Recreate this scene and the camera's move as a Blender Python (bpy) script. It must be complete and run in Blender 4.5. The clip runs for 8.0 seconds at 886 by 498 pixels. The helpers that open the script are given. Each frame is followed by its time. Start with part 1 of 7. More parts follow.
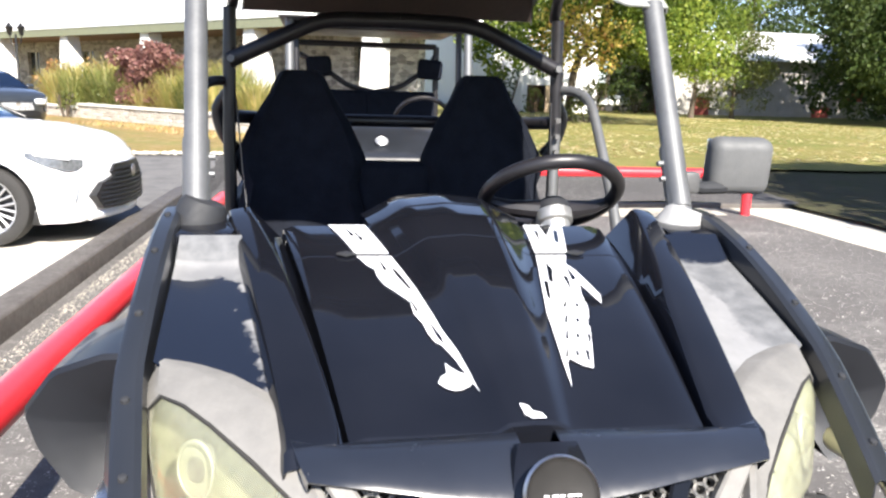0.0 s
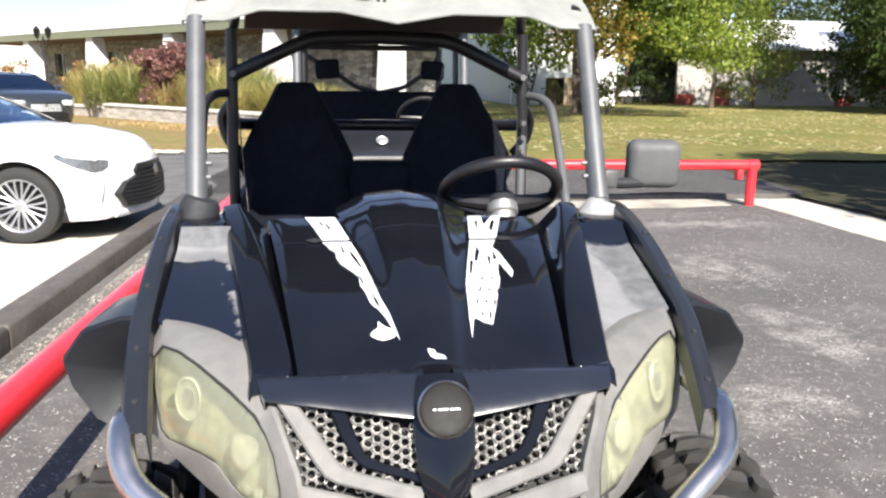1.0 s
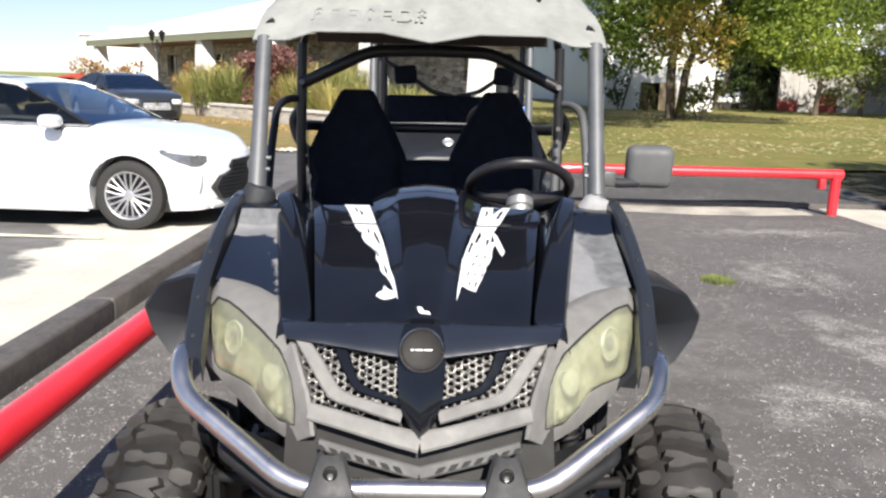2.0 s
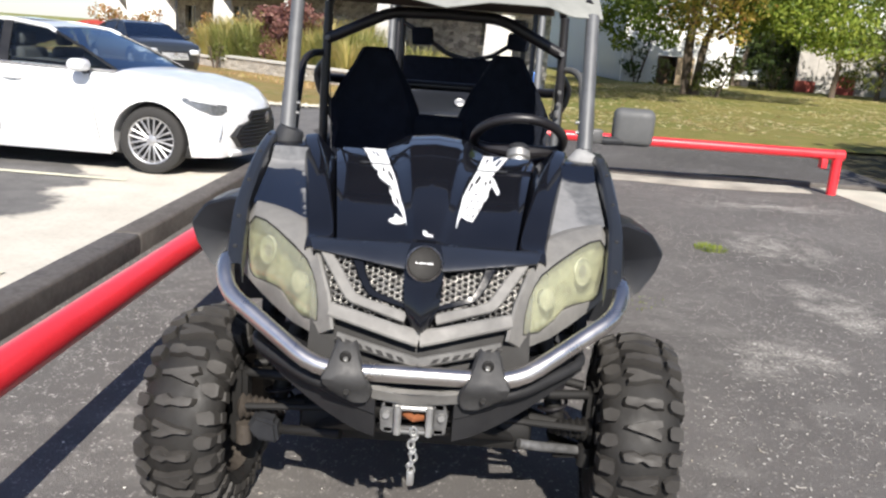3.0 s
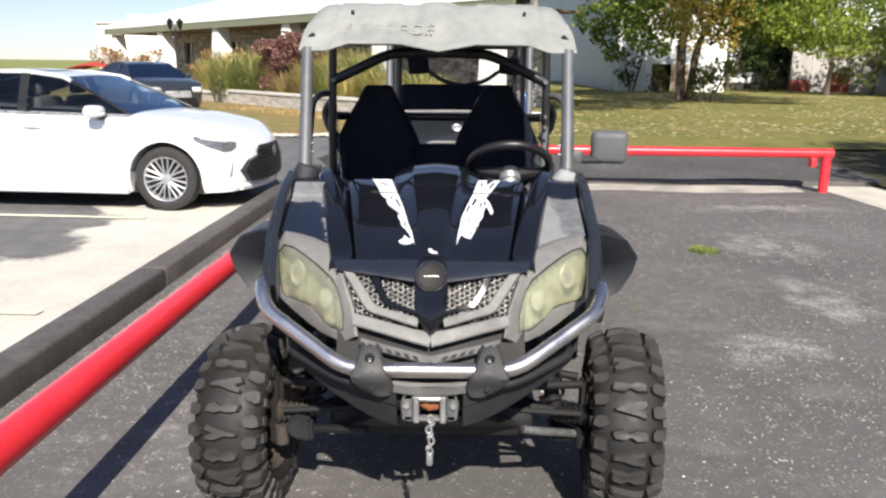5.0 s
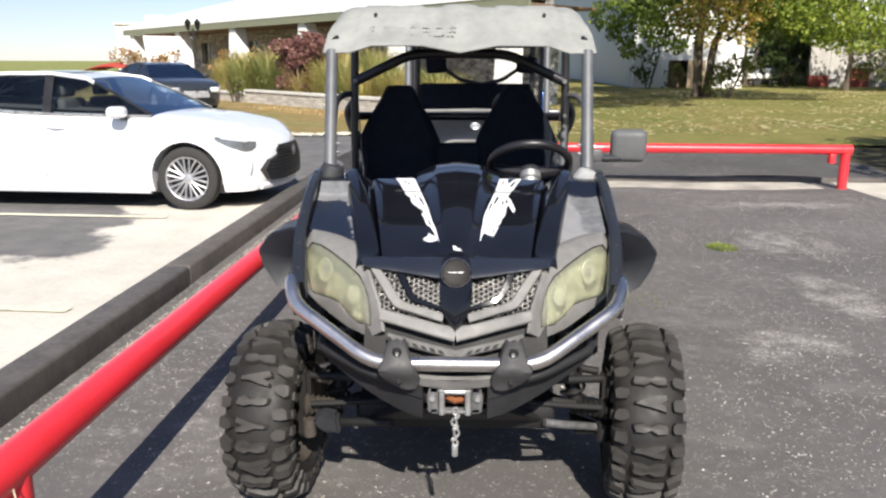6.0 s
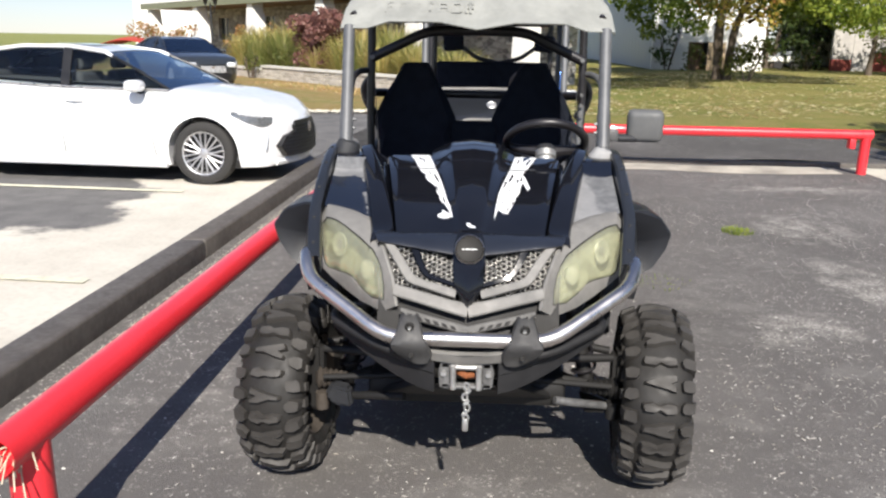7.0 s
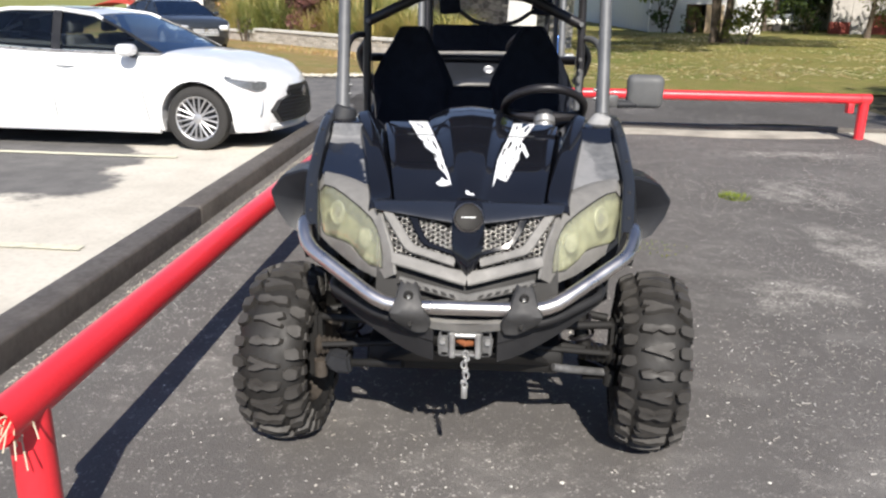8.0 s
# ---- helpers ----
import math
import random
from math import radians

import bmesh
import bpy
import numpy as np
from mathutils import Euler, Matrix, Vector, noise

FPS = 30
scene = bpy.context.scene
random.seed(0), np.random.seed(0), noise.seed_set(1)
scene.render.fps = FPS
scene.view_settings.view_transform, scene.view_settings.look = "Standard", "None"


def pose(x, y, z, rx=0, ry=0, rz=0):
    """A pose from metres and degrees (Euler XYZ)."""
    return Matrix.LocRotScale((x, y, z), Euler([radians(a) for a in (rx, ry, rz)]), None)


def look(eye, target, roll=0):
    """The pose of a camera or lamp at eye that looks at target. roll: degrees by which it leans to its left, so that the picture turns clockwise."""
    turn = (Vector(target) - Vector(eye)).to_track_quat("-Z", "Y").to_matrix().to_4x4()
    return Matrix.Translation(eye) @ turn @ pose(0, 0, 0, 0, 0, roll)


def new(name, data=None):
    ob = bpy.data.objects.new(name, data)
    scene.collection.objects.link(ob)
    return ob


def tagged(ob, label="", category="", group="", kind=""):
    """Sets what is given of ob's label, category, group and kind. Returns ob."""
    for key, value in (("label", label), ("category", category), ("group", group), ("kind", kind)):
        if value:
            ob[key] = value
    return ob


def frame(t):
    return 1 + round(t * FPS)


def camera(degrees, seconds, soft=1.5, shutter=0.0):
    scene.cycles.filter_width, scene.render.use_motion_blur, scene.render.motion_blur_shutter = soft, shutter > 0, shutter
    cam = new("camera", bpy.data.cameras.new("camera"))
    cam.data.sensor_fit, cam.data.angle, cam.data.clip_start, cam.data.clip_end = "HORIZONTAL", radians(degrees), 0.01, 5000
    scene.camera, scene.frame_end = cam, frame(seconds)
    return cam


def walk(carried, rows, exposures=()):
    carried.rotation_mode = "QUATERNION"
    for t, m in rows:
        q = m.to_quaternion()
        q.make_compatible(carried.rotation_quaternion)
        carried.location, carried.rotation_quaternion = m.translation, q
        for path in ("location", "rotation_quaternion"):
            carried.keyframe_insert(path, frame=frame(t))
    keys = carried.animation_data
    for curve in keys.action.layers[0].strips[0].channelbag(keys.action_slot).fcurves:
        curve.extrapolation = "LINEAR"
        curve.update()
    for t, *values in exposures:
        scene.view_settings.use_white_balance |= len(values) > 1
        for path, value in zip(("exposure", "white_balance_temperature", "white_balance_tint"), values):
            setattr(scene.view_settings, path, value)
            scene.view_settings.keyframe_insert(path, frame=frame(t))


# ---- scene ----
cam = camera(59.3, 8.0, 2.4)
PATH = [
    (0, (-0.254, -1.113, 1.342), (0.067, 0.822, 0.953), 1.6),
    (0.5, (-0.248, -1.308, 1.374), (0.079, 0.622, 0.964), 1.7),
    (1, (-0.15, -1.447, 1.392), (0.112, 0.494, 0.986), 0.7),
    (1.5, (-0.005, -1.627, 1.408), (0.07, 0.332, 1.013), 2.5),
    (1.7, (0.019, -1.685, 1.416), (0.05, 0.276, 1.024), 1.3),
    (2.8, (-0.009, -2.079, 1.409), (0.006, -0.138, 0.928), 2.3),
    (3, (0.027, -2.115, 1.406), (0.042, -0.176, 0.915), 4.1),
    (3.5, (0.116, -2.208, 1.415), (0.106, -0.262, 0.954), 3.6),
    (4, (0.128, -2.293, 1.445), (0.097, -0.344, 0.995), 1.4),
    (5.5, (0.005, -2.478, 1.48), (0.0, -0.528, 1.036), 0.6),
    (6, (0.013, -2.494, 1.485), (-0.033, -0.546, 1.035), 0.2),
    (6.5, (0.012, -2.503, 1.483), (-0.058, -0.557, 1.025), 0.7),
    (7, (0.013, -2.508, 1.479), (-0.067, -0.574, 0.978), 1.0),
    (7.5, (0.009, -2.491, 1.475), (-0.064, -0.571, 0.919), 1.2),
    (8, (0.003, -2.495, 1.484), (-0.063, -0.585, 0.897), 1.0),
]
walk(cam, [(t, look(eye, target, roll)) for t, eye, target, roll in PATH], exposures=[(0, 1.55), (0.5, 1.44), (1.0, 1.18), (1.5, 1.00), (3.0, 0.75), (6.5, 0.74), (8.0, 0.68)])

# ---- world, sun ----
SUN_EL, SUN_AZ = 39.0, -9.0
world = bpy.data.worlds.new("sky")
scene.world = world
world.use_nodes = True
wn, wl = world.node_tree.nodes, world.node_tree.links
wn.clear()
sky = wn.new("ShaderNodeTexSky")
sky.sky_type, sky.sun_disc = "NISHITA", False
sky.sun_elevation, sky.sun_rotation = radians(SUN_EL), radians(180 - SUN_AZ)
sky.air_density, sky.dust_density, sky.ozone_density = 1.0, 0.15, 1.0
bg = wn.new("ShaderNodeBackground")
bg.inputs[1].default_value = 0.070
wo = wn.new("ShaderNodeOutputWorld")
tint = wn.new("ShaderNodeMix")
tint.data_type, tint.blend_type = "RGBA", "MULTIPLY"
tint.inputs[0].default_value, tint.inputs[7].default_value = 1.0, (0.90, 0.95, 1.16, 1)
soft = wn.new("ShaderNodeHueSaturation")
soft.inputs["Saturation"].default_value = 0.80
wl.new(sky.outputs[0], soft.inputs["Color"])
wl.new(soft.outputs[0], tint.inputs[6])
wl.new(tint.outputs[2], bg.inputs[0])
wl.new(bg.outputs[0], wo.inputs[0])
sun = new("sun", bpy.data.lights.new("sun", "SUN"))
sun.data.energy, sun.data.angle, sun.data.color = 5.0, radians(0.55), (1.0, 0.935, 0.85)
sun.matrix_world = look((0, 0, 0), (math.sin(radians(SUN_AZ)), math.cos(radians(SUN_AZ)), -math.tan(radians(SUN_EL))))
sun.location = (-3, -20, 21)


# ---- materials ----
class Nodes:
    """A small writer of node materials."""

    def __init__(self, name):
        self.mat = bpy.data.materials.new(name)
        self.mat.use_nodes = True
        self.t = self.mat.node_tree
        self.bsdf = self.t.nodes["Principled BSDF"]
        self.co = self.t.nodes.new("ShaderNodeTexCoord").outputs["Object"]

    def link(self, a, b):
        self.t.links.new(a, b)
        return self

    def noise(self, scale, detail=4.0, rough=0.55, stretch=None, where=None):
        n = self.t.nodes.new("ShaderNodeTexNoise")
        n.inputs["Scale"].default_value, n.inputs["Detail"].default_value, n.inputs["Roughness"].default_value = scale, detail, rough
        co = where or self.co
        if stretch:
            m = self.t.nodes.new("ShaderNodeMapping")
            m.inputs["Scale"].default_value = stretch
            self.link(co, m.inputs[0])
            co = m.outputs[0]
        self.link(co, n.inputs["Vector"])
        return n.outputs["Fac"]

    def voronoi(self, scale, feature="F1", stretch=None):
        n = self.t.nodes.new("ShaderNodeTexVoronoi")
        n.feature = feature
        n.inputs["Scale"].default_value = scale
        co = self.co
        if stretch:
            m = self.t.nodes.new("ShaderNodeMapping")
            m.inputs["Scale"].default_value = stretch
            self.link(co, m.inputs[0])
            co = m.outputs[0]
        self.link(co, n.inputs["Vector"])
        return n.outputs["Distance"]

    def ramp(self, fac, *stops):
        r = self.t.nodes.new("ShaderNodeValToRGB")
        e = r.color_ramp.elements
        while len(e) < len(stops):
            e.new(0.5)
        for el, (p, c) in zip(e, stops):
            el.position = p
            el.color = (*c, 1) if isinstance(c, tuple) else (c, c, c, 1)
        self.link(fac, r.inputs[0])
        return r.outputs[0]

    def mix(self, fac, a, b, blend="MIX"):
        m = self.t.nodes.new("ShaderNodeMix")
        m.data_type, m.blend_type = "RGBA", blend
        for v, s in ((fac, m.inputs[0]), (a, m.inputs[6]), (b, m.inputs[7])):
            if isinstance(v, bpy.types.NodeSocket):
                self.link(v, s)
            elif isinstance(v, tuple):
                s.default_value = (*v, 1)
            else:
                s.default_value = v
        return m.outputs[2]

    def math(self, op, a, b=0.5):
        m = self.t.nodes.new("ShaderNodeMath")
        m.operation = op
        for v, s in ((a, m.inputs[0]), (b, m.inputs[1])):
            if isinstance(v, bpy.types.NodeSocket):
                self.link(v, s)
            else:
                s.default_value = v
        return m.outputs[0]

    def random(self):
        return self.t.nodes.new("ShaderNodeObjectInfo").outputs["Random"]

    def island(self):
        return self.t.nodes.new("ShaderNodeNewGeometry").outputs["Random Per Island"]

    def bump(self, height, strength=0.3, distance=0.01):
        b = self.t.nodes.new("ShaderNodeBump")
        b.inputs["Strength"].default_value, b.inputs["Distance"].default_value = strength, distance
        self.link(height, b.inputs["Height"])
        self.link(b.outputs[0], self.bsdf.inputs["Normal"])
        return self

    def set(self, **kw):
        for k, v in kw.items():
            s = self.bsdf.inputs[{"color": "Base Color", "rough": "Roughness", "metal": "Metallic", "coat": "Coat Weight", "coat_rough": "Coat Roughness",
                                  "spec": "Specular IOR Level", "glass": "Transmission Weight", "ior": "IOR", "alpha": "Alpha", "sub": "Subsurface Weight"}[k]]
            if isinstance(v, bpy.types.NodeSocket):
                self.link(v, s)
            elif isinstance(v, tuple):
                s.default_value = (*v, 1)
            else:
                s.default_value = v
        return self


def plain(name, color, rough=0.5, metal=0.0, vary=0.25, scale=8.0, bump=0.0, fine=60.0, **kw):
    """A surface of one colour with blotches at one scale and grain at another."""
    n = Nodes(name)
    lo, hi = tuple(c * (1 - vary) for c in color), tuple(min(1, c * (1 + vary)) for c in color)
    big, small = n.noise(scale), n.noise(fine, 3)
    both = n.math("ADD", n.math("MULTIPLY", big, 0.65), n.math("MULTIPLY", small, 0.35))
    n.set(color=n.ramp(both, (0.3, lo), (0.7, hi)), metal=metal, **kw)
    n.set(rough=n.ramp(big, (0.3, max(0.02, rough - 0.07)), (0.7, min(1, rough + 0.07))))
    if bump:
        n.bump(small, bump, 0.004)
    return n.mat


def asphalt_material(name, pale, amount, depth=1.0):
    n = Nodes(name)
    grit = n.voronoi(140)
    fine = n.noise(260, 2)
    base = n.ramp(n.noise(0.9, 6), (0.3, (0.070 * depth, 0.0655 * depth, 0.063 * depth)), (0.7, (0.115 * depth, 0.108 * depth, 0.103 * depth)))
    base = n.mix(n.ramp(fine, (0.35, 0.0), (0.75, 0.6 * depth)), base, (0.22, 0.206, 0.194))
    # scattered pale stones worn bare, in drifts
    drift = n.ramp(n.noise(0.55, 5, 0.65, (1.0, 0.6, 1)), (0.50, 0.0), (0.68, 1.0))
    stones = n.math("MAXIMUM", n.ramp(n.voronoi(34), (0.12, 1.0), (0.26, 0.0)), n.ramp(n.voronoi(75), (0.16, 0.95), (0.30, 0.0)))
    few = n.ramp(n.noise(15, 4), (0.42, 0.0), (0.58, 1.0))
    fac = n.math("MULTIPLY", n.math("MULTIPLY", stones, few), n.math("ADD", n.math("MULTIPLY", drift, 0.75), 0.32))
    scuff = n.math("MULTIPLY", n.ramp(n.noise(7.5, 9, 0.74), (0.55, 0.0), (0.68, 0.42)), n.ramp(n.noise(0.7, 4), (0.42, 0.05), (0.62, 1.0)))
    base = n.mix(n.math("MULTIPLY", scuff, n.ramp(fine, (0.3, 0.5), (0.6, 1.0))), base, (0.50, 0.47, 0.43))
    base = n.mix(fac, base, (0.70, 0.67, 0.62))
    dusty = n.ramp(n.noise(1.1, 9, 0.74, (0.9, 1.4, 1)), (0.52, 0.0), (0.66, amount))
    base = n.mix(dusty, base, pale)
    if depth == 1.0:
        # stripped, dusty drifts with ragged outlines
        sep = n.t.nodes.new("ShaderNodeSeparateXYZ")
        n.link(n.co, sep.inputs[0])
        rag = n.math("SUBTRACT", n.noise(4.5, 8, 0.72), 0.5)
        for cx, cy, rx, ry in ((2.85, 4.25, 0.55, 0.75), (2.60, 2.60, 0.45, 0.75), (1.85, 1.65, 0.40, 0.42), (0.55, -0.75, 0.50, 0.22), (3.6, 6.3, 1.3, 0.35)):
            dx = n.math("POWER", n.math("ABSOLUTE", n.math("DIVIDE", n.math("SUBTRACT", sep.outputs[0], cx), rx)), 2.0)
            dy = n.math("POWER", n.math("ABSOLUTE", n.math("DIVIDE", n.math("SUBTRACT", sep.outputs[1], cy), ry)), 2.0)
            v = n.math("ADD", n.math("SUBTRACT", 0.55, n.math("ADD", dx, dy)), n.math("MULTIPLY", rag, 4.5))
            m = n.t.nodes.new("ShaderNodeMapRange")
            m.inputs[1].default_value, m.inputs[2].default_value, m.inputs[4].default_value = 0.0, 1.2, 0.95
            n.link(v, m.inputs[0])
            base = n.mix(n.math("MULTIPLY", m.outputs[0], n.ramp(n.noise(48, 5, 0.7), (0.45, 0.05), (0.55, 1.0))), base, (0.54, 0.515, 0.47))
    n.set(color=base, rough=n.ramp(fine, (0.3, 0.72), (0.7, 0.92)), spec=0.35)
    n.bump(n.math("ADD", n.math("MULTIPLY", grit, 0.7), fine), 0.55, 0.006)
    return n.mat


def concrete_material():
    n = Nodes("worn concrete and asphalt")
    sep = n.t.nodes.new("ShaderNodeSeparateXYZ")
    n.link(n.co, sep.inputs[0])
    pale = n.ramp(n.noise(1.1, 7, 0.62), (0.3, (0.47, 0.44, 0.38)), (0.7, (0.68, 0.64, 0.56)))
    pale = n.mix(n.ramp(n.noise(26, 4), (0.45, 0.0), (0.75, 0.35)), pale, (0.34, 0.32, 0.28))
    dark = n.ramp(n.noise(3.0, 6, 0.6), (0.3, (0.10, 0.098, 0.097)), (0.7, (0.17, 0.165, 0.16)))
    dark = n.mix(n.ramp(n.voronoi(40), (0.1, 0.6), (0.2, 0.0)), dark, (0.32, 0.31, 0.29))
    # a pale concrete apron beside the kerb, ragged where the asphalt begins
    edge = n.math("ADD", n.math("ADD", sep.outputs[0], n.math("MULTIPLY", n.math("SUBTRACT", n.noise(0.55, 6, 0.6), 0.5), 4.2)), 3.45)
    m = n.t.nodes.new("ShaderNodeMapRange")
    m.inputs[1].default_value, m.inputs[2].default_value = -0.12, 0.12
    n.link(edge, m.inputs[0])
    far = n.t.nodes.new("ShaderNodeMapRange")
    far.inputs[1].default_value, far.inputs[2].default_value, far.inputs[3].default_value, far.inputs[4].default_value = 5.9, 6.4, 1.0, 0.0
    n.link(n.math("ADD", sep.outputs[1], n.math("MULTIPLY", n.math("SUBTRACT", n.noise(0.9, 5), 0.5), 1.5)), far.inputs[0])
    fac = n.math("MULTIPLY", m.outputs[0], far.outputs[0])
    n.set(color=n.mix(fac, dark, pale), rough=0.9, spec=0.3).bump(n.noise(120, 4), 0.4, 0.004)
    return n.mat


def grass_material(name, a, b, c):
    n = Nodes(name)
    big = n.noise(0.35, 5, 0.6)
    mid = n.noise(3.2, 5, 0.7)
    fine = n.noise(70, 3, 0.7, (1, 0.5, 1))
    col = n.mix(n.ramp(big, (0.35, 0.0), (0.65, 1.0)), a, b)
    col = n.mix(n.ramp(mid, (0.45, 0.0), (0.7, 0.8)), col, c)
    col = n.mix(n.ramp(fine, (0.3, 0.55), (0.6, 0.0)), col, (0.03, 0.04, 0.012))
    n.set(color=col, rough=0.95, spec=0.15).bump(n.math("ADD", fine, mid), 0.9, 0.05)
    return n.mat


def leaf_material(name, *colours):
    n = Nodes(name)
    stops = [(i / (len(colours) - 1), c) for i, c in enumerate(colours)]
    n.set(color=n.ramp(n.island(), *stops), rough=0.5, spec=0.3)
    n.bsdf.inputs["Subsurface Weight"].default_value = 0.0
    tr = n.t.nodes.new("ShaderNodeBsdfTranslucent")
    n.link(n.ramp(n.island(), *[(p, tuple(min(1, v * 1.3) for v in c)) for p, c in stops]), tr.inputs[0])
    ms = n.t.nodes.new("ShaderNodeMixShader")
    ms.inputs[0].default_value = 0.35
    out = n.t.nodes["Material Output"]
    n.link(n.bsdf.outputs[0], ms.inputs[1]).link(tr.outputs[0], ms.inputs[2]).link(ms.outputs[0], out.inputs[0])
    return n.mat


def paint_material(name, color, coat=1.0, rough=0.25, flake=0.0, wave=0.02, haze=0.03, spec=0.5):
    n = Nodes(name)
    fine = n.noise(90, 3)
    col = n.mix(n.ramp(n.noise(5, 5), (0.35, 0.0), (0.75, 0.5)), color, tuple(min(1, c * 1.5 + 0.004) for c in color))
    n.set(color=col, rough=rough, coat=coat, coat_rough=n.ramp(n.noise(14, 6, 0.7), (0.4, haze), (0.85, haze * 2.5 + 0.04)), metal=flake, spec=spec)
    if wave:
        n.bump(n.math("ADD", n.noise(7, 2), n.math("MULTIPLY", fine, 0.03)), wave, 0.02)
    return n.mat


def worn_plastic(name, color, pale, amount=0.5):
    """Black plastic gone grey and chalky in the weather."""
    n = Nodes(name)
    w = n.ramp(n.noise(6, 7, 0.7), (0.35, 0.0), (0.72, amount))
    col = n.mix(w, color, pale)
    col = n.mix(n.ramp(n.noise(60, 4, 0.7, (1, 0.25, 1)), (0.6, 0.0), (0.8, 0.35)), col, tuple(c * 0.55 for c in pale))
    n.set(color=col, rough=n.ramp(n.noise(30, 4), (0.3, 0.5), (0.7, 0.75)), spec=0.4).bump(n.noise(220, 3), 0.25, 0.002)
    return n.mat


def glass_material(name, color, rough=0.02, ior=1.5, see=1.0):
    n = Nodes(name)
    n.set(color=color, rough=rough, glass=see, ior=ior)
    return n.mat


ASPHALT = asphalt_material("asphalt", (0.30, 0.288, 0.268), 0.30)
ASPHALT_DRIVE = asphalt_material("asphalt drive", (0.16, 0.156, 0.152), 0.3, 0.6)
CONCRETE = concrete_material()
GUTTER = plain("gutter concrete", (0.52, 0.49, 0.41), 0.9, vary=0.22, scale=2.5, bump=0.5)
GUTTER_OLD = plain("crumbling stained concrete", (0.40, 0.37, 0.31), 0.92, vary=0.5, scale=2.2, bump=0.8, fine=30)
KERB_BLACK = worn_plastic("black kerb paint", (0.072, 0.064, 0.058), (0.17, 0.155, 0.14), 0.6)
LINE_PAINT = plain("worn line paint", (0.62, 0.60, 0.47), 0.85, vary=0.3, scale=14)
LAWN = grass_material("lawn", (0.19, 0.23, 0.055), (0.34, 0.30, 0.10), (0.42, 0.32, 0.14))
DRY_GRASS = grass_material("dry grass", (0.44, 0.27, 0.12), (0.27, 0.29, 0.09), (0.54, 0.38, 0.22))
FIELD = grass_material("far field", (0.26, 0.29, 0.09), (0.32, 0.31, 0.12), (0.22, 0.25, 0.08))
SHADE_SOIL = grass_material("bare soil darkened for shade", (0.10, 0.085, 0.06), (0.12, 0.11, 0.06), (0.08, 0.09, 0.04))
RED_PAINT = plain("red gloss paint", (0.70, 0.030, 0.042), 0.36, vary=0.12, scale=3, coat=0.3, bump=0.05)
PIPE_INSIDE = plain("rusty pipe inside", (0.12, 0.055, 0.03), 0.9)
STRAW = plain("dry straw", (0.50, 0.44, 0.33), 0.9)
BARK = plain("bark", (0.105, 0.082, 0.062), 0.95, vary=0.45, scale=9, bump=1.0)
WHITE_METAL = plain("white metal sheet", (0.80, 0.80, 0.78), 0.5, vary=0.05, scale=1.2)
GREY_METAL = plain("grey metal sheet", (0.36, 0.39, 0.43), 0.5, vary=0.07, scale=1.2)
ROOF_METAL = plain("white roof sheet", (0.83, 0.83, 0.80), 0.45, vary=0.05, scale=0.8)
EAVE_TRIM = plain("dull green eave trim", (0.19, 0.20, 0.13), 0.6, vary=0.15)
STONE_PALE = plain("pale limestone", (0.60, 0.58, 0.53), 0.9, vary=0.2, scale=3, bump=0.5)
def rubble_material():
    n = Nodes("grey rubble stone")
    v = n.t.nodes.new("ShaderNodeTexVoronoi")
    v.inputs["Scale"].default_value = 4.2
    m = n.t.nodes.new("ShaderNodeMapping")
    m.inputs["Scale"].default_value = (0.8, 0.8, 1.7)
    n.link(n.co, m.inputs[0]).link(m.outputs[0], v.inputs["Vector"])
    e = n.voronoi(4.2, "DISTANCE_TO_EDGE", (0.8, 0.8, 1.7))
    sep = n.t.nodes.new("ShaderNodeSeparateColor")
    n.link(v.outputs["Color"], sep.inputs[0])
    stone = n.ramp(sep.outputs[0], (0.0, (0.16, 0.155, 0.15)), (0.45, (0.30, 0.29, 0.27)), (0.8, (0.44, 0.43, 0.40)), (1.0, (0.60, 0.58, 0.54)))
    stone = n.mix(n.ramp(n.noise(18, 4), (0.4, 0.0), (0.7, 0.5)), stone, (0.24, 0.23, 0.21))
    n.set(color=n.mix(n.ramp(e, (0.02, 1.0), (0.06, 0.0)), stone, (0.42, 0.40, 0.37)), rough=0.92).bump(n.ramp(e, (0.0, 0.0), (0.1, 1.0)), 0.8, 0.03)
    return n.mat


STONE_GREY = rubble_material()
DARK_GLASS = plain("dark window glass", (0.035, 0.04, 0.045), 0.06, vary=0.2, spec=0.7)
WOOD_BROWN = plain("brown wood boarding", (0.19, 0.12, 0.075), 0.8, vary=0.3)


# ---- mesh helpers ----
def finish(ob, bm, smooth=35.0):
    bmesh.ops.recalc_face_normals(bm, faces=bm.faces[:])
    for f in bm.faces:
        f.smooth = True
    for e in bm.edges:
        e.smooth = not (len(e.link_faces) == 2 and e.calc_face_angle(0) > radians(smooth))
    bm.to_mesh(ob.data)
    bm.free()
    return ob


def part(name, bm, material, parent=None, label="", smooth=35.0, at=None):
    """One mesh object out of a bmesh, under a thing or a part."""
    me = bpy.data.meshes.new(name)
    ob = new(name, me)
    me.materials.append(material)
    finish(ob, bm, smooth)
    if parent is not None:
        ob.parent = parent
    if at is not None:
        ob.matrix_local = at
    if label:
        tagged(ob, label)
    return ob


def thing(name, label, category, at=None, group="", kind=""):
    ob = new(name)
    ob.empty_display_size = 0.1
    if at is not None:
        ob.matrix_world = at
    return tagged(ob, label, category, group, kind)


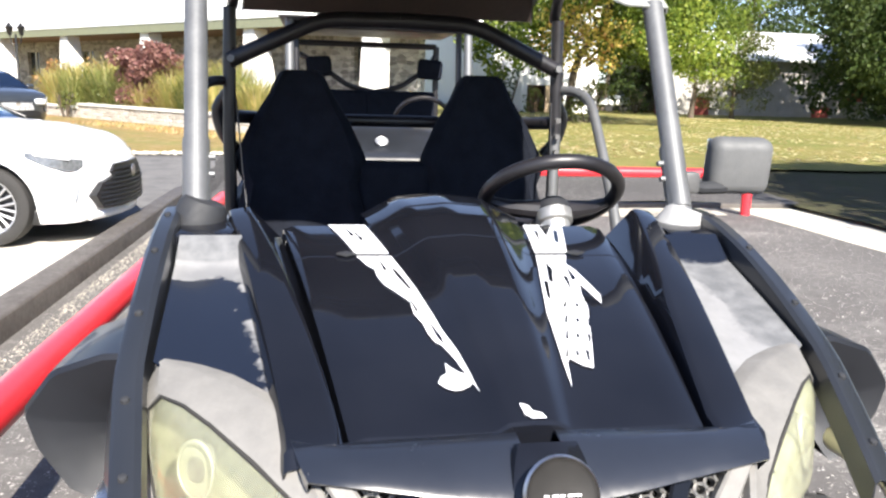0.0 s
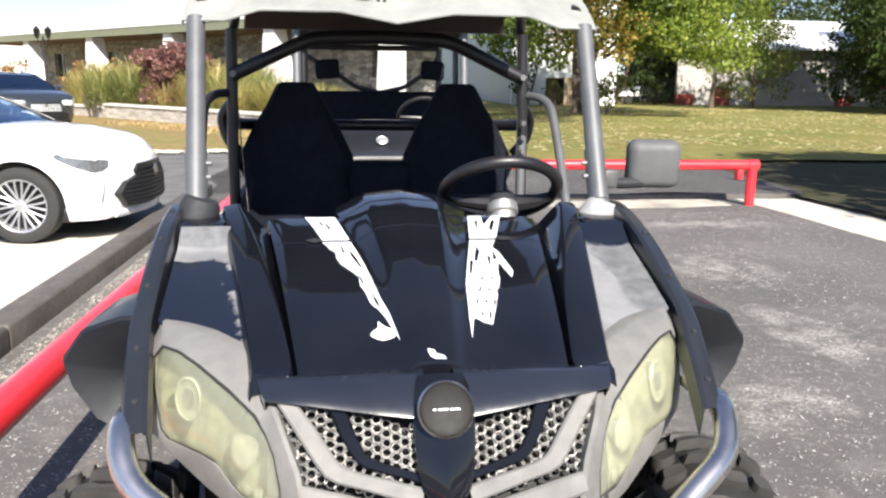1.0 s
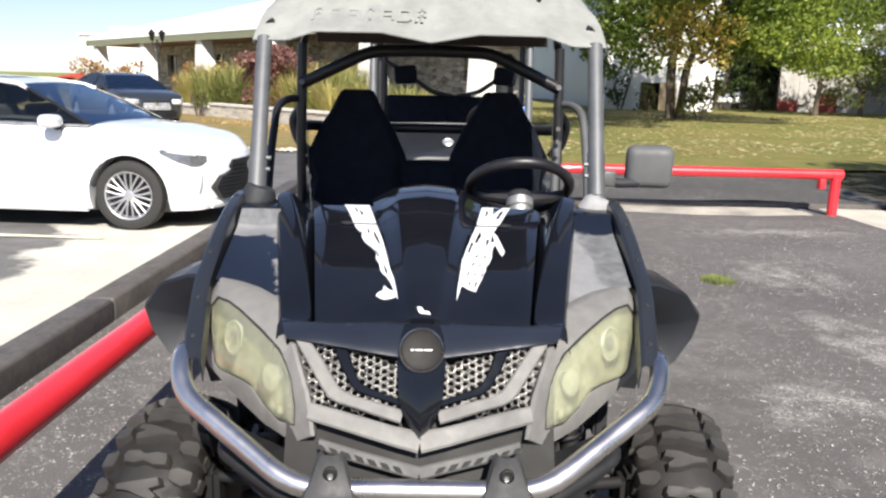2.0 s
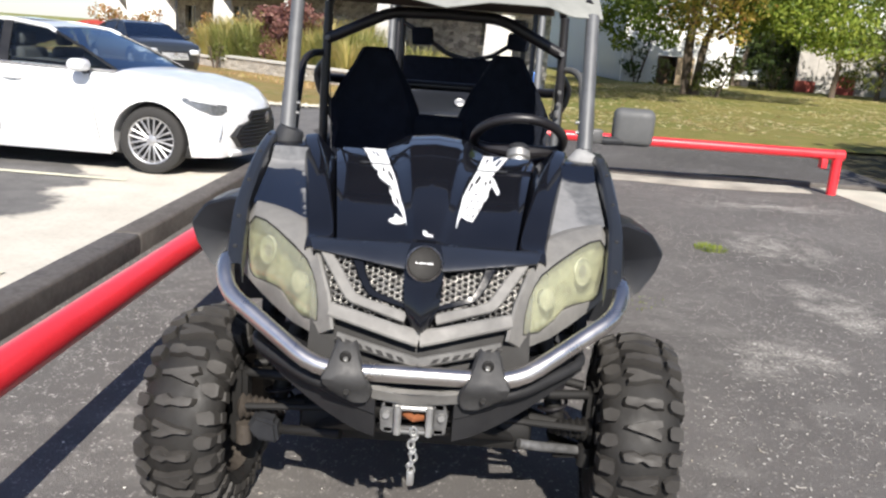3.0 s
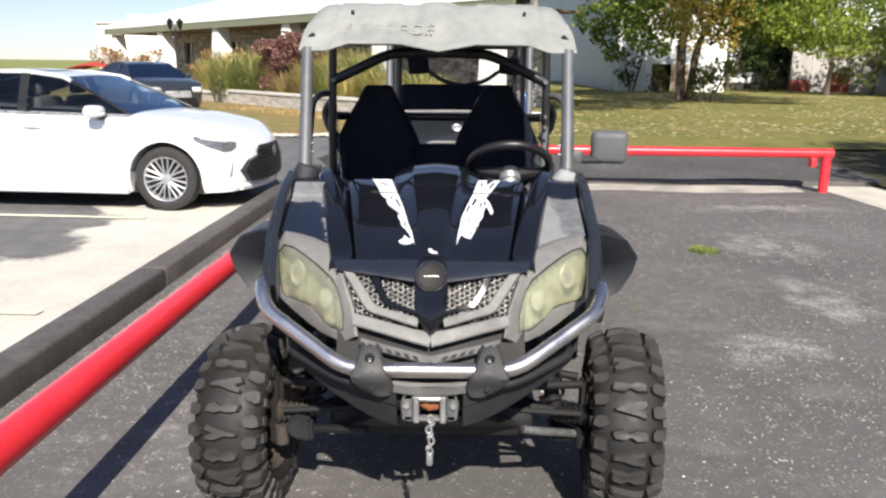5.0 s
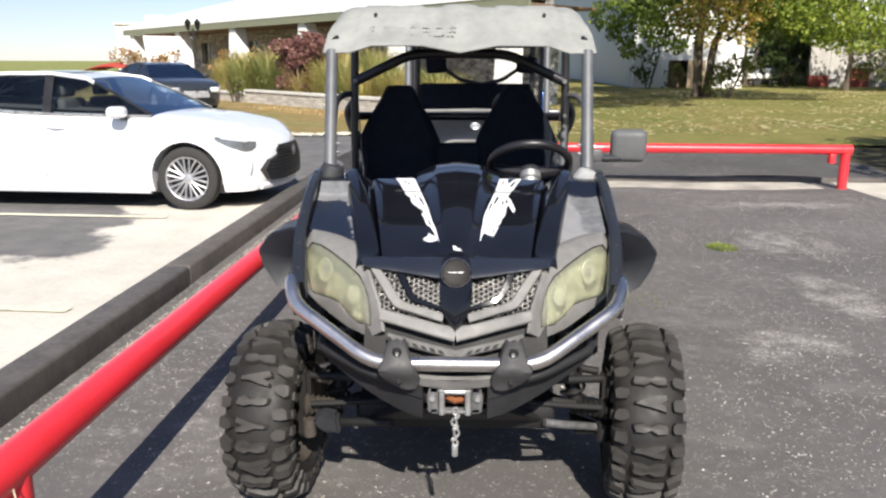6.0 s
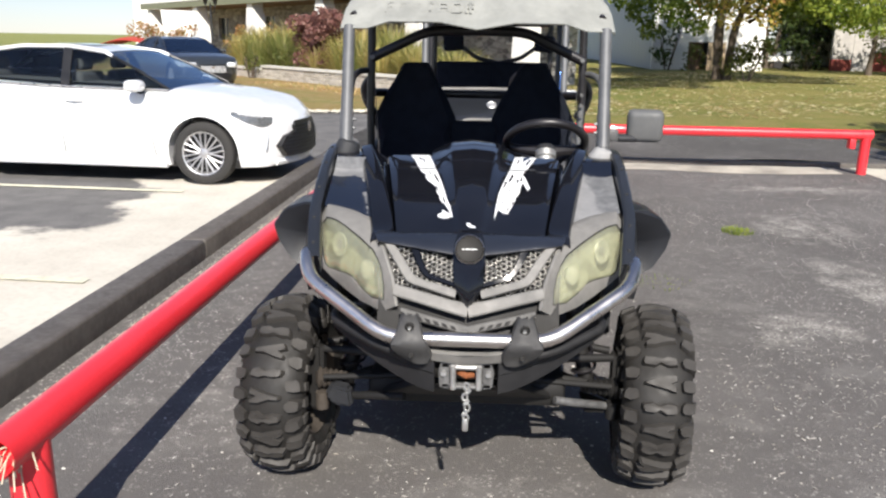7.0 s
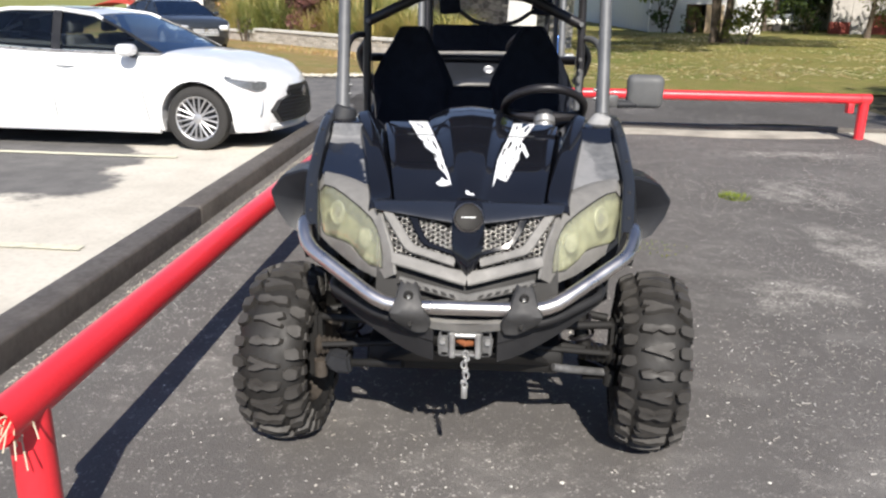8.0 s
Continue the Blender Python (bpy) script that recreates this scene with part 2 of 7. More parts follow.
def box(bm, lo, hi, bevel=0.0, seg=2, m=None):
    ret = bmesh.ops.create_cube(bm, size=1.0)
    vs = ret["verts"]
    c, s = (Vector(lo) + Vector(hi)) / 2, Vector(hi) - Vector(lo)
    for v in vs:
        v.co = Vector((v.co.x * s.x, v.co.y * s.y, v.co.z * s.z)) + c
        if m is not None:
            v.co = m @ v.co
    if bevel:
        es = list({e for v in vs for e in v.link_edges})
        bmesh.ops.bevel(bm, geom=es, offset=bevel, segments=seg, affect="EDGES", profile=0.5)
    return bm


def boxed(lo, hi, bevel=0.0, seg=2, m=None):
    return box(bmesh.new(), lo, hi, bevel, seg, m)


def rounded(pts, radius, steps=4):
    """A polyline with its corners rounded."""
    pts = [Vector(p) for p in pts]
    out = [pts[0]]
    for a, b, c in zip(pts, pts[1:], pts[2:]):
        r = min(radius, (a - b).length * 0.48, (c - b).length * 0.48)
        p, q = b + (a - b).normalized() * r, b + (c - b).normalized() * r
        for i in range(steps + 1):
            t = i / steps
            out.append(p * (1 - t) ** 2 + b * 2 * t * (1 - t) + q * t * t)
    out.append(pts[-1])
    return out


def tube(bm, pts, r, seg=12, cap=True, round_r=0.0, closed=False):
    """A round bar along a polyline; r may be a list."""
    pts = rounded(pts, round_r) if round_r else [Vector(p) for p in pts]
    n = len(pts)
    rs = r if isinstance(r, (list, tuple)) else [r] * n
    rings, side = [], None
    for i, p in enumerate(pts):
        a, b = pts[(i - 1) % n] if closed or i else p, pts[(i + 1) % n] if closed or i < n - 1 else p
        d = (b - a).normalized()
        if side is None:
            side = d.cross(Vector((0, 0, 1)) if abs(d.z) < 0.9 else Vector((1, 0, 0))).normalized()
        side = (side - d * side.dot(d)).normalized()
        up = d.cross(side)
        rings.append([bm.verts.new(p + rs[i] * (side * math.cos(k * math.tau / seg) + up * math.sin(k * math.tau / seg))) for k in range(seg)])
    pairs = list(zip(rings, rings[1:])) + ([(rings[-1], rings[0])] if closed else [])
    for a, b in pairs:
        for k in range(seg):
            bm.faces.new((a[k], a[(k + 1) % seg], b[(k + 1) % seg], b[k]))
    if cap and not closed:
        bm.faces.new(rings[0][::-1])
        bm.faces.new(rings[-1])
    return bm


def tubed(pts, r, seg=12, round_r=0.0, closed=False):
    return tube(bmesh.new(), pts, r, seg, True, round_r, closed)


def lathe(bm, profile, seg=32, m=None, closed=False, cap=True):
    """Turns (radius, along) pairs round the local x axis."""
    rings = []
    for r, a in profile:
        ring = []
        for k in range(seg):
            w = k * math.tau / seg
            co = Vector((a, r * math.cos(w), r * math.sin(w)))
            ring.append(bm.verts.new(m @ co if m is not None else co))
        rings.append(ring)
    pairs = list(zip(rings, rings[1:])) + ([(rings[-1], rings[0])] if closed else [])
    for p, q in pairs:
        for k in range(seg):
            bm.faces.new((p[k], p[(k + 1) % seg], q[(k + 1) % seg], q[k]))
    if cap and not closed:
        for ring in (rings[0], rings[-1]):
            if len(set(tuple(round(c, 5) for c in v.co) for v in ring)) > 2:
                bm.faces.new(ring)
    return bm


def sheet(bm, rows, thick=0.0):
    """A surface through rows of points, thickened inwards."""
    grid = [[bm.verts.new(p) for p in row] for row in rows]
    fs = []
    for a, b in zip(grid, grid[1:]):
        for i in range(len(a) - 1):
            fs.append(bm.faces.new((a[i], a[i + 1], b[i + 1], b[i])))
    if thick:
        bmesh.ops.recalc_face_normals(bm, faces=fs)
        bmesh.ops.solidify(bm, geom=fs, thickness=thick)
    return bm


def slab(bm, outline, depth):
    """A plate: an outline of points pushed along the vector depth."""
    a = [bm.verts.new(p) for p in outline]
    b = [bm.verts.new(Vector(p) + Vector(depth)) for p in outline]
    bm.faces.new(a)
    bm.faces.new(b[::-1])
    for i in range(len(a)):
        j = (i + 1) % len(a)
        bm.faces.new((a[j], a[i], b[i], b[j]))
    return bm


def slabbed(outline, depth, bevel=0.0, seg=2):
    bm = slab(bmesh.new(), outline, depth)
    if bevel:
        bmesh.ops.bevel(bm, geom=bm.edges[:], offset=bevel, segments=seg, affect="EDGES")
    return bm


def flipped(pts, s):
    return [Vector((p[0] * s, p[1], p[2])) for p in pts]


def rise(y):
    """The land's height: level at the car park, then a gentle slope away from it."""
    return 0.0105 * y * min(1.0, max(0.0, (y - 8.3) / 4.5)) if y > 8.3 else 0.0


def land(bm, x0, x1, y0, y1, nx, ny, lift, ragged=0.0, edge=None):
    """A sheet of ground that follows the slope."""
    rows = []
    for j in range(ny + 1):
        y = y0 + (y1 - y0) * j / ny
        row = []
        for i in range(nx + 1):
            x = x0 + (x1 - x0) * i / nx
            yy, xx = y, x
            if ragged:
                if j in (0, ny):
                    yy += ragged * noise.noise(Vector((x * 0.8, y, 3)))
                if i in (0, nx):
                    xx += ragged * noise.noise(Vector((x, y * 0.8, 7)))
            row.append(Vector((xx, yy, rise(yy) + lift)))
        rows.append(row)
    return sheet(bm, rows)


# ---- ground ----
bm = bmesh.new()
ys = [-1500, -400, -120, -40, -14, 0, 8, 9, 10, 11, 12, 13, 14, 20, 30, 45, 70, 110, 200, 400, 900]
xs = [-1500, -500, -200, -90, -45, -25, -12, -5, 0, 5, 12, 25, 45, 90, 200, 500, 1500]
sheet(bm, [[Vector((x, y, rise(y) - 0.05)) for x in xs] for y in ys])
tagged(part("ground", bm, FIELD), "wide gently rising field of short green-yellow grass", "ground", kind="structure")
tagged(part("lot_floor", land(bmesh.new(), -1.95, 5.02, -16, 8.16, 20, 40, 0.0), ASPHALT), "worn dark grey asphalt car park with pale stone specks", "asphalt", kind="structure")
tagged(part("road_side_lot", land(bmesh.new(), -40, -1.5, -16, 14.2, 40, 40, -0.006, 0.25), CONCRETE), "pale worn concrete car park patched with dark asphalt", "car park", kind="structure")
tagged(part("road_behind", land(bmesh.new(), -1.95, 0.6, 8.16, 14.2, 8, 8, -0.006, 0.3), ASPHALT_DRIVE), "dark asphalt behind the parked utility vehicles", "asphalt", kind="structure")
tagged(part("driveway", land(bmesh.new(), 0.6, 6.1, 8.26, 12.7, 12, 8, 0.062, 0.25), ASPHALT_DRIVE), "raised dark asphalt drive beside the lawn", "driveway", kind="structure")
tagged(part("lawn", land(bmesh.new(), 0.4, 60, 11.7, 64, 60, 50, 0.10, 0.3), LAWN), "lawn of short autumn grass strewn with fallen leaves", "lawn", kind="structure")
tagged(part("verge", land(bmesh.new(), -40, 0.5, 13.6, 64, 40, 50, 0.03, 0.7), DRY_GRASS), "verge of dry brown and yellow grass", "grass", kind="structure")
tagged(part("gutter", land(bmesh.new(), 5.02, 6.15, -10, 8.16, 4, 24, 0.002, 0.05), GUTTER), "pale concrete gutter strip along the asphalt", "gutter", kind="structure")
tagged(part("gutter_far", land(bmesh.new(), 0.9, 4.75, 7.50, 8.12, 48, 5, 0.004, 0.22), GUTTER_OLD), "pale crumbling concrete strip below the far kerb", "gutter", kind="structure")
# the bank's dark soil colour carries part of the tree shade
tagged(part("shaded_bank", land(bmesh.new(), 5.85, 40, -12, 12.7, 30, 20, 0.05, 0.1), SHADE_SOIL), "bare soil with thin grass beside the gutter, darkened for shade", "soil", kind="structure")


def kerb(name, pts, w, h, label):
    """A kerb of straight lengths with rounded top edges and joints."""
    k = thing(name, label, "kerb", kind="structure")
    for a, b in zip(pts, pts[1:]):
        a, b = Vector((*a, 0)), Vector((*b, 0))
        n = max(1, round((b - a).length / 5.0))
        d = (b - a) / n
        for i in range(n):
            L = d.length - 0.003
            ang = math.atan2(d.y, d.x)
            m = Matrix.Translation(a + d * (i + 0.5) + Vector((0, 0, random.uniform(-0.002, 0.002)))) @ Matrix.Rotation(ang, 4, "Z")
            bm = boxed((-L / 2, -w / 2, -0.06), (L / 2, w / 2, h), 0.022, 3)
            part("kerb_length", bm, KERB_BLACK, k, at=m)
    return k


kerb("kerb_left", [(-2.315, -16.0), (-2.09, -3.4), (-1.87, 8.9)], 0.19, 0.14, "black-painted worn concrete kerb between two car parks")
kerb("kerb_far", [(0.6, 8.21), (6.0, 8.21)], 0.12, 0.065, "black-painted concrete kerb below the red rail")

# painted bay lines
for y, x0, x1 in ((2.13, -2.45, -9.0), (5.26, -3.0, -9.6), (-1.0, -2.6, -9.0)):
    bm = bmesh.new()
    n = 26
    rows = [[], []]
    for i in range(n + 1):
        x = x0 + (x1 - x0) * i / n
        yc = y - (x - x0) * 0.058
        w = 0.05 + 0.012 * noise.noise(Vector((x * 3, y, 0)))
        rows[0].append(Vector((x, yc - w, 0.004)))
        rows[1].append(Vector((x, yc + w, 0.004)))
    sheet(bm, rows)
    tagged(part("bay_line", bm, LINE_PAINT), "worn yellowish white painted parking bay line", "road marking", "bay lines", "structure")


def rail(name, a, b, z, r, posts, end_open, label, feet_r=0.055):
    """A barrier of thick pipe on posts, open or with a mitred elbow at its ends."""
    t = thing(name, label, "rail")
    a, b = Vector((*a, z)), Vector((*b, z))
    bm = bmesh.new()
    d = (b - a).normalized()
    if end_open:
        tube(bm, [a, b], r, 28, cap=False)
        tube(bm, [a + d * 0.001, a + d * 0.9], r * 0.93, 28, cap=False)
    else:
        tube(bm, [a, b], r, 28)
    part("pipe", bm, RED_PAINT, t, "thick glossy red pipe")
    if end_open:
        bm = tube(bmesh.new(), [a + d * 0.6, a + d * 0.62], r * 0.92, 20)
        part("pipe_plug", bm, PIPE_INSIDE, t)
    for s in posts:
        p = a + d * s
        part("post", tube(bmesh.new(), [(p.x, p.y, -0.05), (p.x, p.y, z - r * 0.3)], feet_r, 22), RED_PAINT, t)
    return t


rail("pipe_rail", (-1.146, -0.85), (-0.980, 5.2), 0.4865, 0.057, (0.14, 5.75), True, "thick red-painted pipe barrier on short posts beside the kerb", 0.055)
rail_far = rail("pipe_rail", (4.95, 7.60), (0.7, 7.72), 0.50, 0.062, (0.03, 4.0), False, "long red-painted pipe barrier in front of the lawn", 0.06)
part("elbow", tube(bmesh.new(), [(4.86, 7.60, 0.5), (4.985, 7.597, 0.5)], 0.067, 22), RED_PAINT, rail_far)
part("bracket", boxed((4.70, 7.52, 0.33), (4.77, 7.62, 0.45), 0.006), RED_PAINT, rail_far, "small red welded plate")
# straw stuffed into the open pipe end
bm = bmesh.new()
for i in range(15):
    p = Vector((-1.144 + random.uniform(-0.035, 0.035), -0.82 + random.uniform(0, 0.1), 0.475 + random.uniform(-0.03, 0.03)))
    q = p + Vector((random.uniform(-0.05, 0.05), random.uniform(-0.10, -0.02), random.uniform(-0.13, 0.02)))
    tube(bm, [p, (p + q) / 2 + Vector((0, -0.01, 0.01)), q], 0.0022, 5)
tagged(part("straw_nest", bm, STRAW), "wisps of dry straw stuffed in the open red pipe end", "straw", kind="stuff")


# ---- the utility vehicle ----
# near-black colour that carries the shade under and inside the vehicle
UNDER_BLACK = plain("black of shaded parts", (0.007, 0.0065, 0.006), 0.7)
GLOSS = paint_material("gloss black-blue paint", (0.0060, 0.0068, 0.0100), 0.85, 0.4, 0.0, 0.010, 0.030, 0.0)
SCUFFED = paint_material("scuffed black paint", (0.013, 0.016, 0.024), 1.0, 0.45, 0.0, 0.03, 0.14, 0.15)
BLACK_PLASTIC = worn_plastic("black plastic", (0.018, 0.019, 0.022), (0.05, 0.052, 0.056), 0.5)
FRAME_BLACK = paint_material("dulled black frame paint", (0.0060, 0.0070, 0.0100), 0.40, 0.45, 0.0, 0.010, 0.030, 0.0)
FLARE = paint_material("dark flare plastic", (0.0055, 0.0065, 0.0095), 0.15, 0.5, 0.0, 0.01)
SATIN = paint_material("satin black plastic", (0.013, 0.015, 0.019), 0.35, 0.42, 0.0, 0.01)
GREY_PLASTIC = worn_plastic("weathered grey plastic", (0.135, 0.132, 0.126), (0.25, 0.242, 0.226), 0.8)
ROOF_PLASTIC = worn_plastic("chalky roof plastic", (0.21, 0.215, 0.20), (0.33, 0.335, 0.31), 0.9)
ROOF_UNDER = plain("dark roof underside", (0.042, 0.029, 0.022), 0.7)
BARE_GREY = worn_plastic("paint rubbed to grey", (0.24, 0.24, 0.24), (0.46, 0.46, 0.45), 0.9)
WHITE_DECAL = plain("white vinyl", (0.82, 0.83, 0.84), 0.35, vary=0.06, scale=20)
CHROME = plain("worn chrome tube", (0.70, 0.66, 0.63), 0.30, 1.0, vary=0.12, scale=10)
STEEL = plain("brushed steel tube", (0.150, 0.154, 0.158), 0.52, 0.5, vary=0.15, scale=12, fine=140)
CAGE_BLACK = plain("black powder coat", (0.014, 0.013, 0.015), 0.38, vary=0.3, scale=10)
SEAT_BLACK = plain("black seat vinyl", (0.0115, 0.0135, 0.0195), 0.8, vary=0.3, scale=16, bump=0.3, fine=200, spec=0.04)
# darker than the lugs, so the colour deepens the shade between them
RUBBER = worn_plastic("dusty tyre rubber darkened for tread gaps", (0.011, 0.0102, 0.0095), (0.026, 0.0245, 0.0225), 0.8)
RUBBER_DARK = plain("dark rubber", (0.022, 0.021, 0.020), 0.85)
LUG_TOP = worn_plastic("worn lug tops", (0.030, 0.028, 0.026), (0.062, 0.058, 0.053), 0.9)
MUD_METAL = plain("muddy steel", (0.066, 0.055, 0.045), 0.75, 0.2, vary=0.4, scale=18, bump=0.6)
SCUFFED_STEEL = plain("dull scuffed steel", (0.12, 0.12, 0.12), 0.55, 0.3, vary=0.5, scale=14)

RUST = plain("rust", (0.30, 0.10, 0.035), 0.9, vary=0.4)
LENS = glass_material("yellowed lens", (0.80, 0.82, 0.62), 0.20, 1.42, 0.82)
LAMP_BOWL = plain("lamp reflector", (0.36, 0.37, 0.30), 0.40, 0.4, vary=0.2, scale=25)
LAMP_DARK = plain("lamp housing", (0.22, 0.225, 0.16), 0.35, 0.25, vary=0.5, scale=22)
MIRROR_GLASS = plain("mirror glass", (0.85, 0.86, 0.88), 0.02, 1.0, vary=0.02)
SILVER_MESH = plain("silver plastic mesh", (0.34, 0.335, 0.325), 0.36, 0.7, vary=0.25, scale=15)
BADGE_DARK = plain("dark badge", (0.014, 0.013, 0.012), 0.55, 0.0, vary=0.2, scale=40, spec=0.2)
GALV = plain("galvanised steel", (0.50, 0.50, 0.49), 0.45, 0.8, vary=0.25, scale=20)

utv = thing("utility_vehicle", "black side-by-side utility vehicle with peeling paint, grey roof and knobbly tyres", "utility vehicle")


def both(name, build, material, parent, label="", smooth=35.0):
    """A part and its mirror image."""
    return [part(name, build(s), material, parent, label, smooth) for s in (-1, 1)]


# hood: a panel with a raised, gently peaked middle that widens from the nose up to the dash
def edge_z(y):
    u = max(0.0, min(0.74, y + 0.275))
    return 0.953 + 0.328 * u - 0.189 * u * u


def bulge(y):
    """Half widths of the raised middle at its top and foot, its height and its peak."""
    u = max(0.0, y + 0.275)
    return 0.028 + 0.075 * u, 0.050 + 0.150 * u, 0.011 + 0.0455 * min(u, 0.58), 0.002 + 0.008 * u


def hood_z(x, y):
    top, foot, h, peak = bulge(y)
    k = min(1.0, max(0.0, (abs(x) - top) / (foot - top)))
    k = 0.65 * k + 0.35 * k * k * (3 - 2 * k)
    return edge_z(y) + h * (1 - k) + peak * max(0.0, 1 - abs(x) / top)


def hood_half(y):
    return 0.218 + 0.150 * max(0.0, min(0.66, y + 0.275))


def hood_rows(y0, y1, ny):
    """Rows of the hood with points set on its creases."""
    rows = []
    for j in range(ny + 1):
        y = y0 + (y1 - y0) * j / ny
        h = hood_half(y)
        top, foot = bulge(y)[:2]
        right = [top * i / 6 for i in range(1, 7)] + [top + (foot - top) * i / 6 for i in range(1, 7)] + [foot + (h - foot) * i / 8 for i in range(1, 9)]
        xs_ = [-x for x in reversed(right)] + [0.0] + right
        rows.append([Vector((x, y, hood_z(x, y) - 0.006 * max(0.0, (abs(x) - h + 0.012) / 0.012) ** 2)) for x in xs_])
    return rows


def rolled(rows, drop=0.035):
    """Adds turned-down edges to a panel's rows."""
    out = [[p + Vector((0, 0, -drop)) for p in rows[0]]] + rows + [[p + Vector((0, 0, -drop)) for p in rows[-1]]]
    out.insert(1, [p + Vector((0, -0.0035, -0.0045)) for p in rows[0]])
    return [[r[0] + Vector((-0.004, 0, -drop))] + r + [r[-1] + Vector((0.004, 0, -drop))] for r in out]


SEAM = 0.198
part("hood", sheet(bmesh.new(), rolled(hood_rows(-0.276, SEAM - 0.003, 30)), 0.004), GLOSS, utv, "glossy black hood with a raised middle", 24)
part("cowl", sheet(bmesh.new(), rolled(hood_rows(SEAM + 0.003, 0.385, 14)), 0.004), GLOSS, utv, "", 24)
# instrument cowl: the raised middle runs on behind the hood
rows = []
for j in range(9):
    y = 0.388 + 0.130 * j / 8
    top, foot = bulge(y)[:2]
    foot *= 1.0 - 0.04 * (j / 8) ** 2
    half = [top * i / 6 for i in range(1, 7)] + [top + (foot - top) * i / 6 for i in range(1, 7)]
    rows.append([Vector((x, y + 0.02 * (1 - (x / foot) ** 2), hood_z(x, y) - 0.004 * (j / 8) ** 3)) for x in [-v for v in reversed(half)] + [0.0] + half])
part("instrument_cowl", sheet(bmesh.new(), rolled(rows, 0.07), 0.004), GLOSS, utv, "", 24)
part("dashboard", boxed((-0.46, 0.40, 0.72), (0.46, 0.58, 1.03), 0.04, 3), UNDER_BLACK, utv)


def decal(name, pts, lift=0.0026, label=""):
    """White vinyl laid on the hood, as strips cut fine enough to follow it."""
    bm = bmesh.new()
    vs = [bm.verts.new((x, y, 0)) for x, y in pts]
    bm.faces.new(vs)
    bmesh.ops.triangulate(bm, faces=bm.faces[:])
    y0, y1 = min(p[1] for p in pts), max(p[1] for p in pts)
    x0, x1 = min(p[0] for p in pts), max(p[0] for p in pts)
    for k in range(1, int((y1 - y0) / 0.02) + 1):
        bmesh.ops.bisect_plane(bm, geom=bm.verts[:] + bm.edges[:] + bm.faces[:], plane_co=(0, y0 + k * 0.02, 0), plane_no=(0, 1, 0))
    for k in range(1, int((x1 - x0) / 0.01) + 1):
        bmesh.ops.bisect_plane(bm, geom=bm.verts[:] + bm.edges[:] + bm.faces[:], plane_co=(x0 + k * 0.01, 0, 0), plane_no=(1, 0, 0))
    for v in bm.verts:
        v.co.z = hood_z(v.co.x, v.co.y) + lift
    return part(name, bm, WHITE_DECAL, utv, label, 80)


# stripes: the upper length lies on the cowl, the lower one on the hood, each with a torn edge
decal("stripe_decal", [(-0.232, 0.384), (-0.162, 0.384), (-0.130, 0.204), (-0.188, 0.204), (-0.208, 0.290)], label="white vinyl stripe")
decal("stripe_decal", [(-0.187, 0.193), (-0.128, 0.193), (-0.115, 0.130), (-0.101, 0.061), (-0.089, -0.010), (-0.078, -0.075), (-0.066, -0.127), (-0.059, -0.171), (-0.053, -0.212), (-0.060, -0.186),
                       (-0.072, -0.141), (-0.085, -0.108), (-0.093, -0.099), (-0.100, -0.079), (-0.104, -0.052), (-0.114, -0.022), (-0.115, 0.014), (-0.130, 0.040), (-0.149, 0.072), (-0.158, 0.104), (-0.160, 0.133), (-0.172, 0.151)], label="peeling white vinyl stripe")
decal("stripe_remnant", [(-0.087, -0.147), (-0.081, -0.158), (-0.073, -0.167), (-0.063, -0.174), (-0.057, -0.183), (-0.060, -0.195), (-0.072, -0.203), (-0.083, -0.205), (-0.094, -0.199), (-0.102, -0.189), (-0.097, -0.177), (-0.088, -0.169)], label="torn scrap of white vinyl")
decal("stripe_decal", [(0.155, 0.384), (0.236, 0.384), (0.190, 0.204), (0.131, 0.204)], label="white vinyl stripe")
decal("stripe_decal", [(0.129, 0.193), (0.185, 0.193), (0.171, 0.150), (0.179, 0.124), (0.190, 0.027), (0.182, -0.001), (0.178, 0.018), (0.169, 0.069), (0.160, 0.030), (0.157, -0.009), (0.145, -0.051), (0.131, -0.103), (0.112, -0.168),
                       (0.098, -0.161), (0.085, -0.145), (0.080, -0.154), (0.070, -0.206), (0.074, -0.148), (0.080, -0.094), (0.087, -0.024), (0.105, 0.070), (0.117, 0.130)], label="peeling white vinyl stripe with worn lettering")
decal("chip_mark", [(-0.012, -0.250), (-0.002, -0.254), (0.002, -0.264), (0.012, -0.266), (0.017, -0.2745), (-0.002, -0.2755), (-0.009, -0.268)], label="white paint chip")


def worn(pts):
    ob = decal("worn_patch", pts, 0.0036)
    ob.data.materials[0] = GLOSS


# letters worn to plain outlined loops, tears and scratches
rnd = random.Random(4)
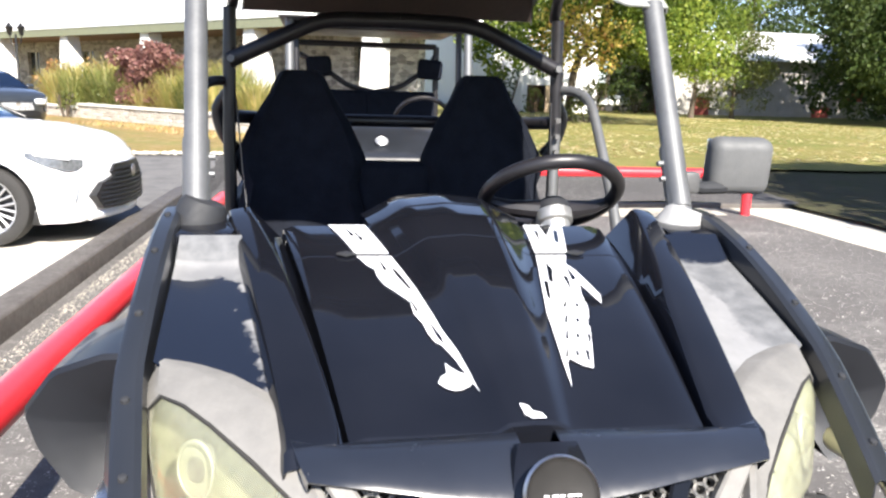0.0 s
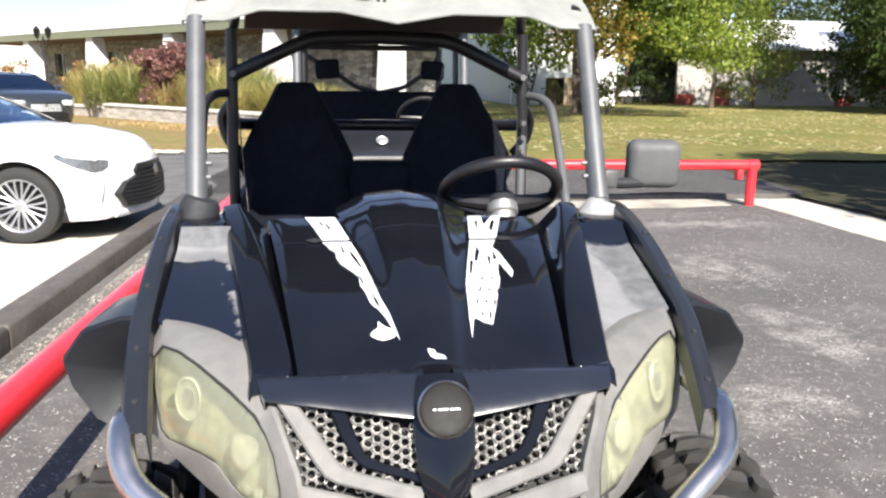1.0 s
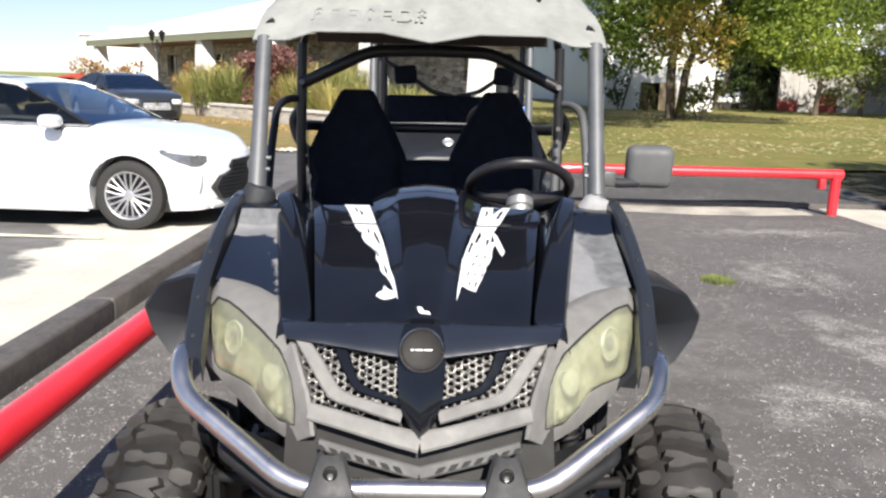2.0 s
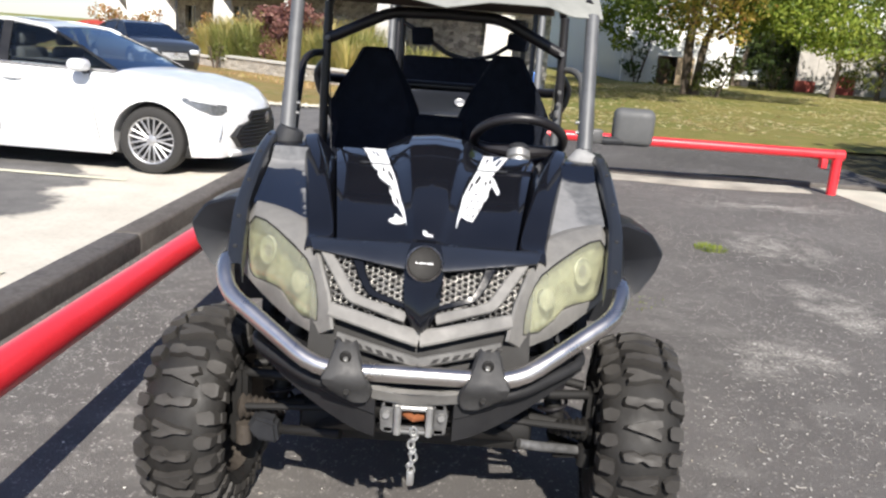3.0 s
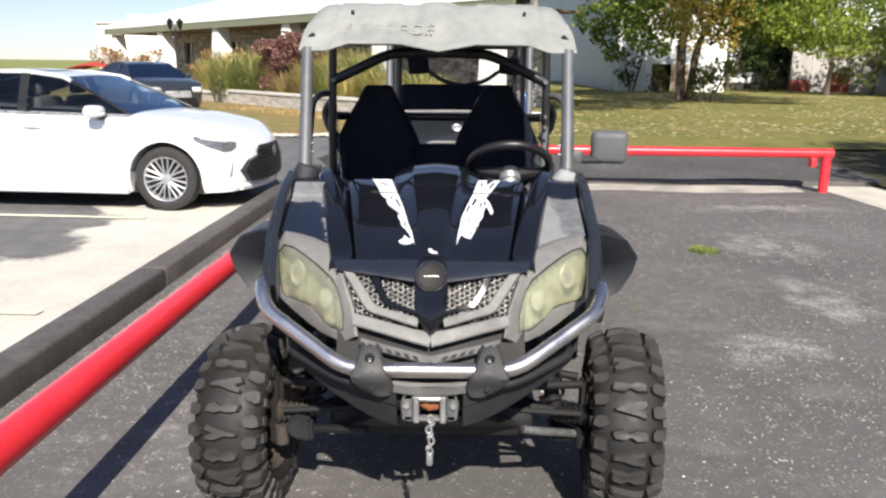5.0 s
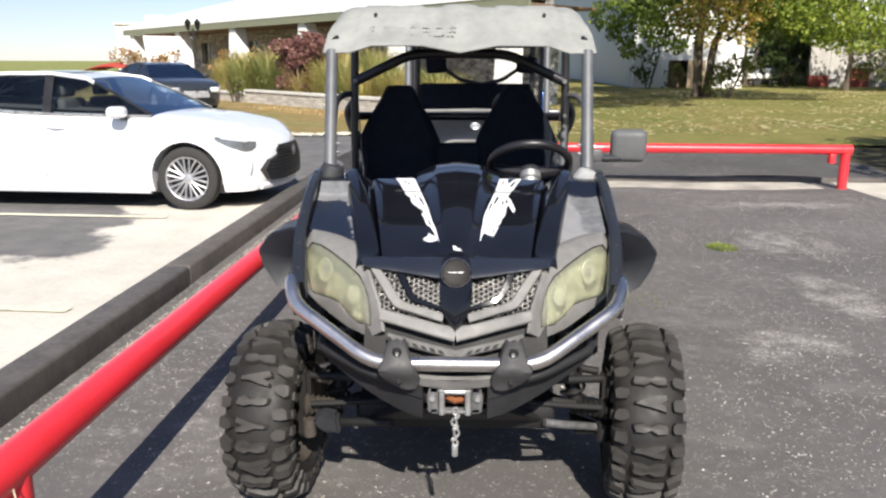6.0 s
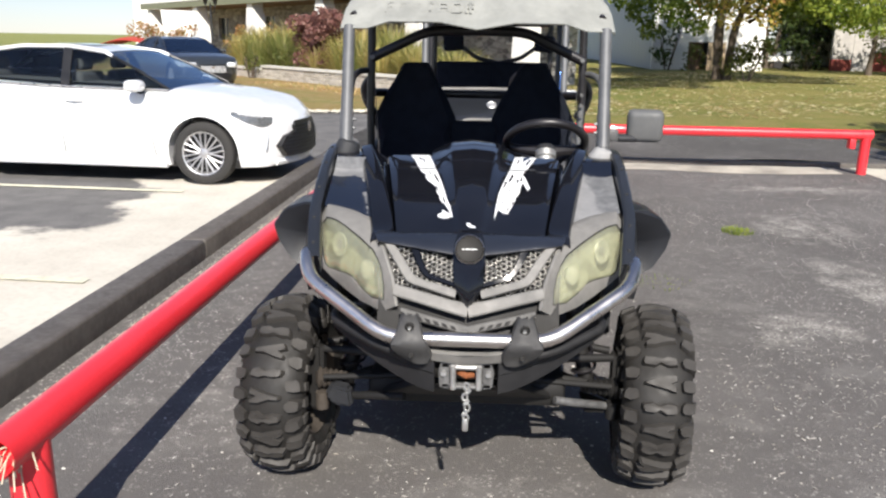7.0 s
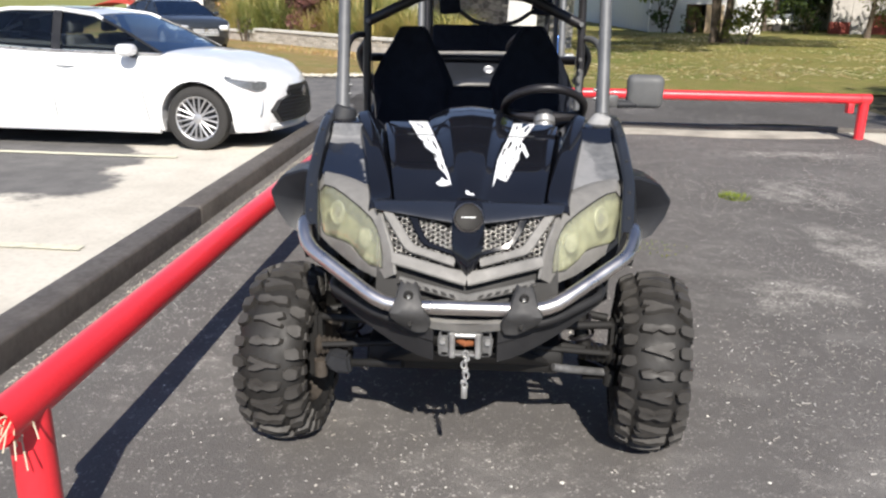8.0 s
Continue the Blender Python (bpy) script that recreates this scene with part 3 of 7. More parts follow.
for k, (cx, cy) in enumerate(((0.100, -0.135), (0.114, -0.093), (0.127, -0.051), (0.141, -0.006))):
    d, w = Vector((0.30, 1.0)).normalized(), 0.0165 + 0.0015 * k
    side = Vector((d.y, -d.x))
    for f0, f1 in ((-1, -0.80), (0.80, 1)):
        c = Vector((cx, cy))
        p = [c + side * w * f0 - d * 0.013, c + side * w * f1 - d * 0.011, c + side * w * f1 * 0.95 + d * 0.012, c + side * w * f0 * 0.9 + d * 0.010]
        worn([(v.x + rnd.uniform(-0.001, 0.001), v.y + rnd.uniform(-0.002, 0.002)) for v in p])
    p = [c - side * w * 0.7 + d * 0.0150, c + side * w * 0.8 + d * 0.0150, c + side * w * 0.7 + d * 0.0175, c - side * w * 0.6 + d * 0.0170]
    worn([(v.x, v.y) for v in p])
    worn([(cx - 0.003, cy - 0.006), (cx + 0.001, cy - 0.005), (cx + 0.003, cy + 0.005), (cx - 0.001, cy + 0.006)])
for pts in ([(-0.133, 0.150), (-0.119, 0.103), (-0.107, 0.050), (-0.113, 0.058), (-0.128, 0.109)], [(-0.096, -0.040), (-0.083, -0.087), (-0.081, -0.110), (-0.089, -0.087)], [(-0.190, 0.350), (-0.170, 0.285), (-0.174, 0.272)],
            [(-0.205, 0.375), (-0.186, 0.310), (-0.190, 0.300)], [(-0.152, 0.186), (-0.140, 0.130), (-0.145, 0.126)], [(-0.118, 0.036), (-0.106, -0.014), (-0.110, -0.018)],
            [(0.137, 0.155), (0.140, 0.126), (0.125, 0.070), (0.121, 0.081)], [(0.168, 0.138), (0.169, 0.085), (0.160, 0.080)], [(0.186, 0.375), (0.213, 0.381), (0.180, 0.300)],
            [(0.165, 0.340), (0.171, 0.330), (0.156, 0.260)], [(0.205, 0.340), (0.212, 0.335), (0.190, 0.250), (0.187, 0.270)], [(0.150, 0.100), (0.157, 0.094), (0.147, 0.040)], [(0.112, 0.080), (0.118, 0.075), (0.104, 0.010), (0.102, 0.024)]):
    worn(pts)
for s in (-1, 1):
    part("hood_clip", slabbed([(s * 0.204 - 0.018, SEAM, edge_z(SEAM) + 0.003), (s * 0.204, SEAM + 0.008, edge_z(SEAM) + 0.005), (s * 0.204 + 0.018, SEAM, edge_z(SEAM) + 0.003), (s * 0.204, SEAM - 0.010, edge_z(SEAM) + 0.001)], (0, 0, 0.004), 0.001), BLACK_PLASTIC, utv)


# fender ridge beside the hood: its inner wall, broad top and outer wall
def ridge_x(y):
    t = max(0.0, min(1.0, (y + 0.275) / 0.60))
    inner = hood_half(y) + 0.012 + 0.050 * t ** 1.5
    return inner, inner + 0.060 - 0.022 * t ** 2, edge_z(y) + 0.002 + 0.040 * t


def panel_z(y):
    return 1.018 + 0.315 * y - 0.05 * max(0.0, y) ** 1.3


def ridge(s):
    rows = []
    for j in range(23):
        y = -0.292 + 0.652 * j / 22
        xi, xo, z = ridge_x(y)
        low = min(z - 0.014, panel_z(y)) - 0.012
        rows.append(flipped([(hood_half(y) + 0.003, y, edge_z(y) - 0.045), (hood_half(y) + 0.005, y, edge_z(y) - 0.018), (xi - 0.004, y, z - 0.004), (xi + 0.001, y, z - 0.0008), (xi + 0.006, y, z), (xo - 0.008, y, z - 0.004), (xo - 0.002, y, z - 0.006), (xo + 0.001, y, z - 0.010), (xo + 0.007, y, low)], s))
    rows.insert(0, [p + Vector((0, -0.012, -0.020)) for p in rows[0]])
    rows.append([p + Vector((0, 0.012, -0.06)) for p in rows[-1]])
    return sheet(bmesh.new(), rows, 0.003)


def panel_at(t, q):
    """A place on the right sunk fender panel: t from front to rear, q from the inside out."""
    y = (-0.222 + 0.128 * q) * (1 - t) + 0.160 * t
    xi, xo = ridge_x(y)[1] + 0.003, 0.466 + 0.012 * t
    return Vector((xi + (xo - xi) * q, y, panel_z(y) - 0.005 * math.sin(math.pi * q)))


def sunk(s):
    rows = [flipped([panel_at(j / 14, k / 8) for k in range(9)], s) for j in range(15)]
    rows.append([p + Vector((0, 0.006, 0.006)) for p in rows[-1]])
    rows.append([Vector((p.x, 0.207, 1.098)) for p in rows[-2]])
    rows.append([Vector((p.x, 0.213, 1.101)) for p in rows[-3]])
    return sheet(bmesh.new(), rows, 0.003)


def shelf(s):
    """The level top behind the sunk panel, on which the roof post stands."""
    rows = []
    for y, z in ((0.213, 1.080), (0.2135, 1.098), (0.219, 1.101), (0.28, 1.104), (0.36, 1.108), (0.395, 1.104), (0.400, 1.05)):
        rows.append(flipped([(0.395, y, z), (0.44, y, z), (0.487, y, z)], s))
    return sheet(bmesh.new(), rows, 0.003)


def rubbed_paint(name, build):
    """Gloss paint worn through to grey in patches with ragged edges."""
    n = Nodes(name)
    sep = n.t.nodes.new("ShaderNodeSeparateXYZ")
    n.link(n.co, sep.inputs[0])
    rag = n.math("SUBTRACT", n.noise(16, 6, 0.65), 0.5)
    mask, bare = build(n, sep.outputs[0], sep.outputs[1], rag)
    primer = n.ramp(n.noise(34, 5, 0.6), (0.35, (0.105, 0.108, 0.112)), (0.65, (0.165, 0.168, 0.172)))
    pale = n.ramp(n.noise(9, 5, 0.6), (0.35, (0.16, 0.162, 0.166)), (0.65, (0.245, 0.245, 0.247)))
    grey = n.mix(bare, primer, pale)
    n.set(color=n.mix(mask, (0.006, 0.008, 0.014), grey), rough=n.ramp(mask, (0.4, 0.25), (0.6, 0.62)), coat=n.math("SUBTRACT", 1.0, mask), coat_rough=0.08)
    return n.mat


def step(n, v, edge, soft=0.006):
    m = n.t.nodes.new("ShaderNodeMapRange")
    m.inputs[1].default_value, m.inputs[2].default_value = edge - soft, edge + soft
    n.link(v, m.inputs[0])
    return m.outputs[0]


def left_wear(n, x, y, rag):
    rear = step(n, n.math("ADD", y, n.math("MULTIPLY", rag, 0.15)), 0.100)
    inner = n.math("MULTIPLY", step(n, n.math("ADD", n.math("ADD", x, n.math("MULTIPLY", y, 0.25)), n.math("MULTIPLY", rag, 0.10)), -0.352), step(n, n.noise(11, 3), 0.46, 0.02))
    bare = n.math("MULTIPLY", step(n, n.math("SUBTRACT", 0.166, y), 0.0, 0.003), step(n, n.noise(22, 4), 0.40, 0.05))
    return n.math("MAXIMUM", rear, inner), bare


def right_wear(n, x, y, rag):
    v = n.math("ADD", n.math("SUBTRACT", 0.158, y), n.math("MULTIPLY", rag, 0.05))
    w = n.math("ADD", n.math("ADD", x, n.math("MULTIPLY", y, 0.10)), n.math("MULTIPLY", rag, 0.11))
    return step(n, v, 0.0), n.math("SUBTRACT", 1.0, step(n, w, 0.395, 0.008))


RUBBED_LEFT, RUBBED_RIGHT = rubbed_paint("paint rubbed through", left_wear), rubbed_paint("paint sanded to grey", right_wear)


def strip_at(t):
    """The outer strip's middle at a place from front to rear."""
    x = 0.494 - 0.115 * max(0.0, 0.30 - t) + 0.026 * max(0.0, t - 0.30)
    return Vector((x, -0.325 + 0.68 * t, 0.865 + 0.265 * (1 - (1 - t) ** 1.7)))


def strip(s):
    rows = []
    for j in range(21):
        t = 0.03 + 0.97 * j / 20
        p = strip_at(t)
        x, y, z = p
        q = min(1.0, 0.25 + 1.3 * t)
        rows.append(flipped([(x - 0.024, y, z - 0.05), (x - 0.020, y, z - 0.004), (x - 0.012, y, z), (x + 0.010, y, z - 0.003), (x + 0.016, y, z - 0.008), (x + 0.026, y + 0.008, z - 0.012 - 0.060 * q), (x + 0.032, y + 0.018, z - 0.012 - 0.128 * q)], s))
    return sheet(bmesh.new(), rows, 0.003)


both("fender_ridge", ridge, GLOSS, utv, "", 28)
part("fender_panel", sunk(-1), RUBBED_LEFT, utv, "black fender panel with rubbed grey patches", 40)
part("fender_panel", sunk(1), RUBBED_RIGHT, utv, "fender panel sanded down to pale grey", 40)
both("fender_shelf", shelf, GLOSS, utv, "", 40)
both("fender_strip", strip, SATIN, utv, "black plastic edge strip with bolts", 30)
for s in (-1, 1):
    for t in (0.10, 0.24, 0.45, 0.68, 0.9):
        p = strip_at(t)
        part("bolt", lathe(bmesh.new(), [(0.001, 0.004), (0.005, 0.003), (0.006, 0.0), (0.006, -0.004)], 12, Matrix.Translation((s * p.x, p.y, p.z - 0.001)) @ Matrix.Rotation(radians(-90), 4, "Y") @ Matrix.Rotation(radians(-20), 4, "Z")), BLACK_PLASTIC, utv)

# lamp surrounds and lamps, built on a slanting plane
BEZ_N = Vector((0.717, 0.689, -0.104)).normalized()
BEZ_P = Vector((-0.457, -0.125, 1.0))


def on_bezel(x, z, out=0.0):
    """The place on the left lamp's plane at that x and z."""
    y = BEZ_P.y - (BEZ_N.x * (x - BEZ_P.x) + BEZ_N.z * (z - BEZ_P.z)) / BEZ_N.y
    return Vector((x, y, z)) - BEZ_N * out


LAMP = [(-0.466, 0.935), (-0.446, 0.959), (-0.414, 0.959), (-0.378, 0.949), (-0.322, 0.926), (-0.280, 0.905), (-0.260, 0.882), (-0.248, 0.855), (-0.240, 0.812), (-0.241, 0.772), (-0.282, 0.767), (-0.320, 0.785), (-0.345, 0.806), (-0.376, 0.809), (-0.440, 0.805), (-0.456, 0.816), (-0.469, 0.883)]
RIM = [(-0.482, 0.945, 0.010), (-0.458, 0.990, 0.035), (-0.420, 0.985, 0.055), (-0.365, 0.977, 0.075), (-0.294, 0.962, 0.085), (-0.270, 0.942, 0.050), (-0.257, 0.928, 0.016), (-0.240, 0.897, 0.0), (-0.217, 0.843, 0.0), (-0.203, 0.768, 0.0),
       (-0.243, 0.735, 0.0), (-0.318, 0.738, 0.0), (-0.370, 0.752, 0.0), (-0.425, 0.772, 0.0), (-0.480, 0.800, 0.0), (-0.492, 0.835, 0.0), (-0.490, 0.890, 0.004)]


def surround(s):
    bm = bmesh.new()
    rings = []
    n = len(LAMP)
    for blend, out in ((1.0, -0.05), (1.0, -0.006), (0.94, 0.001), (0.22, 0.006), (0.08, 0.005), (0.0, 0.0), (0.0, -0.03)):
        ring = []
        for (ax, az), (bx, bz, back) in zip(LAMP, RIM):
            deep = 0.045 if out < -0.04 else 0.0
            ring.append(flipped([on_bezel(ax + (bx - ax) * blend, az + (bz - az) * blend, out + deep) + Vector((0, back * blend + deep, 0))], s)[0])
        rings.append(ring + ring[:1])
    sheet(bm, rings)
    bmesh.ops.remove_doubles(bm, verts=bm.verts[:], dist=0.0002)
    return bm


def lens(s):
    bm = bmesh.new()
    c = (sum(p[0] for p in LAMP) / len(LAMP), sum(p[1] for p in LAMP) / len(LAMP))
    rings = []
    for k, out in ((1.0, 0.001), (0.9, 0.009), (0.7, 0.015), (0.4, 0.018), (0.0, 0.019)):
        ring = [flipped([on_bezel(c[0] + (x - c[0]) * k, c[1] + (z - c[1]) * k, out)], s)[0] for x, z in LAMP]
        rings.append(ring + ring[:1])
    sheet(bm, rings)
    bmesh.ops.remove_doubles(bm, verts=bm.verts[:], dist=0.0002)
    return bm


def lamp_back(s):
    bm = bmesh.new()
    a = [flipped([on_bezel(x, z, -0.004)], s)[0] for x, z in LAMP]
    b = [p + Vector((s * -0.0, 0.045, -0.004)) for p in a]
    sheet(bm, [a + a[:1], b + b[:1]])
    bm.faces.new([bm.verts.new(p) for p in b])
    return bm


def bowl(s, x, z, r, depth):
    c = on_bezel(x, z, -0.012)
    n = Vector(BEZ_N)
    c, n = flipped([c], s)[0], flipped([n], s)[0]
    m = Matrix.Translation(c) @ n.to_track_quat("X", "Z").to_matrix().to_4x4()
    return lathe(bmesh.new(), [(r * 1.15, -0.004), (r, -0.004), (r * 0.8, depth * 0.5), (r * 0.4, depth * 0.9), (0.001, depth)], 28, m)


for s in (-1, 1):
    b = part("lamp_surround", surround(s), GREY_PLASTIC, utv, "weathered grey lamp surround", 40)
    h = part("headlight", lamp_back(s), LAMP_DARK, utv, "headlight with a yellowed lens")
    part("lens", lens(s), LENS, h, "yellowed clear plastic lens", 60).visible_shadow = False
    part("gasket", tube(bmesh.new(), flipped([on_bezel(x, z, 0.002) for x, z in LAMP], s), 0.0028, 6, closed=True), RUBBER_DARK, h)
    part("bowl", bowl(s, -0.395, 0.888, 0.030, 0.024), LAMP_BOWL, h)
    part("projector", bowl(s, -0.395, 0.888, 0.014, 0.010), GALV, h)
    part("reflector", bowl(s, -0.300, 0.842, 0.024, 0.026), LAMP_BOWL, h)
    cb, nb = flipped([on_bezel(-0.395, 0.888, -0.004), Vector(BEZ_N)], s)
    mb = Matrix.Translation(cb) @ nb.to_track_quat("X", "Z").to_matrix().to_4x4()
    part("reflector_ring", tube(bmesh.new(), [mb @ Vector((0, 0.033 * math.cos(a), 0.033 * math.sin(a))) for a in [q * math.tau / 28 for q in range(28)]], 0.0025, 7, closed=True), LAMP_BOWL, h)
    for k in range(3):
        part("indicator_rib", bowl(s, -0.262 - 0.016 * k, 0.787 + 0.002 * k, 0.008, 0.006), LAMP_BOWL, h)


# nose panel, beak, badge, grille
def grille_at(x, z, out=0.0):
    """A place on the sloping grille plane."""
    y = -0.35 - (0.92 - z) * (0.10 / 0.19)
    return Vector((x, y + 0.06 * max(0, abs(x) - 0.10), z)) + Vector((0, -0.885, 0.466)) * out


def nose(s):
    rows = []
    for k in range(17):
        t = k / 16
        xt, xl = 0.291 - 0.267 * t, 0.264 - 0.240 * t
        top = Vector((xt, -0.284 + 0.040 * max(0.0, 0.25 - t) / 0.25, 0.950 + 0.006 * t))
        low = grille_at(xl, 0.930 - 0.030 * t, 0.012)
        a, b = top.lerp(low, 0.22) + Vector((0, -0.009, 0.007)), top.lerp(low, 0.80) + Vector((0, -0.011, 0.006))
        rows.append(flipped([top + Vector((0, 0.04, -0.03)), top, a, b, low + Vector((0, -0.002, 0.003)), low, low + Vector((0, 0.03, -0.012))], s))
    rows.insert(0, [p + Vector((s * 0.001, 0.02, -0.022)) for p in rows[0]])
    return sheet(bmesh.new(), rows, 0.003)


both("nose_panel", nose, SCUFFED, utv, "scuffed gloss black nose panel", 50)
bm = bmesh.new()
rows = []
for z, w, d in ((0.962, 0.034, 0.012), (0.945, 0.040, 0.030), (0.915, 0.046, 0.036), (0.885, 0.046, 0.034), (0.86, 0.044, 0.038), (0.836, 0.042, 0.040), (0.812, 0.035, 0.040), (0.790, 0.022, 0.036), (0.778, 0.010, 0.032), (0.773, 0.003, 0.028)):
    c = grille_at(0, z)
    rows.append([Vector((x * w, c.y, c.z)) + Vector((0, -0.885, 0.466)) * (d * o) for x, o in ((-1.05, -0.6), (-1, 0.35), (-0.55, 0.8), (0, 1.12), (0.55, 0.8), (1, 0.35), (1.05, -0.6))])
sheet(bm, rows)
part("beak", bm, GLOSS, utv, "gloss black pointed beak", 30)
m = Matrix.Translation(grille_at(0, 0.912, 0.040)) @ Vector((0, -0.9, 0.44)).to_track_quat("X", "Z").to_matrix().to_4x4()
badge = part("badge", lathe(bmesh.new(), [(0.040, -0.012), (0.041, 0.002), (0.038, 0.006), (0.034, 0.004), (0.001, 0.004)], 40, m), BADGE_DARK, utv, "round dark badge with a bright ring")
part("badge_ring", lathe(bmesh.new(), [(0.0405, -0.004), (0.0425, 0.002), (0.040, 0.0065), (0.0385, 0.003)], 40, m, True), CHROME, badge)
bm = bmesh.new()
for k, w in enumerate((0.006, 0.009, 0.007, 0.01, 0.008)):
    box(bm, (0.0045, -0.020 + k * 0.0085, -0.0012), (0.0052, -0.020 + k * 0.0085 + w * 0.8, 0.0012), m=m)
part("badge_mark", bm, WHITE_DECAL, badge)

# dark backing, honeycomb mesh, grey chevrons
bm = bmesh.new()
sheet(bm, [[grille_at(-0.26 + 0.52 * k / 12, z, -0.035) for k in range(13)] for z in (0.95, 0.85, 0.72, 0.66)])
part("grille_back", bm, UNDER_BLACK, utv)


def honeycomb(s):
    bm = bmesh.new()
    a = 0.0088
    jig = random.Random(12 + s)
    k = 0
    for j in range(-1, 16):
        for i in range(-2, 20):
            x = 0.03 + i * a * 1.5 * 1.05
            z = 0.775 + (j + 0.5 * (i % 2)) * a * 1.732 * 0.82
            top = 0.936 - 0.20 * (0.24 - x)
            low = 0.800 + 0.14 * (x - 0.04)
            if not (0.042 < x < min(0.260, 0.214 + (z - 0.826) * 0.46) and low < z < top):
                continue
            ring = []
            for q in range(6):
                w = q * math.tau / 6
                ring.append((x + a * math.cos(w) + jig.uniform(-0.0008, 0.0008), z + a * 0.8 * math.sin(w) + jig.uniform(-0.0008, 0.0008)))
            f, b, g = [], [], []
            for (px, pz) in ring:
                qx, qz = x + (px - x) * 0.74, z + (pz - z) * 0.74
                f.append(bm.verts.new(flipped([grille_at(px, pz, -0.008)], s)[0]))
                b.append(bm.verts.new(flipped([grille_at(qx, qz, -0.006)], s)[0]))
                g.append(bm.verts.new(flipped([grille_at(qx, qz, -0.020)], s)[0]))
            for q in range(6):
                r = (q + 1) % 6
                bm.faces.new((f[q], f[r], b[r], b[q]))
                bm.faces.new((b[q], b[r], g[r], g[q]))
    return bm


both("grille_mesh", honeycomb, SILVER_MESH, utv, "silvery honeycomb grille mesh", 20)


def band(s, pts, widths, out=0.012, thick=0.022, mat=None):
    """A flat bar along points of the grille plane."""
    rows = []
    n = len(pts)
    for i, (x, z) in enumerate(pts):
        a, b = pts[max(0, i - 1)], pts[min(n - 1, i + 1)]
        d = Vector((b[0] - a[0], b[1] - a[1])).normalized()
        q = Vector((-d.y, d.x)) * widths[i] / 2
        p0, p1 = (x - q.x, z - q.y), (x + q.x, z + q.y)
        pm0, pm1 = (x - q.x * 0.75, z - q.y * 0.75), (x + q.x * 0.75, z + q.y * 0.75)
        rows.append(flipped([grille_at(*p0, out - thick), grille_at(*p0, out - 0.003), grille_at(*pm0, out), grille_at(*pm1, out), grille_at(*p1, out - 0.003), grille_at(*p1, out - thick)], s))
    return sheet(bmesh.new(), rows)


both("grille_chevron", lambda s: band(s, [(0.2365, 0.9330), (0.2345, 0.9303), (0.2035, 0.8905), (0.180, 0.8585), (0.1675, 0.8430), (0.155, 0.8355), (0.138, 0.8305), (0.117, 0.8255), (0.085, 0.8175), (0.035, 0.8045)], [0.023, 0.023, 0.027, 0.028, 0.027, 0.023, 0.0205, 0.0205, 0.022, 0.023], 0.008), GREY_PLASTIC, utv, "weathered grey grille chevron", 30)
both("grille_frame", lambda s: band(s, [(0.160, 0.926), (0.143, 0.886), (0.127, 0.860), (0.118, 0.852), (0.105, 0.847), (0.036, 0.8270)], [0.026, 0.021, 0.018, 0.016, 0.014, 0.010], 0.004), FRAME_BLACK, utv, "black inner grille frame", 30)
GREY_DARK = worn_plastic("darker weathered plastic", (0.070, 0.069, 0.067), (0.135, 0.132, 0.125), 0.8)
both("lower_chevron", lambda s: band(s, [(0.212, 0.8095), (0.155, 0.7975), (0.05, 0.7730), (0.0, 0.7635)], [0.0290, 0.0305, 0.0320, 0.036], 0.010), GREY_PLASTIC, utv, "weathered grey lower chevron", 30)
both("chin_bar", lambda s: band(s, [(0.19, 0.757), (0.12, 0.740), (0.0, 0.714)], [0.018, 0.021, 0.022], 0.006), GREY_DARK, utv, "", 30)


def chin_slots(s):
    bm = bmesh.new()
    for k in range(7):
        x = 0.03 + 0.024 * k
        z = 0.712 + 0.215 * x
        slab(bm, flipped([grille_at(x, z - 0.005, 0.0085), grille_at(x + 0.013, z - 0.002, 0.0085), grille_at(x + 0.019, z + 0.006, 0.0085), grille_at(x + 0.006, z + 0.003, 0.0085)], s), (0, 0.012, 0))
    return bm


both("chin_slots", chin_slots, RUBBER_DARK, utv)

# chrome bumper tube, plates, lower guard, winch
bm = tubed([(-0.492, -0.16, 0.868), (-0.488, -0.29, 0.874), (-0.462, -0.365, 0.826), (-0.225, -0.505, 0.705), (0.225, -0.505, 0.705), (0.462, -0.365, 0.826), (0.488, -0.29, 0.874), (0.492, -0.16, 0.868)], 0.0205, 18, 0.06)
part("bumper_tube", bm, CHROME, utv, "bent chrome bumper tube")


PLATE_GREY = worn_plastic("worn plate coating", (0.030, 0.030, 0.031), (0.085, 0.084, 0.082), 0.7)


def plate(s):
    """A mounting plate bent over the tube: a narrow ear above, a broad foot below."""
    rows = []
    for z, x0, x1 in ((0.773, 0.143, 0.173), (0.768, 0.138, 0.178), (0.750, 0.133, 0.184), (0.730, 0.126, 0.190), (0.712, 0.118, 0.199), (0.697, 0.112, 0.206), (0.682, 0.105, 0.204), (0.662, 0.099, 0.190), (0.645, 0.101, 0.172), (0.632, 0.108, 0.146)):
        y = -0.510 - 0.034 * math.exp(-((z - 0.697) / 0.036) ** 2)
        rows.append(flipped([(x0 - 0.004, y + 0.022, z)] + [(x0 + (x1 - x0) * k / 6, y + 0.006 * abs(k / 3 - 1) ** 3, z) for k in range(7)] + [(x1 + 0.004, y + 0.022, z)], s))
    return sheet(bmesh.new(), rows, 0.008)


def plate_hole(s, x, y, z, r):
    return lathe(bmesh.new(), [(r, 0.006), (r * 1.25, 0.0), (r * 1.25, -0.004), (r, -0.006), (r * 0.9, -0.003), (0.001, -0.003)], 20, Matrix.Translation((s * x, y, z)) @ Matrix.Rotation(radians(-90), 4, "Z") @ Matrix.Rotation(radians(180), 4, "Y"))


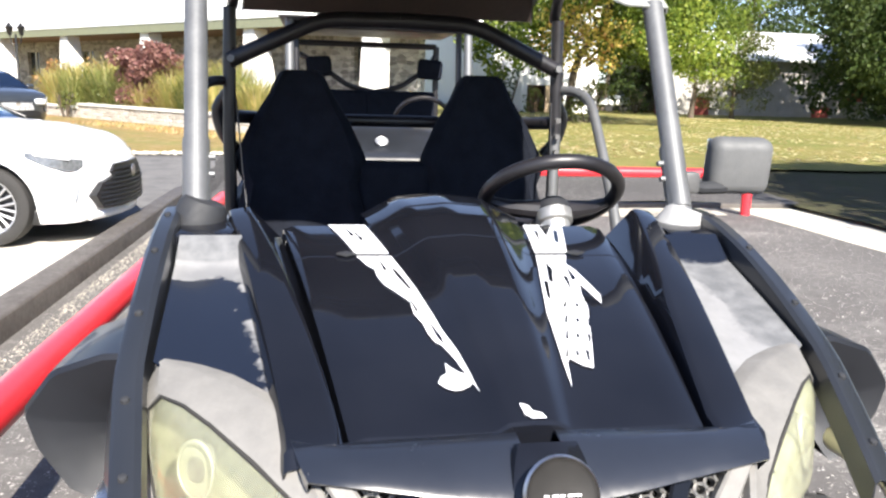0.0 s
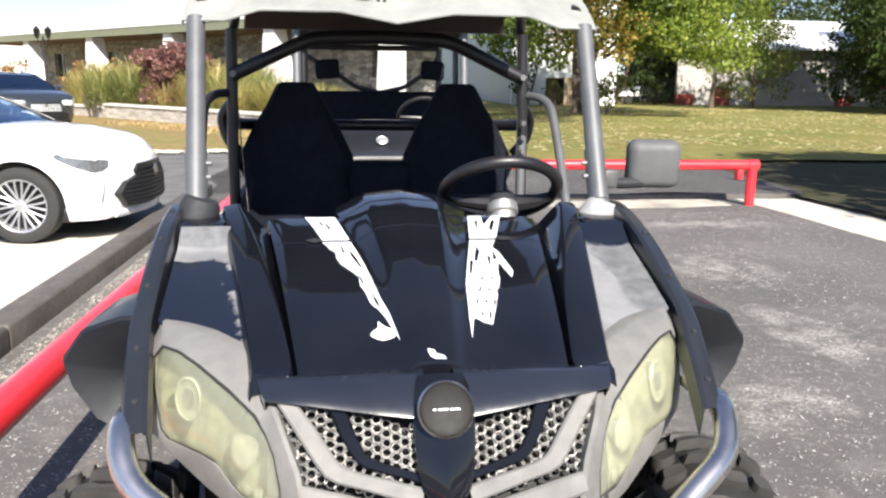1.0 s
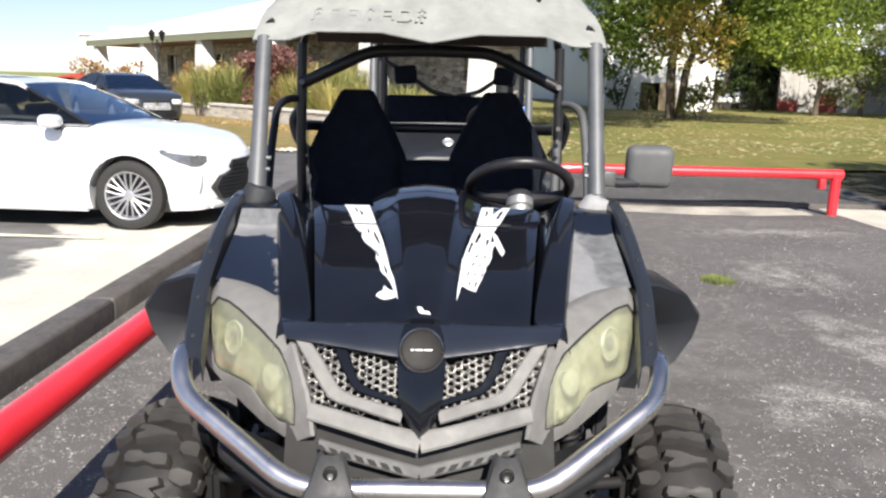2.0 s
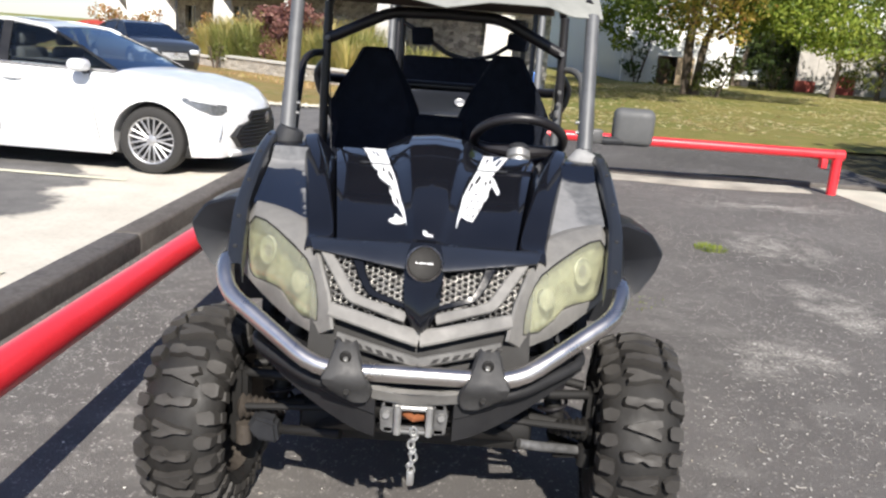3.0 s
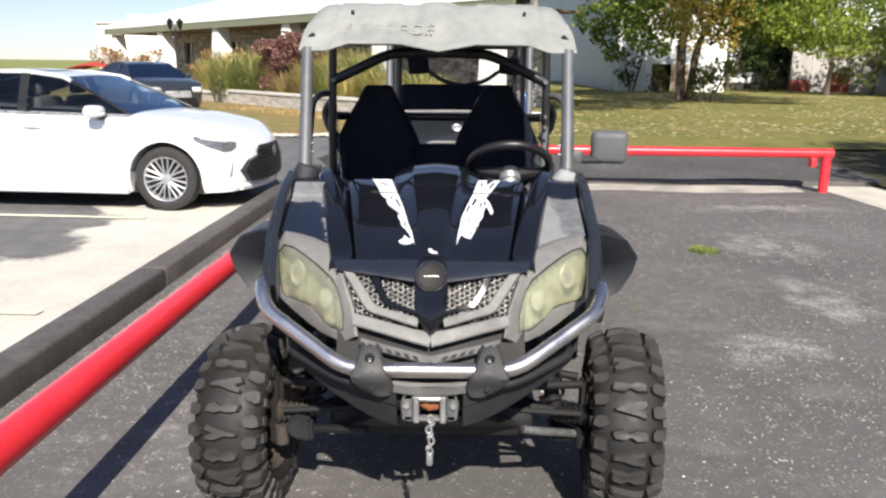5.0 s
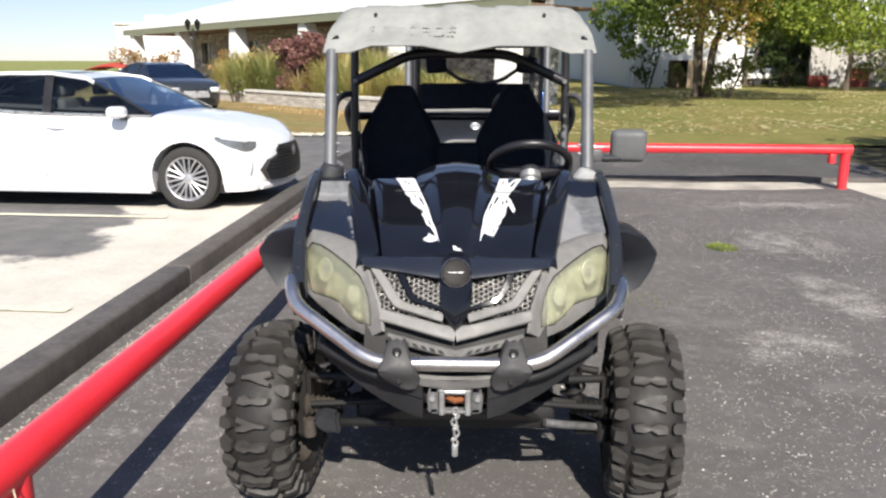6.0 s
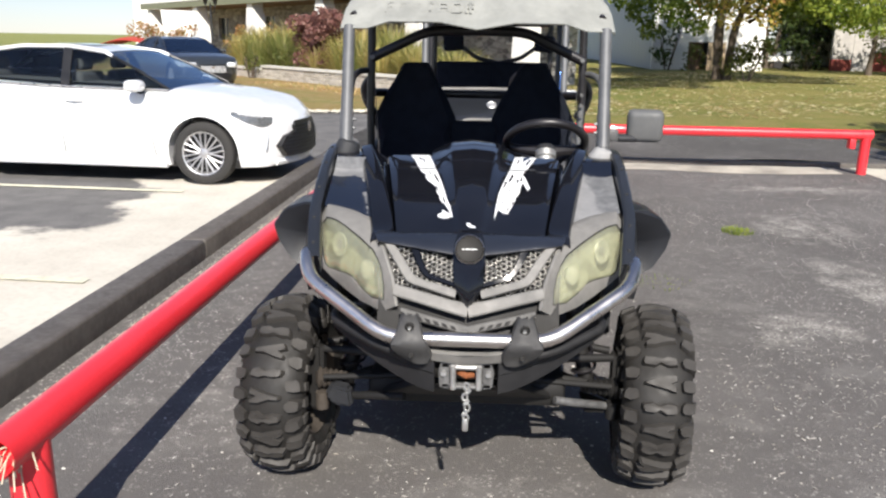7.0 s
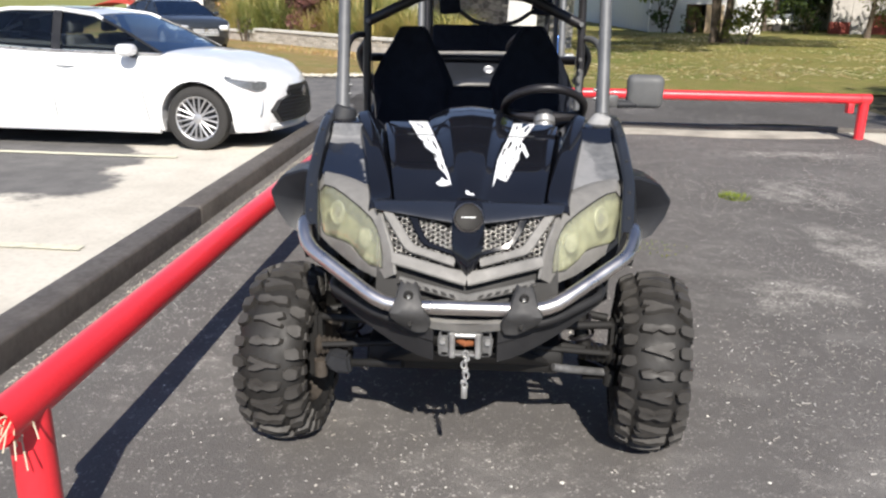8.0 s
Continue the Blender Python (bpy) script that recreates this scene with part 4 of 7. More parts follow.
for s in (-1, 1):
    p = part("bumper_plate", plate(s), PLATE_GREY, utv, "worn grey-black bumper mounting plate", 40)
    part("hole", plate_hole(s, 0.157, -0.5195, 0.744, 0.0105), UNDER_BLACK, p, "dark round hole")
    # small bright disc stands in for the glint of metal behind the hole
    part("bolt_end", plate_hole(s, 0.156, -0.5215, 0.7395, 0.0042), GALV, p, "bright disc for metal glinting through the hole")
    part("hole", plate_hole(s, 0.152, -0.5270, 0.664, 0.006), RUBBER_DARK, p)
part("guard_plate", slabbed([(-0.11, -0.50, 0.667), (-0.05, -0.515, 0.662), (0, -0.52, 0.66), (0.05, -0.515, 0.662), (0.11, -0.50, 0.667), (0.10, -0.49, 0.632), (0, -0.505, 0.626), (-0.10, -0.49, 0.632)], (0, 0.02, 0.004), 0.004), GREY_PLASTIC, utv, "scuffed grey guard plate")


def guard(s):
    """A broad black wing that sweeps out and up from the middle."""
    rows = []
    for t in [k / 8 for k in range(9)]:
        x = 0.09 + 0.315 * t
        y = -0.488 + 0.165 * t ** 1.2
        top, low = 0.655 + 0.045 * t, 0.528 + 0.13 * t ** 1.5
        rows.append(flipped([(x, y + 0.09, top + 0.006), (x, y + 0.012, top), (x, y, top - 0.010), (x, y - 0.004, (top + low) / 2 + 0.006), (x, y + 0.004, (top + low) / 2), (x, y + 0.006, low + 0.008), (x, y + 0.02, low), (x, y + 0.16, low - 0.02 * (1 - t))], s))
    return sheet(bmesh.new(), rows, 0.005)


GUARD_BLACK = worn_plastic("scuffed guard plastic", (0.009, 0.009, 0.010), (0.028, 0.028, 0.030), 0.4)
both("lower_guard", guard, GUARD_BLACK, utv, "scuffed black lower guard", 40)
both("guard_rail", lambda s: tubed(flipped([(0.15, -0.487, 0.646), (0.25, -0.456, 0.660), (0.400, -0.35, 0.700), (0.385, -0.28, 0.715)], s), 0.013, 12, 0.04), GUARD_BLACK, utv)
part("winch_body", tubed([(-0.11, -0.40, 0.59), (0.11, -0.40, 0.59)], 0.042, 22), UNDER_BLACK, utv)
fl = part("winch_fairlead", boxed((-0.070, -0.486, 0.552), (0.070, -0.474, 0.566), 0.003), SCUFFED_STEEL, utv, "dull steel winch roller fairlead")
part("top_bar", boxed((-0.070, -0.486, 0.612), (0.070, -0.474, 0.628), 0.003), SCUFFED_STEEL, fl)
for s in (-1, 1):
    part("cheek", slabbed(flipped([(0.046, -0.486, 0.548), (0.074, -0.486, 0.552), (0.078, -0.486, 0.600), (0.070, -0.486, 0.630), (0.046, -0.486, 0.632)], s), (0, 0.012, 0), 0.003), SCUFFED_STEEL, fl)
    part("roller", tubed([(s * 0.036, -0.500, 0.556), (s * 0.036, -0.500, 0.624)], 0.0085, 14), GALV, fl)
    part("roller_bolt", tubed([(s * 0.063, -0.486, 0.598), (s * 0.063, -0.497, 0.598)], 0.008, 8), GALV, fl)
part("roller", tubed([(-0.042, -0.494, 0.619)] + [(0.042, -0.494, 0.619)], 0.0075, 14), GALV, fl)
part("roller", tubed([(-0.042, -0.494, 0.560)] + [(0.042, -0.494, 0.560)], 0.0065, 14), SCUFFED_STEEL, fl)
part("winch_cable", tube(bmesh.new(), [(-0.02, -0.47, 0.595), (0.0, -0.49, 0.592), (0.02, -0.47, 0.588)], 0.009, 10), RUST, utv, "rusty winch cable")
hook = part("winch_hook", boxed((-0.008, -0.512, 0.43), (0.010, -0.496, 0.47), 0.006), GALV, utv, "dangling galvanised chain and hook")
for k in range(7):
    z = 0.565 - 0.016 * k
    loop = [(0.002 + 0.004 * math.sin(k * 2.1) + 0.007 * math.cos(a), -0.502 - 0.003 * (k % 2) + (0.008 * math.sin(a) if k % 2 else 0), z + (0.011 * math.sin(a) if k % 2 == 0 else 0.006 * math.cos(a))) for a in [q * math.tau / 10 for q in range(10)]]
    part("link", tube(bmesh.new(), loop, 0.0033, 7, closed=True), GALV, hook)
# front skid plate with slots
bm = slabbed([(-0.13, -0.34, 0.50), (0.13, -0.34, 0.50), (0.30, -0.10, 0.345), (-0.30, -0.10, 0.345)], (0, 0.03, 0.01), 0.004)
part("skid_plate", bm, UNDER_BLACK, utv)


# wheels
def tyre_mesh(R=0.315, W=0.222):
    h = W / 2
    half = [(R - 0.022, 0), (R - 0.025, h * 0.35), (R - 0.037, h * 0.70), (R - 0.062, h * 0.94), (0.225, h), (0.200, h * 0.97), (0.168, h * 0.72)]
    return lathe(bmesh.new(), [(r, -a) for r, a in reversed(half[1:])] + half, 56, closed=True)


def raised_block(bm, ang, outline, side, R=0.315, rise_=0.024, inset=0.90):
    """One tread block: an outline of (across, along) pairs raised from the carcass, with a drawn-in top."""
    ca = sum(p[0] for p in outline) / len(outline)
    cs = sum(p[1] for p in outline) / len(outline)
    rings = []
    for k, h in ((1.08, -0.012), (1.02, rise_ * 0.40), (0.96, rise_ * 0.78), (inset + 0.02, rise_ * 0.97), (inset - 0.16, rise_ * 0.94)):
        ring = []
        for a, s in outline:
            a, s = ca + (a - ca) * k, cs + (s - cs) * k
            rad = R - 0.023 + h - 2.3 * a * a
            th = ang + s / R
            ring.append(bm.verts.new((0.92 * a * side, rad * math.cos(th), rad * math.sin(th))))
        rings.append(ring)
    n = len(outline)
    for p, q in zip(rings, rings[1:]):
        for i in range(n):
            bm.faces.new((p[i], p[(i + 1) % n], q[(i + 1) % n], q[i]))
    bm.faces.new(rings[-1])


FORK = [(-0.056, -0.006), (-0.020, -0.011), (0.020, -0.022), (0.050, -0.026), (0.056, -0.012), (0.030, 0.000), (0.056, 0.012), (0.050, 0.026), (0.020, 0.022), (-0.020, 0.011), (-0.056, 0.006)]
BAR = [(-0.056, -0.015), (-0.024, -0.017), (0.0, -0.008), (0.024, -0.015), (0.056, -0.012), (0.060, 0.0), (0.056, 0.012), (0.024, 0.015), (0.0, 0.009), (-0.024, 0.016), (-0.056, 0.014), (-0.060, 0.0)]
SHOULDER = [(0.072, -0.012), (0.082, -0.020), (0.104, -0.023), (0.120, -0.018), (0.121, 0.014), (0.104, 0.021), (0.082, 0.018), (0.072, 0.009)]


def tread_mesh(R=0.315):
    bm = bmesh.new()
    wear = random.Random(17)

    def lug(bm, ang, outline, side, *rest):
        bent = [(a + wear.uniform(-0.004, 0.004), s + wear.uniform(-0.0035, 0.0035)) for a, s in outline]
        raised_block(bm, ang + wear.uniform(-0.012, 0.012), bent, side, *rest)

    n = 13
    st = math.tau / n
    for i in range(n):
        a = i * st
        lug(bm, a, FORK, 1 if i % 2 else -1, R)
        lug(bm, a + 0.5 * st, BAR, 1, R)
        for side, off in ((1, 0.22), (-1, 0.0)):
            for k in (0, 0.5):
                lug(bm, a + (off + k) * st, SHOULDER, side, R, 0.024, 0.90)
                # side knob below the shoulder
                lug(bm, a + (off + k) * st, [(0.112, -0.016), (0.126, -0.018), (0.127, 0.018), (0.112, 0.016)], side, R - 0.030, 0.016, 0.8)
    return bm


def utv_wheel(parent, at, front=True):
    w = part("wheel", lathe(bmesh.new(), [(0.175, -0.095), (0.182, -0.09), (0.165, -0.07), (0.150, 0.0), (0.165, 0.07), (0.182, 0.09), (0.175, 0.095), (0.14, 0.05), (0.13, -0.03), (0.05, -0.05), (0.001, -0.05)], 40, cap=False), MUD_METAL, parent, "dusty steel rim", at=at)
    t = part("tyre", tyre_mesh(), RUBBER, w, "knobbly off-road tyre")
    tagged(part("tread", tread_mesh(), LUG_TOP, t, "worn tread blocks", 48), kind="stuff")
    part("hub", lathe(bmesh.new(), [(0.06, 0.09), (0.06, 0.02), (0.085, 0.0), (0.085, -0.05), (0.03, -0.06)], 20), MUD_METAL, w)
    return w


utv_wheel(utv, pose(-0.617, 0.055, 0.312, 0, 0, -6))
utv_wheel(utv, pose(0.643, 0.055, 0.312, 30, 0, 174))
utv_wheel(utv, pose(-0.63, 2.03, 0.312, 50, 0, 0))
utv_wheel(utv, pose(0.63, 2.03, 0.312, 15, 0, 180))


# suspension
for s in (-1, 1):
    for y in (-0.20, 0.16):
        steel = y < 0 and s > 0
        part("lower_arm", tubed(flipped([(0.29 if steel else 0.20, y * (0.75 if steel else 1), 0.368 if steel else 0.385), (0.34, y * 0.62 - 0.01, 0.355), (0.51, y * 0.2, 0.300)], s), 0.0135, 12, 0.1), SCUFFED_STEEL if y < 0 and s > 0 else UNDER_BLACK, utv)
    part("arm_plate", slabbed(flipped([(0.40, -0.08, 0.292), (0.51, -0.035, 0.272), (0.51, 0.03, 0.272), (0.40, 0.08, 0.292)], s), (0, 0, 0.012), 0.004), UNDER_BLACK, utv)
    if s < 0:
        part("arm_guard", slabbed(flipped([(0.385, -0.155, 0.380), (0.452, -0.135, 0.385), (0.478, -0.115, 0.340), (0.445, -0.135, 0.312), (0.375, -0.160, 0.318)], s), (0, 0.06, 0), 0.010), BLACK_PLASTIC, utv, "black plastic arm guard")
    for y in (-0.13, 0.12):
        part("upper_arm", tubed(flipped([(0.17, y, 0.50), (0.49, y * 0.25, 0.475)], s), 0.014, 12), UNDER_BLACK, utv)
    part("tie_rod", tubed(flipped([(0.12, -0.12, 0.43), (0.48, -0.10, 0.40)], s), 0.010, 10), UNDER_BLACK, utv)
    prof = [(0.022, 0.0)]
    for k in range(6):
        prof += [(0.040 - 0.003 * k, 0.012 + 0.018 * k), (0.028 - 0.002 * k, 0.021 + 0.018 * k)]
    # right boot and joint are blackened for shade, the left ones muddy
    part("drive_boot", lathe(bmesh.new(), prof, 18, Matrix.Translation((s * 0.515, -0.05, 0.375)) @ Matrix.Rotation(radians(180 if s > 0 else 0), 4, "Z")), MUD_METAL if s < 0 else UNDER_BLACK, utv, "muddy ribbed rubber drive boot")
    part("drive_shaft", tubed(flipped([(0.10, -0.02, 0.42), (0.45, -0.04, 0.38)], s), 0.013, 10), UNDER_BLACK, utv)
    part("knuckle", slabbed(flipped([(0.49, -0.06, 0.25), (0.55, -0.05, 0.25), (0.55, -0.05, 0.50), (0.49, -0.06, 0.50)], s), (0, 0.08, 0), 0.015), UNDER_BLACK, utv)
    part("ball_joint", tubed(flipped([(0.495, -0.065, 0.27), (0.495, -0.065, 0.33)], s), 0.022, 14), MUD_METAL if s < 0 else UNDER_BLACK, utv)
    part("shock", tubed(flipped([(0.42, 0.0, 0.34), (0.30, 0.06, 0.86)], s), 0.026, 14), UNDER_BLACK, utv)
    bm = bmesh.new()
    a, b = Vector((s * 0.41, 0.005, 0.38)), Vector((s * 0.31, 0.055, 0.80))
    pts = [a.lerp(b, k / 96) + Vector((0.042 * math.cos(k * 0.52), 0.042 * math.sin(k * 0.52), 0)) for k in range(97)]
    part("spring", tube(bm, pts, 0.006, 6), CAGE_BLACK, utv)
    # wheel-arch liner and flare
    rows = []
    for k in range(11):
        w = radians(70 + 12 * k)
        y, z = -0.43 * math.cos(w), 0.36 + 0.47 * math.sin(w)
        rows.append(flipped([(0.24, y, z), (0.40, y, z), (0.50, y * 1.0, z)], s))
    part("arch_liner", sheet(bmesh.new(), rows[1:], 0.004), RUBBER_DARK, utv)
    rows = []
    for y, k, dz in ((-0.020, 0.10, -0.012), (-0.058, 0.55, -0.010), (-0.070, 0.84, -0.008), (-0.076, 0.97, -0.003), (-0.068, 1.0, 0.0), (0.02, 1.0, 0.0), (0.14, 0.99, -0.004), (0.25, 0.98, -0.030), (0.33, 0.92, -0.075)):
        out = ((0.490, 0.992), (0.535, 0.992), (0.592, 0.974), (0.604, 0.966), (0.636, 0.922), (0.638, 0.912), (0.626, 0.868), (0.588, 0.806), (0.555, 0.786))
        rows.append(flipped([(0.50 + (x - 0.50) * k, y, 0.885 + (z - 0.885) * k + dz) for x, z in out], s))
    part("fender_flare", sheet(bmesh.new(), rows, 0.004), FLARE, utv, "black plastic fender flare", 24)
    part("mud_guard", sheet(bmesh.new(), [flipped([(0.46, 0.30 + 0.14 * q, 0.84 - 0.30 * q), (0.58, 0.31 + 0.14 * q, 0.84 - 0.30 * q), (0.668 - 0.02 * q, 0.33 + 0.13 * q, 0.80 - 0.27 * q)], s) for q in (0, 0.25, 0.5, 0.75, 1)], 0.006), BLACK_PLASTIC, utv, "matte black mud guard", 50)
# belly and front frame: black blocks that keep the underside dark
part("belly", boxed((-0.33, -0.12, 0.32), (0.33, 2.1, 0.42), 0.03), UNDER_BLACK, utv)
part("frame_front", boxed((-0.17, -0.30, 0.45), (0.17, 0.4, 0.78), 0.03), UNDER_BLACK, utv)
part("floor_tub", boxed((-0.52, 0.36, 0.42), (0.52, 1.75, 0.52), 0.03), BLACK_PLASTIC, utv)
both("side_body", lambda s: slabbed(flipped([(0.50, 0.33, 0.42), (0.50, 0.33, 1.04), (0.50, 0.46, 1.03), (0.50, 0.60, 0.62), (0.50, 1.2, 0.60), (0.50, 1.36, 0.98), (0.50, 2.45, 1.02), (0.50, 2.45, 0.62), (0.50, 1.9, 0.9), (0.50, 1.6, 0.42)], s), (s * 0.04, 0, 0), 0.008), BLACK_PLASTIC, utv)
part("cargo_bed", boxed((-0.50, 1.80, 0.80), (0.50, 2.42, 1.01), 0.03), BLACK_PLASTIC, utv)
part("console", boxed((-0.10, 0.9, 0.5), (0.10, 1.5, 0.95), 0.05, 3), BLACK_PLASTIC, utv)
part("engine_cover", boxed((-0.42, 1.46, 0.5), (0.42, 1.78, 1.00), 0.05, 3), BLACK_PLASTIC, utv)


# seats
def seat_back(x0):
    bm = bmesh.new()
    rows = []
    for t, w, z in ((0, 0.19, 0.74), (0.12, 0.207, 0.85), (0.28, 0.205, 0.95), (0.38, 0.186, 1.025), (0.44, 0.181, 1.058), (0.50, 0.201, 1.098), (0.54, 0.208, 1.120), (0.60, 0.199, 1.150), (0.72, 0.156, 1.243), (0.85, 0.103, 1.328), (0.94, 0.079, 1.377), (0.985, 0.066, 1.399), (1.0, 0.05, 1.406)):
        y = 1.34 + 0.13 * (z - 0.74) / 0.65
        d = 0.075 if t < 0.95 else 0.05
        bol = 0.03 * max(0, 1 - abs(t - 0.3) / 0.35)
        rows.append([Vector((x0 + w * a, y + dy, z)) for a, dy in ((-0.9, d), (-1.0, 0.0), (-0.97, -0.03 - bol), (-0.8, -0.05 - bol), (-0.62, -0.035), (0, -0.045), (0.62, -0.035), (0.8, -0.05 - bol), (0.97, -0.03 - bol), (1.0, 0.0), (0.9, d))])
    rows.append([Vector((x0 + 0.03 * a, 1.475 + (0.05 if abs(a) < 0.5 else 0.02), 1.402)) for a in (-0.9, -1, -0.97, -0.8, -0.62, 0, 0.62, 0.8, 0.97, 1, 0.9)])
    sheet(bm, [r + [r[0]] for r in rows])
    bmesh.ops.remove_doubles(bm, verts=bm.verts[:], dist=0.0005)
    return bm


part("seat_divider", boxed((-0.13, 1.36, 0.60), (0.12, 1.48, 1.125), 0.03, 3), SEAT_BLACK, utv, "black panel between the seats")
for x0 in (-0.300, 0.285):
    part("backrest", seat_back(x0), SEAT_BLACK, utv, "tall black bucket seat back", 60)
    part("seat_cushion", boxed((x0 - 0.23, 0.80, 0.62), (x0 + 0.23, 1.32, 0.78), 0.06, 4), SEAT_BLACK, utv)

# steering wheel
sw = Matrix.Translation((0.285, 0.625, 1.118)) @ Matrix.Rotation(radians(-36), 4, "X")
ring = [sw @ Vector((0.155 * math.cos(a), 0.155 * math.sin(a), 0)) for a in [k * math.tau / 40 for k in range(40)]]
wheel = part("steering_wheel", tube(bmesh.new(), ring, 0.0165, 12, closed=True), CAGE_BLACK, utv, "thick black steering wheel")
for a in (10, 170, 90):
    d = Vector((math.cos(radians(a)), math.sin(radians(a)), 0))
    part("spoke", tube(bmesh.new(), [sw @ (d * 0.03 + Vector((0, 0, -0.035))), sw @ (d * 0.10 + Vector((0, 0, -0.022))), sw @ (d * 0.152)], [0.024, 0.018, 0.012], 10), CAGE_BLACK, wheel)
part("hub_cap", lathe(bmesh.new(), [(0.040, -0.045), (0.038, -0.026), (0.030, -0.016), (0.001, -0.013)], 24, sw @ Matrix.Rotation(radians(-90), 4, "Y")), BLACK_PLASTIC, wheel)
part("column", tube(bmesh.new(), [sw @ Vector((0, 0, -0.045)), sw @ Vector((0, 0, -0.07)), sw @ Vector((0, 0, -0.075)), sw @ Vector((0, 0, -0.26))], [0.042, 0.042, 0.034, 0.030], 20), GALV, wheel, "bright steel steering column")
part("instrument_pod", boxed((0.19, 0.54, 0.98), (0.40, 0.62, 1.035), 0.02, 3), BLACK_PLASTIC, utv)

# cage
CAGE = 0.024
for s in (-1, 1):
    q = part("front_post", tubed(flipped([(0.470, 0.345, 1.13), (0.495, 0.615, 1.55)], s), 0.0225, 18), STEEL, utv, "brushed steel roof post")
    part("sleeve", tubed(flipped([(0.4695, 0.343, 1.115), (0.4775, 0.425, 1.245)], s), 0.0250, 18), STEEL, q)
    for dz in (0.0, 0.03):
        part("clamp_bolt", tubed(flipped([(0.44, 0.385 + dz * 0.6, 1.185 + dz), (0.498, 0.385 + dz * 0.6, 1.185 + dz)], s), 0.006, 8), STEEL, q)
    part("rear_post", tubed(flipped([(0.515, 1.36, 0.62), (0.515, 1.36, 1.20), (0.505, 1.36, 1.58)], s), 0.0195, 14, 0.07), CAGE_BLACK, utv, "black roll cage upright")
    part("cage_brace", tubed(flipped([(0.508, 1.345, 1.425), (0.235, 1.345, 1.555), (0.0, 1.345, 1.56)], s), CAGE, 14, 0.06), CAGE_BLACK, utv, "bent black roll cage brace")
    part("brace_bolt", tubed(flipped([(0.50, 1.32, 1.43), (0.50, 1.30, 1.43)], s), 0.011, 8), STEEL, utv)
    part("roof_side_tube", tubed(flipped([(0.485, 0.66, 1.592), (0.470, 0.80, 1.640), (0.470, 1.25, 1.650), (0.50, 1.38, 1.585)], s), 0.017, 12, 0.06), CAGE_BLACK, utv)
    part("door_bar", tubed(flipped([(0.515, 1.38, 1.365), (0.560, 1.31, 1.365), (0.584, 1.23, 1.335), (0.580, 1.10, 1.20), (0.560, 0.89, 1.00), (0.545, 0.80, 0.84), (0.52, 0.72, 0.78)], s), 0.0150, 12, 0.08), STEEL if s > 0 else CAGE_BLACK, utv, "bent side bar of the door opening")
    part("post_elbow", tubed(flipped([(0.52, 1.40, 1.33), (0.56, 1.42, 1.28), (0.54, 1.42, 1.20), (0.50, 1.44, 1.15)], s), 0.020, 12, 0.03), CAGE_BLACK, utv)
    part("seat_belt", sheet(bmesh.new(), [[Vector((s * (0.49 - 0.06 * t), 1.33 - 0.25 * t, 1.28 - 0.5 * t)) + Vector((0, 0, dz)) for dz in (0, 0.045)] for t in [k / 8 for k in range(9)]], 0.002), BLACK_PLASTIC, utv)
part("cross_tube", tubed([(-0.51, 1.38, 1.260), (-0.40, 1.585, 1.248), (0.40, 1.585, 1.248), (0.51, 1.38, 1.260)], 0.021, 14, 0.06), CAGE_BLACK, utv)
part("front_header", tubed([(-0.475, 0.715, 1.612), (0.475, 0.715, 1.612)], 0.018, 14), CAGE_BLACK, utv)

part("belt_bracket", tubed([(0.500, 1.315, 0.82), (0.505, 1.325, 1.00), (0.508, 1.335, 1.22)], 0.017, 12), STEEL, utv, "bright seat belt bracket")
for z in (1.17, 1.22, 1.27):
    part("belt_bolt", tubed([(0.505, 1.315, z), (0.505, 1.295, z)], 0.009, 8), SCUFFED_STEEL, utv)
# post boots
part("post_boot", lathe(bmesh.new(), [(0.054, -0.05), (0.050, 0.0), (0.042, 0.045), (0.036, 0.055), (0.023, 0.056)], 24, Matrix.Translation((-0.470, 0.335, 1.09)) @ Matrix.Rotation(radians(-72), 4, "Y")), BLACK_PLASTIC, utv, "black post boot")
part("post_boot", lathe(bmesh.new(), [(0.066, -0.05), (0.056, 0.0), (0.043, 0.035), (0.034, 0.042), (0.024, 0.043)], 24, Matrix.Translation((0.470, 0.335, 1.09)) @ Matrix.Rotation(radians(-72), 4, "Y")), BARE_GREY, utv, "post boot rubbed to pale grey")

# roof
rows = []
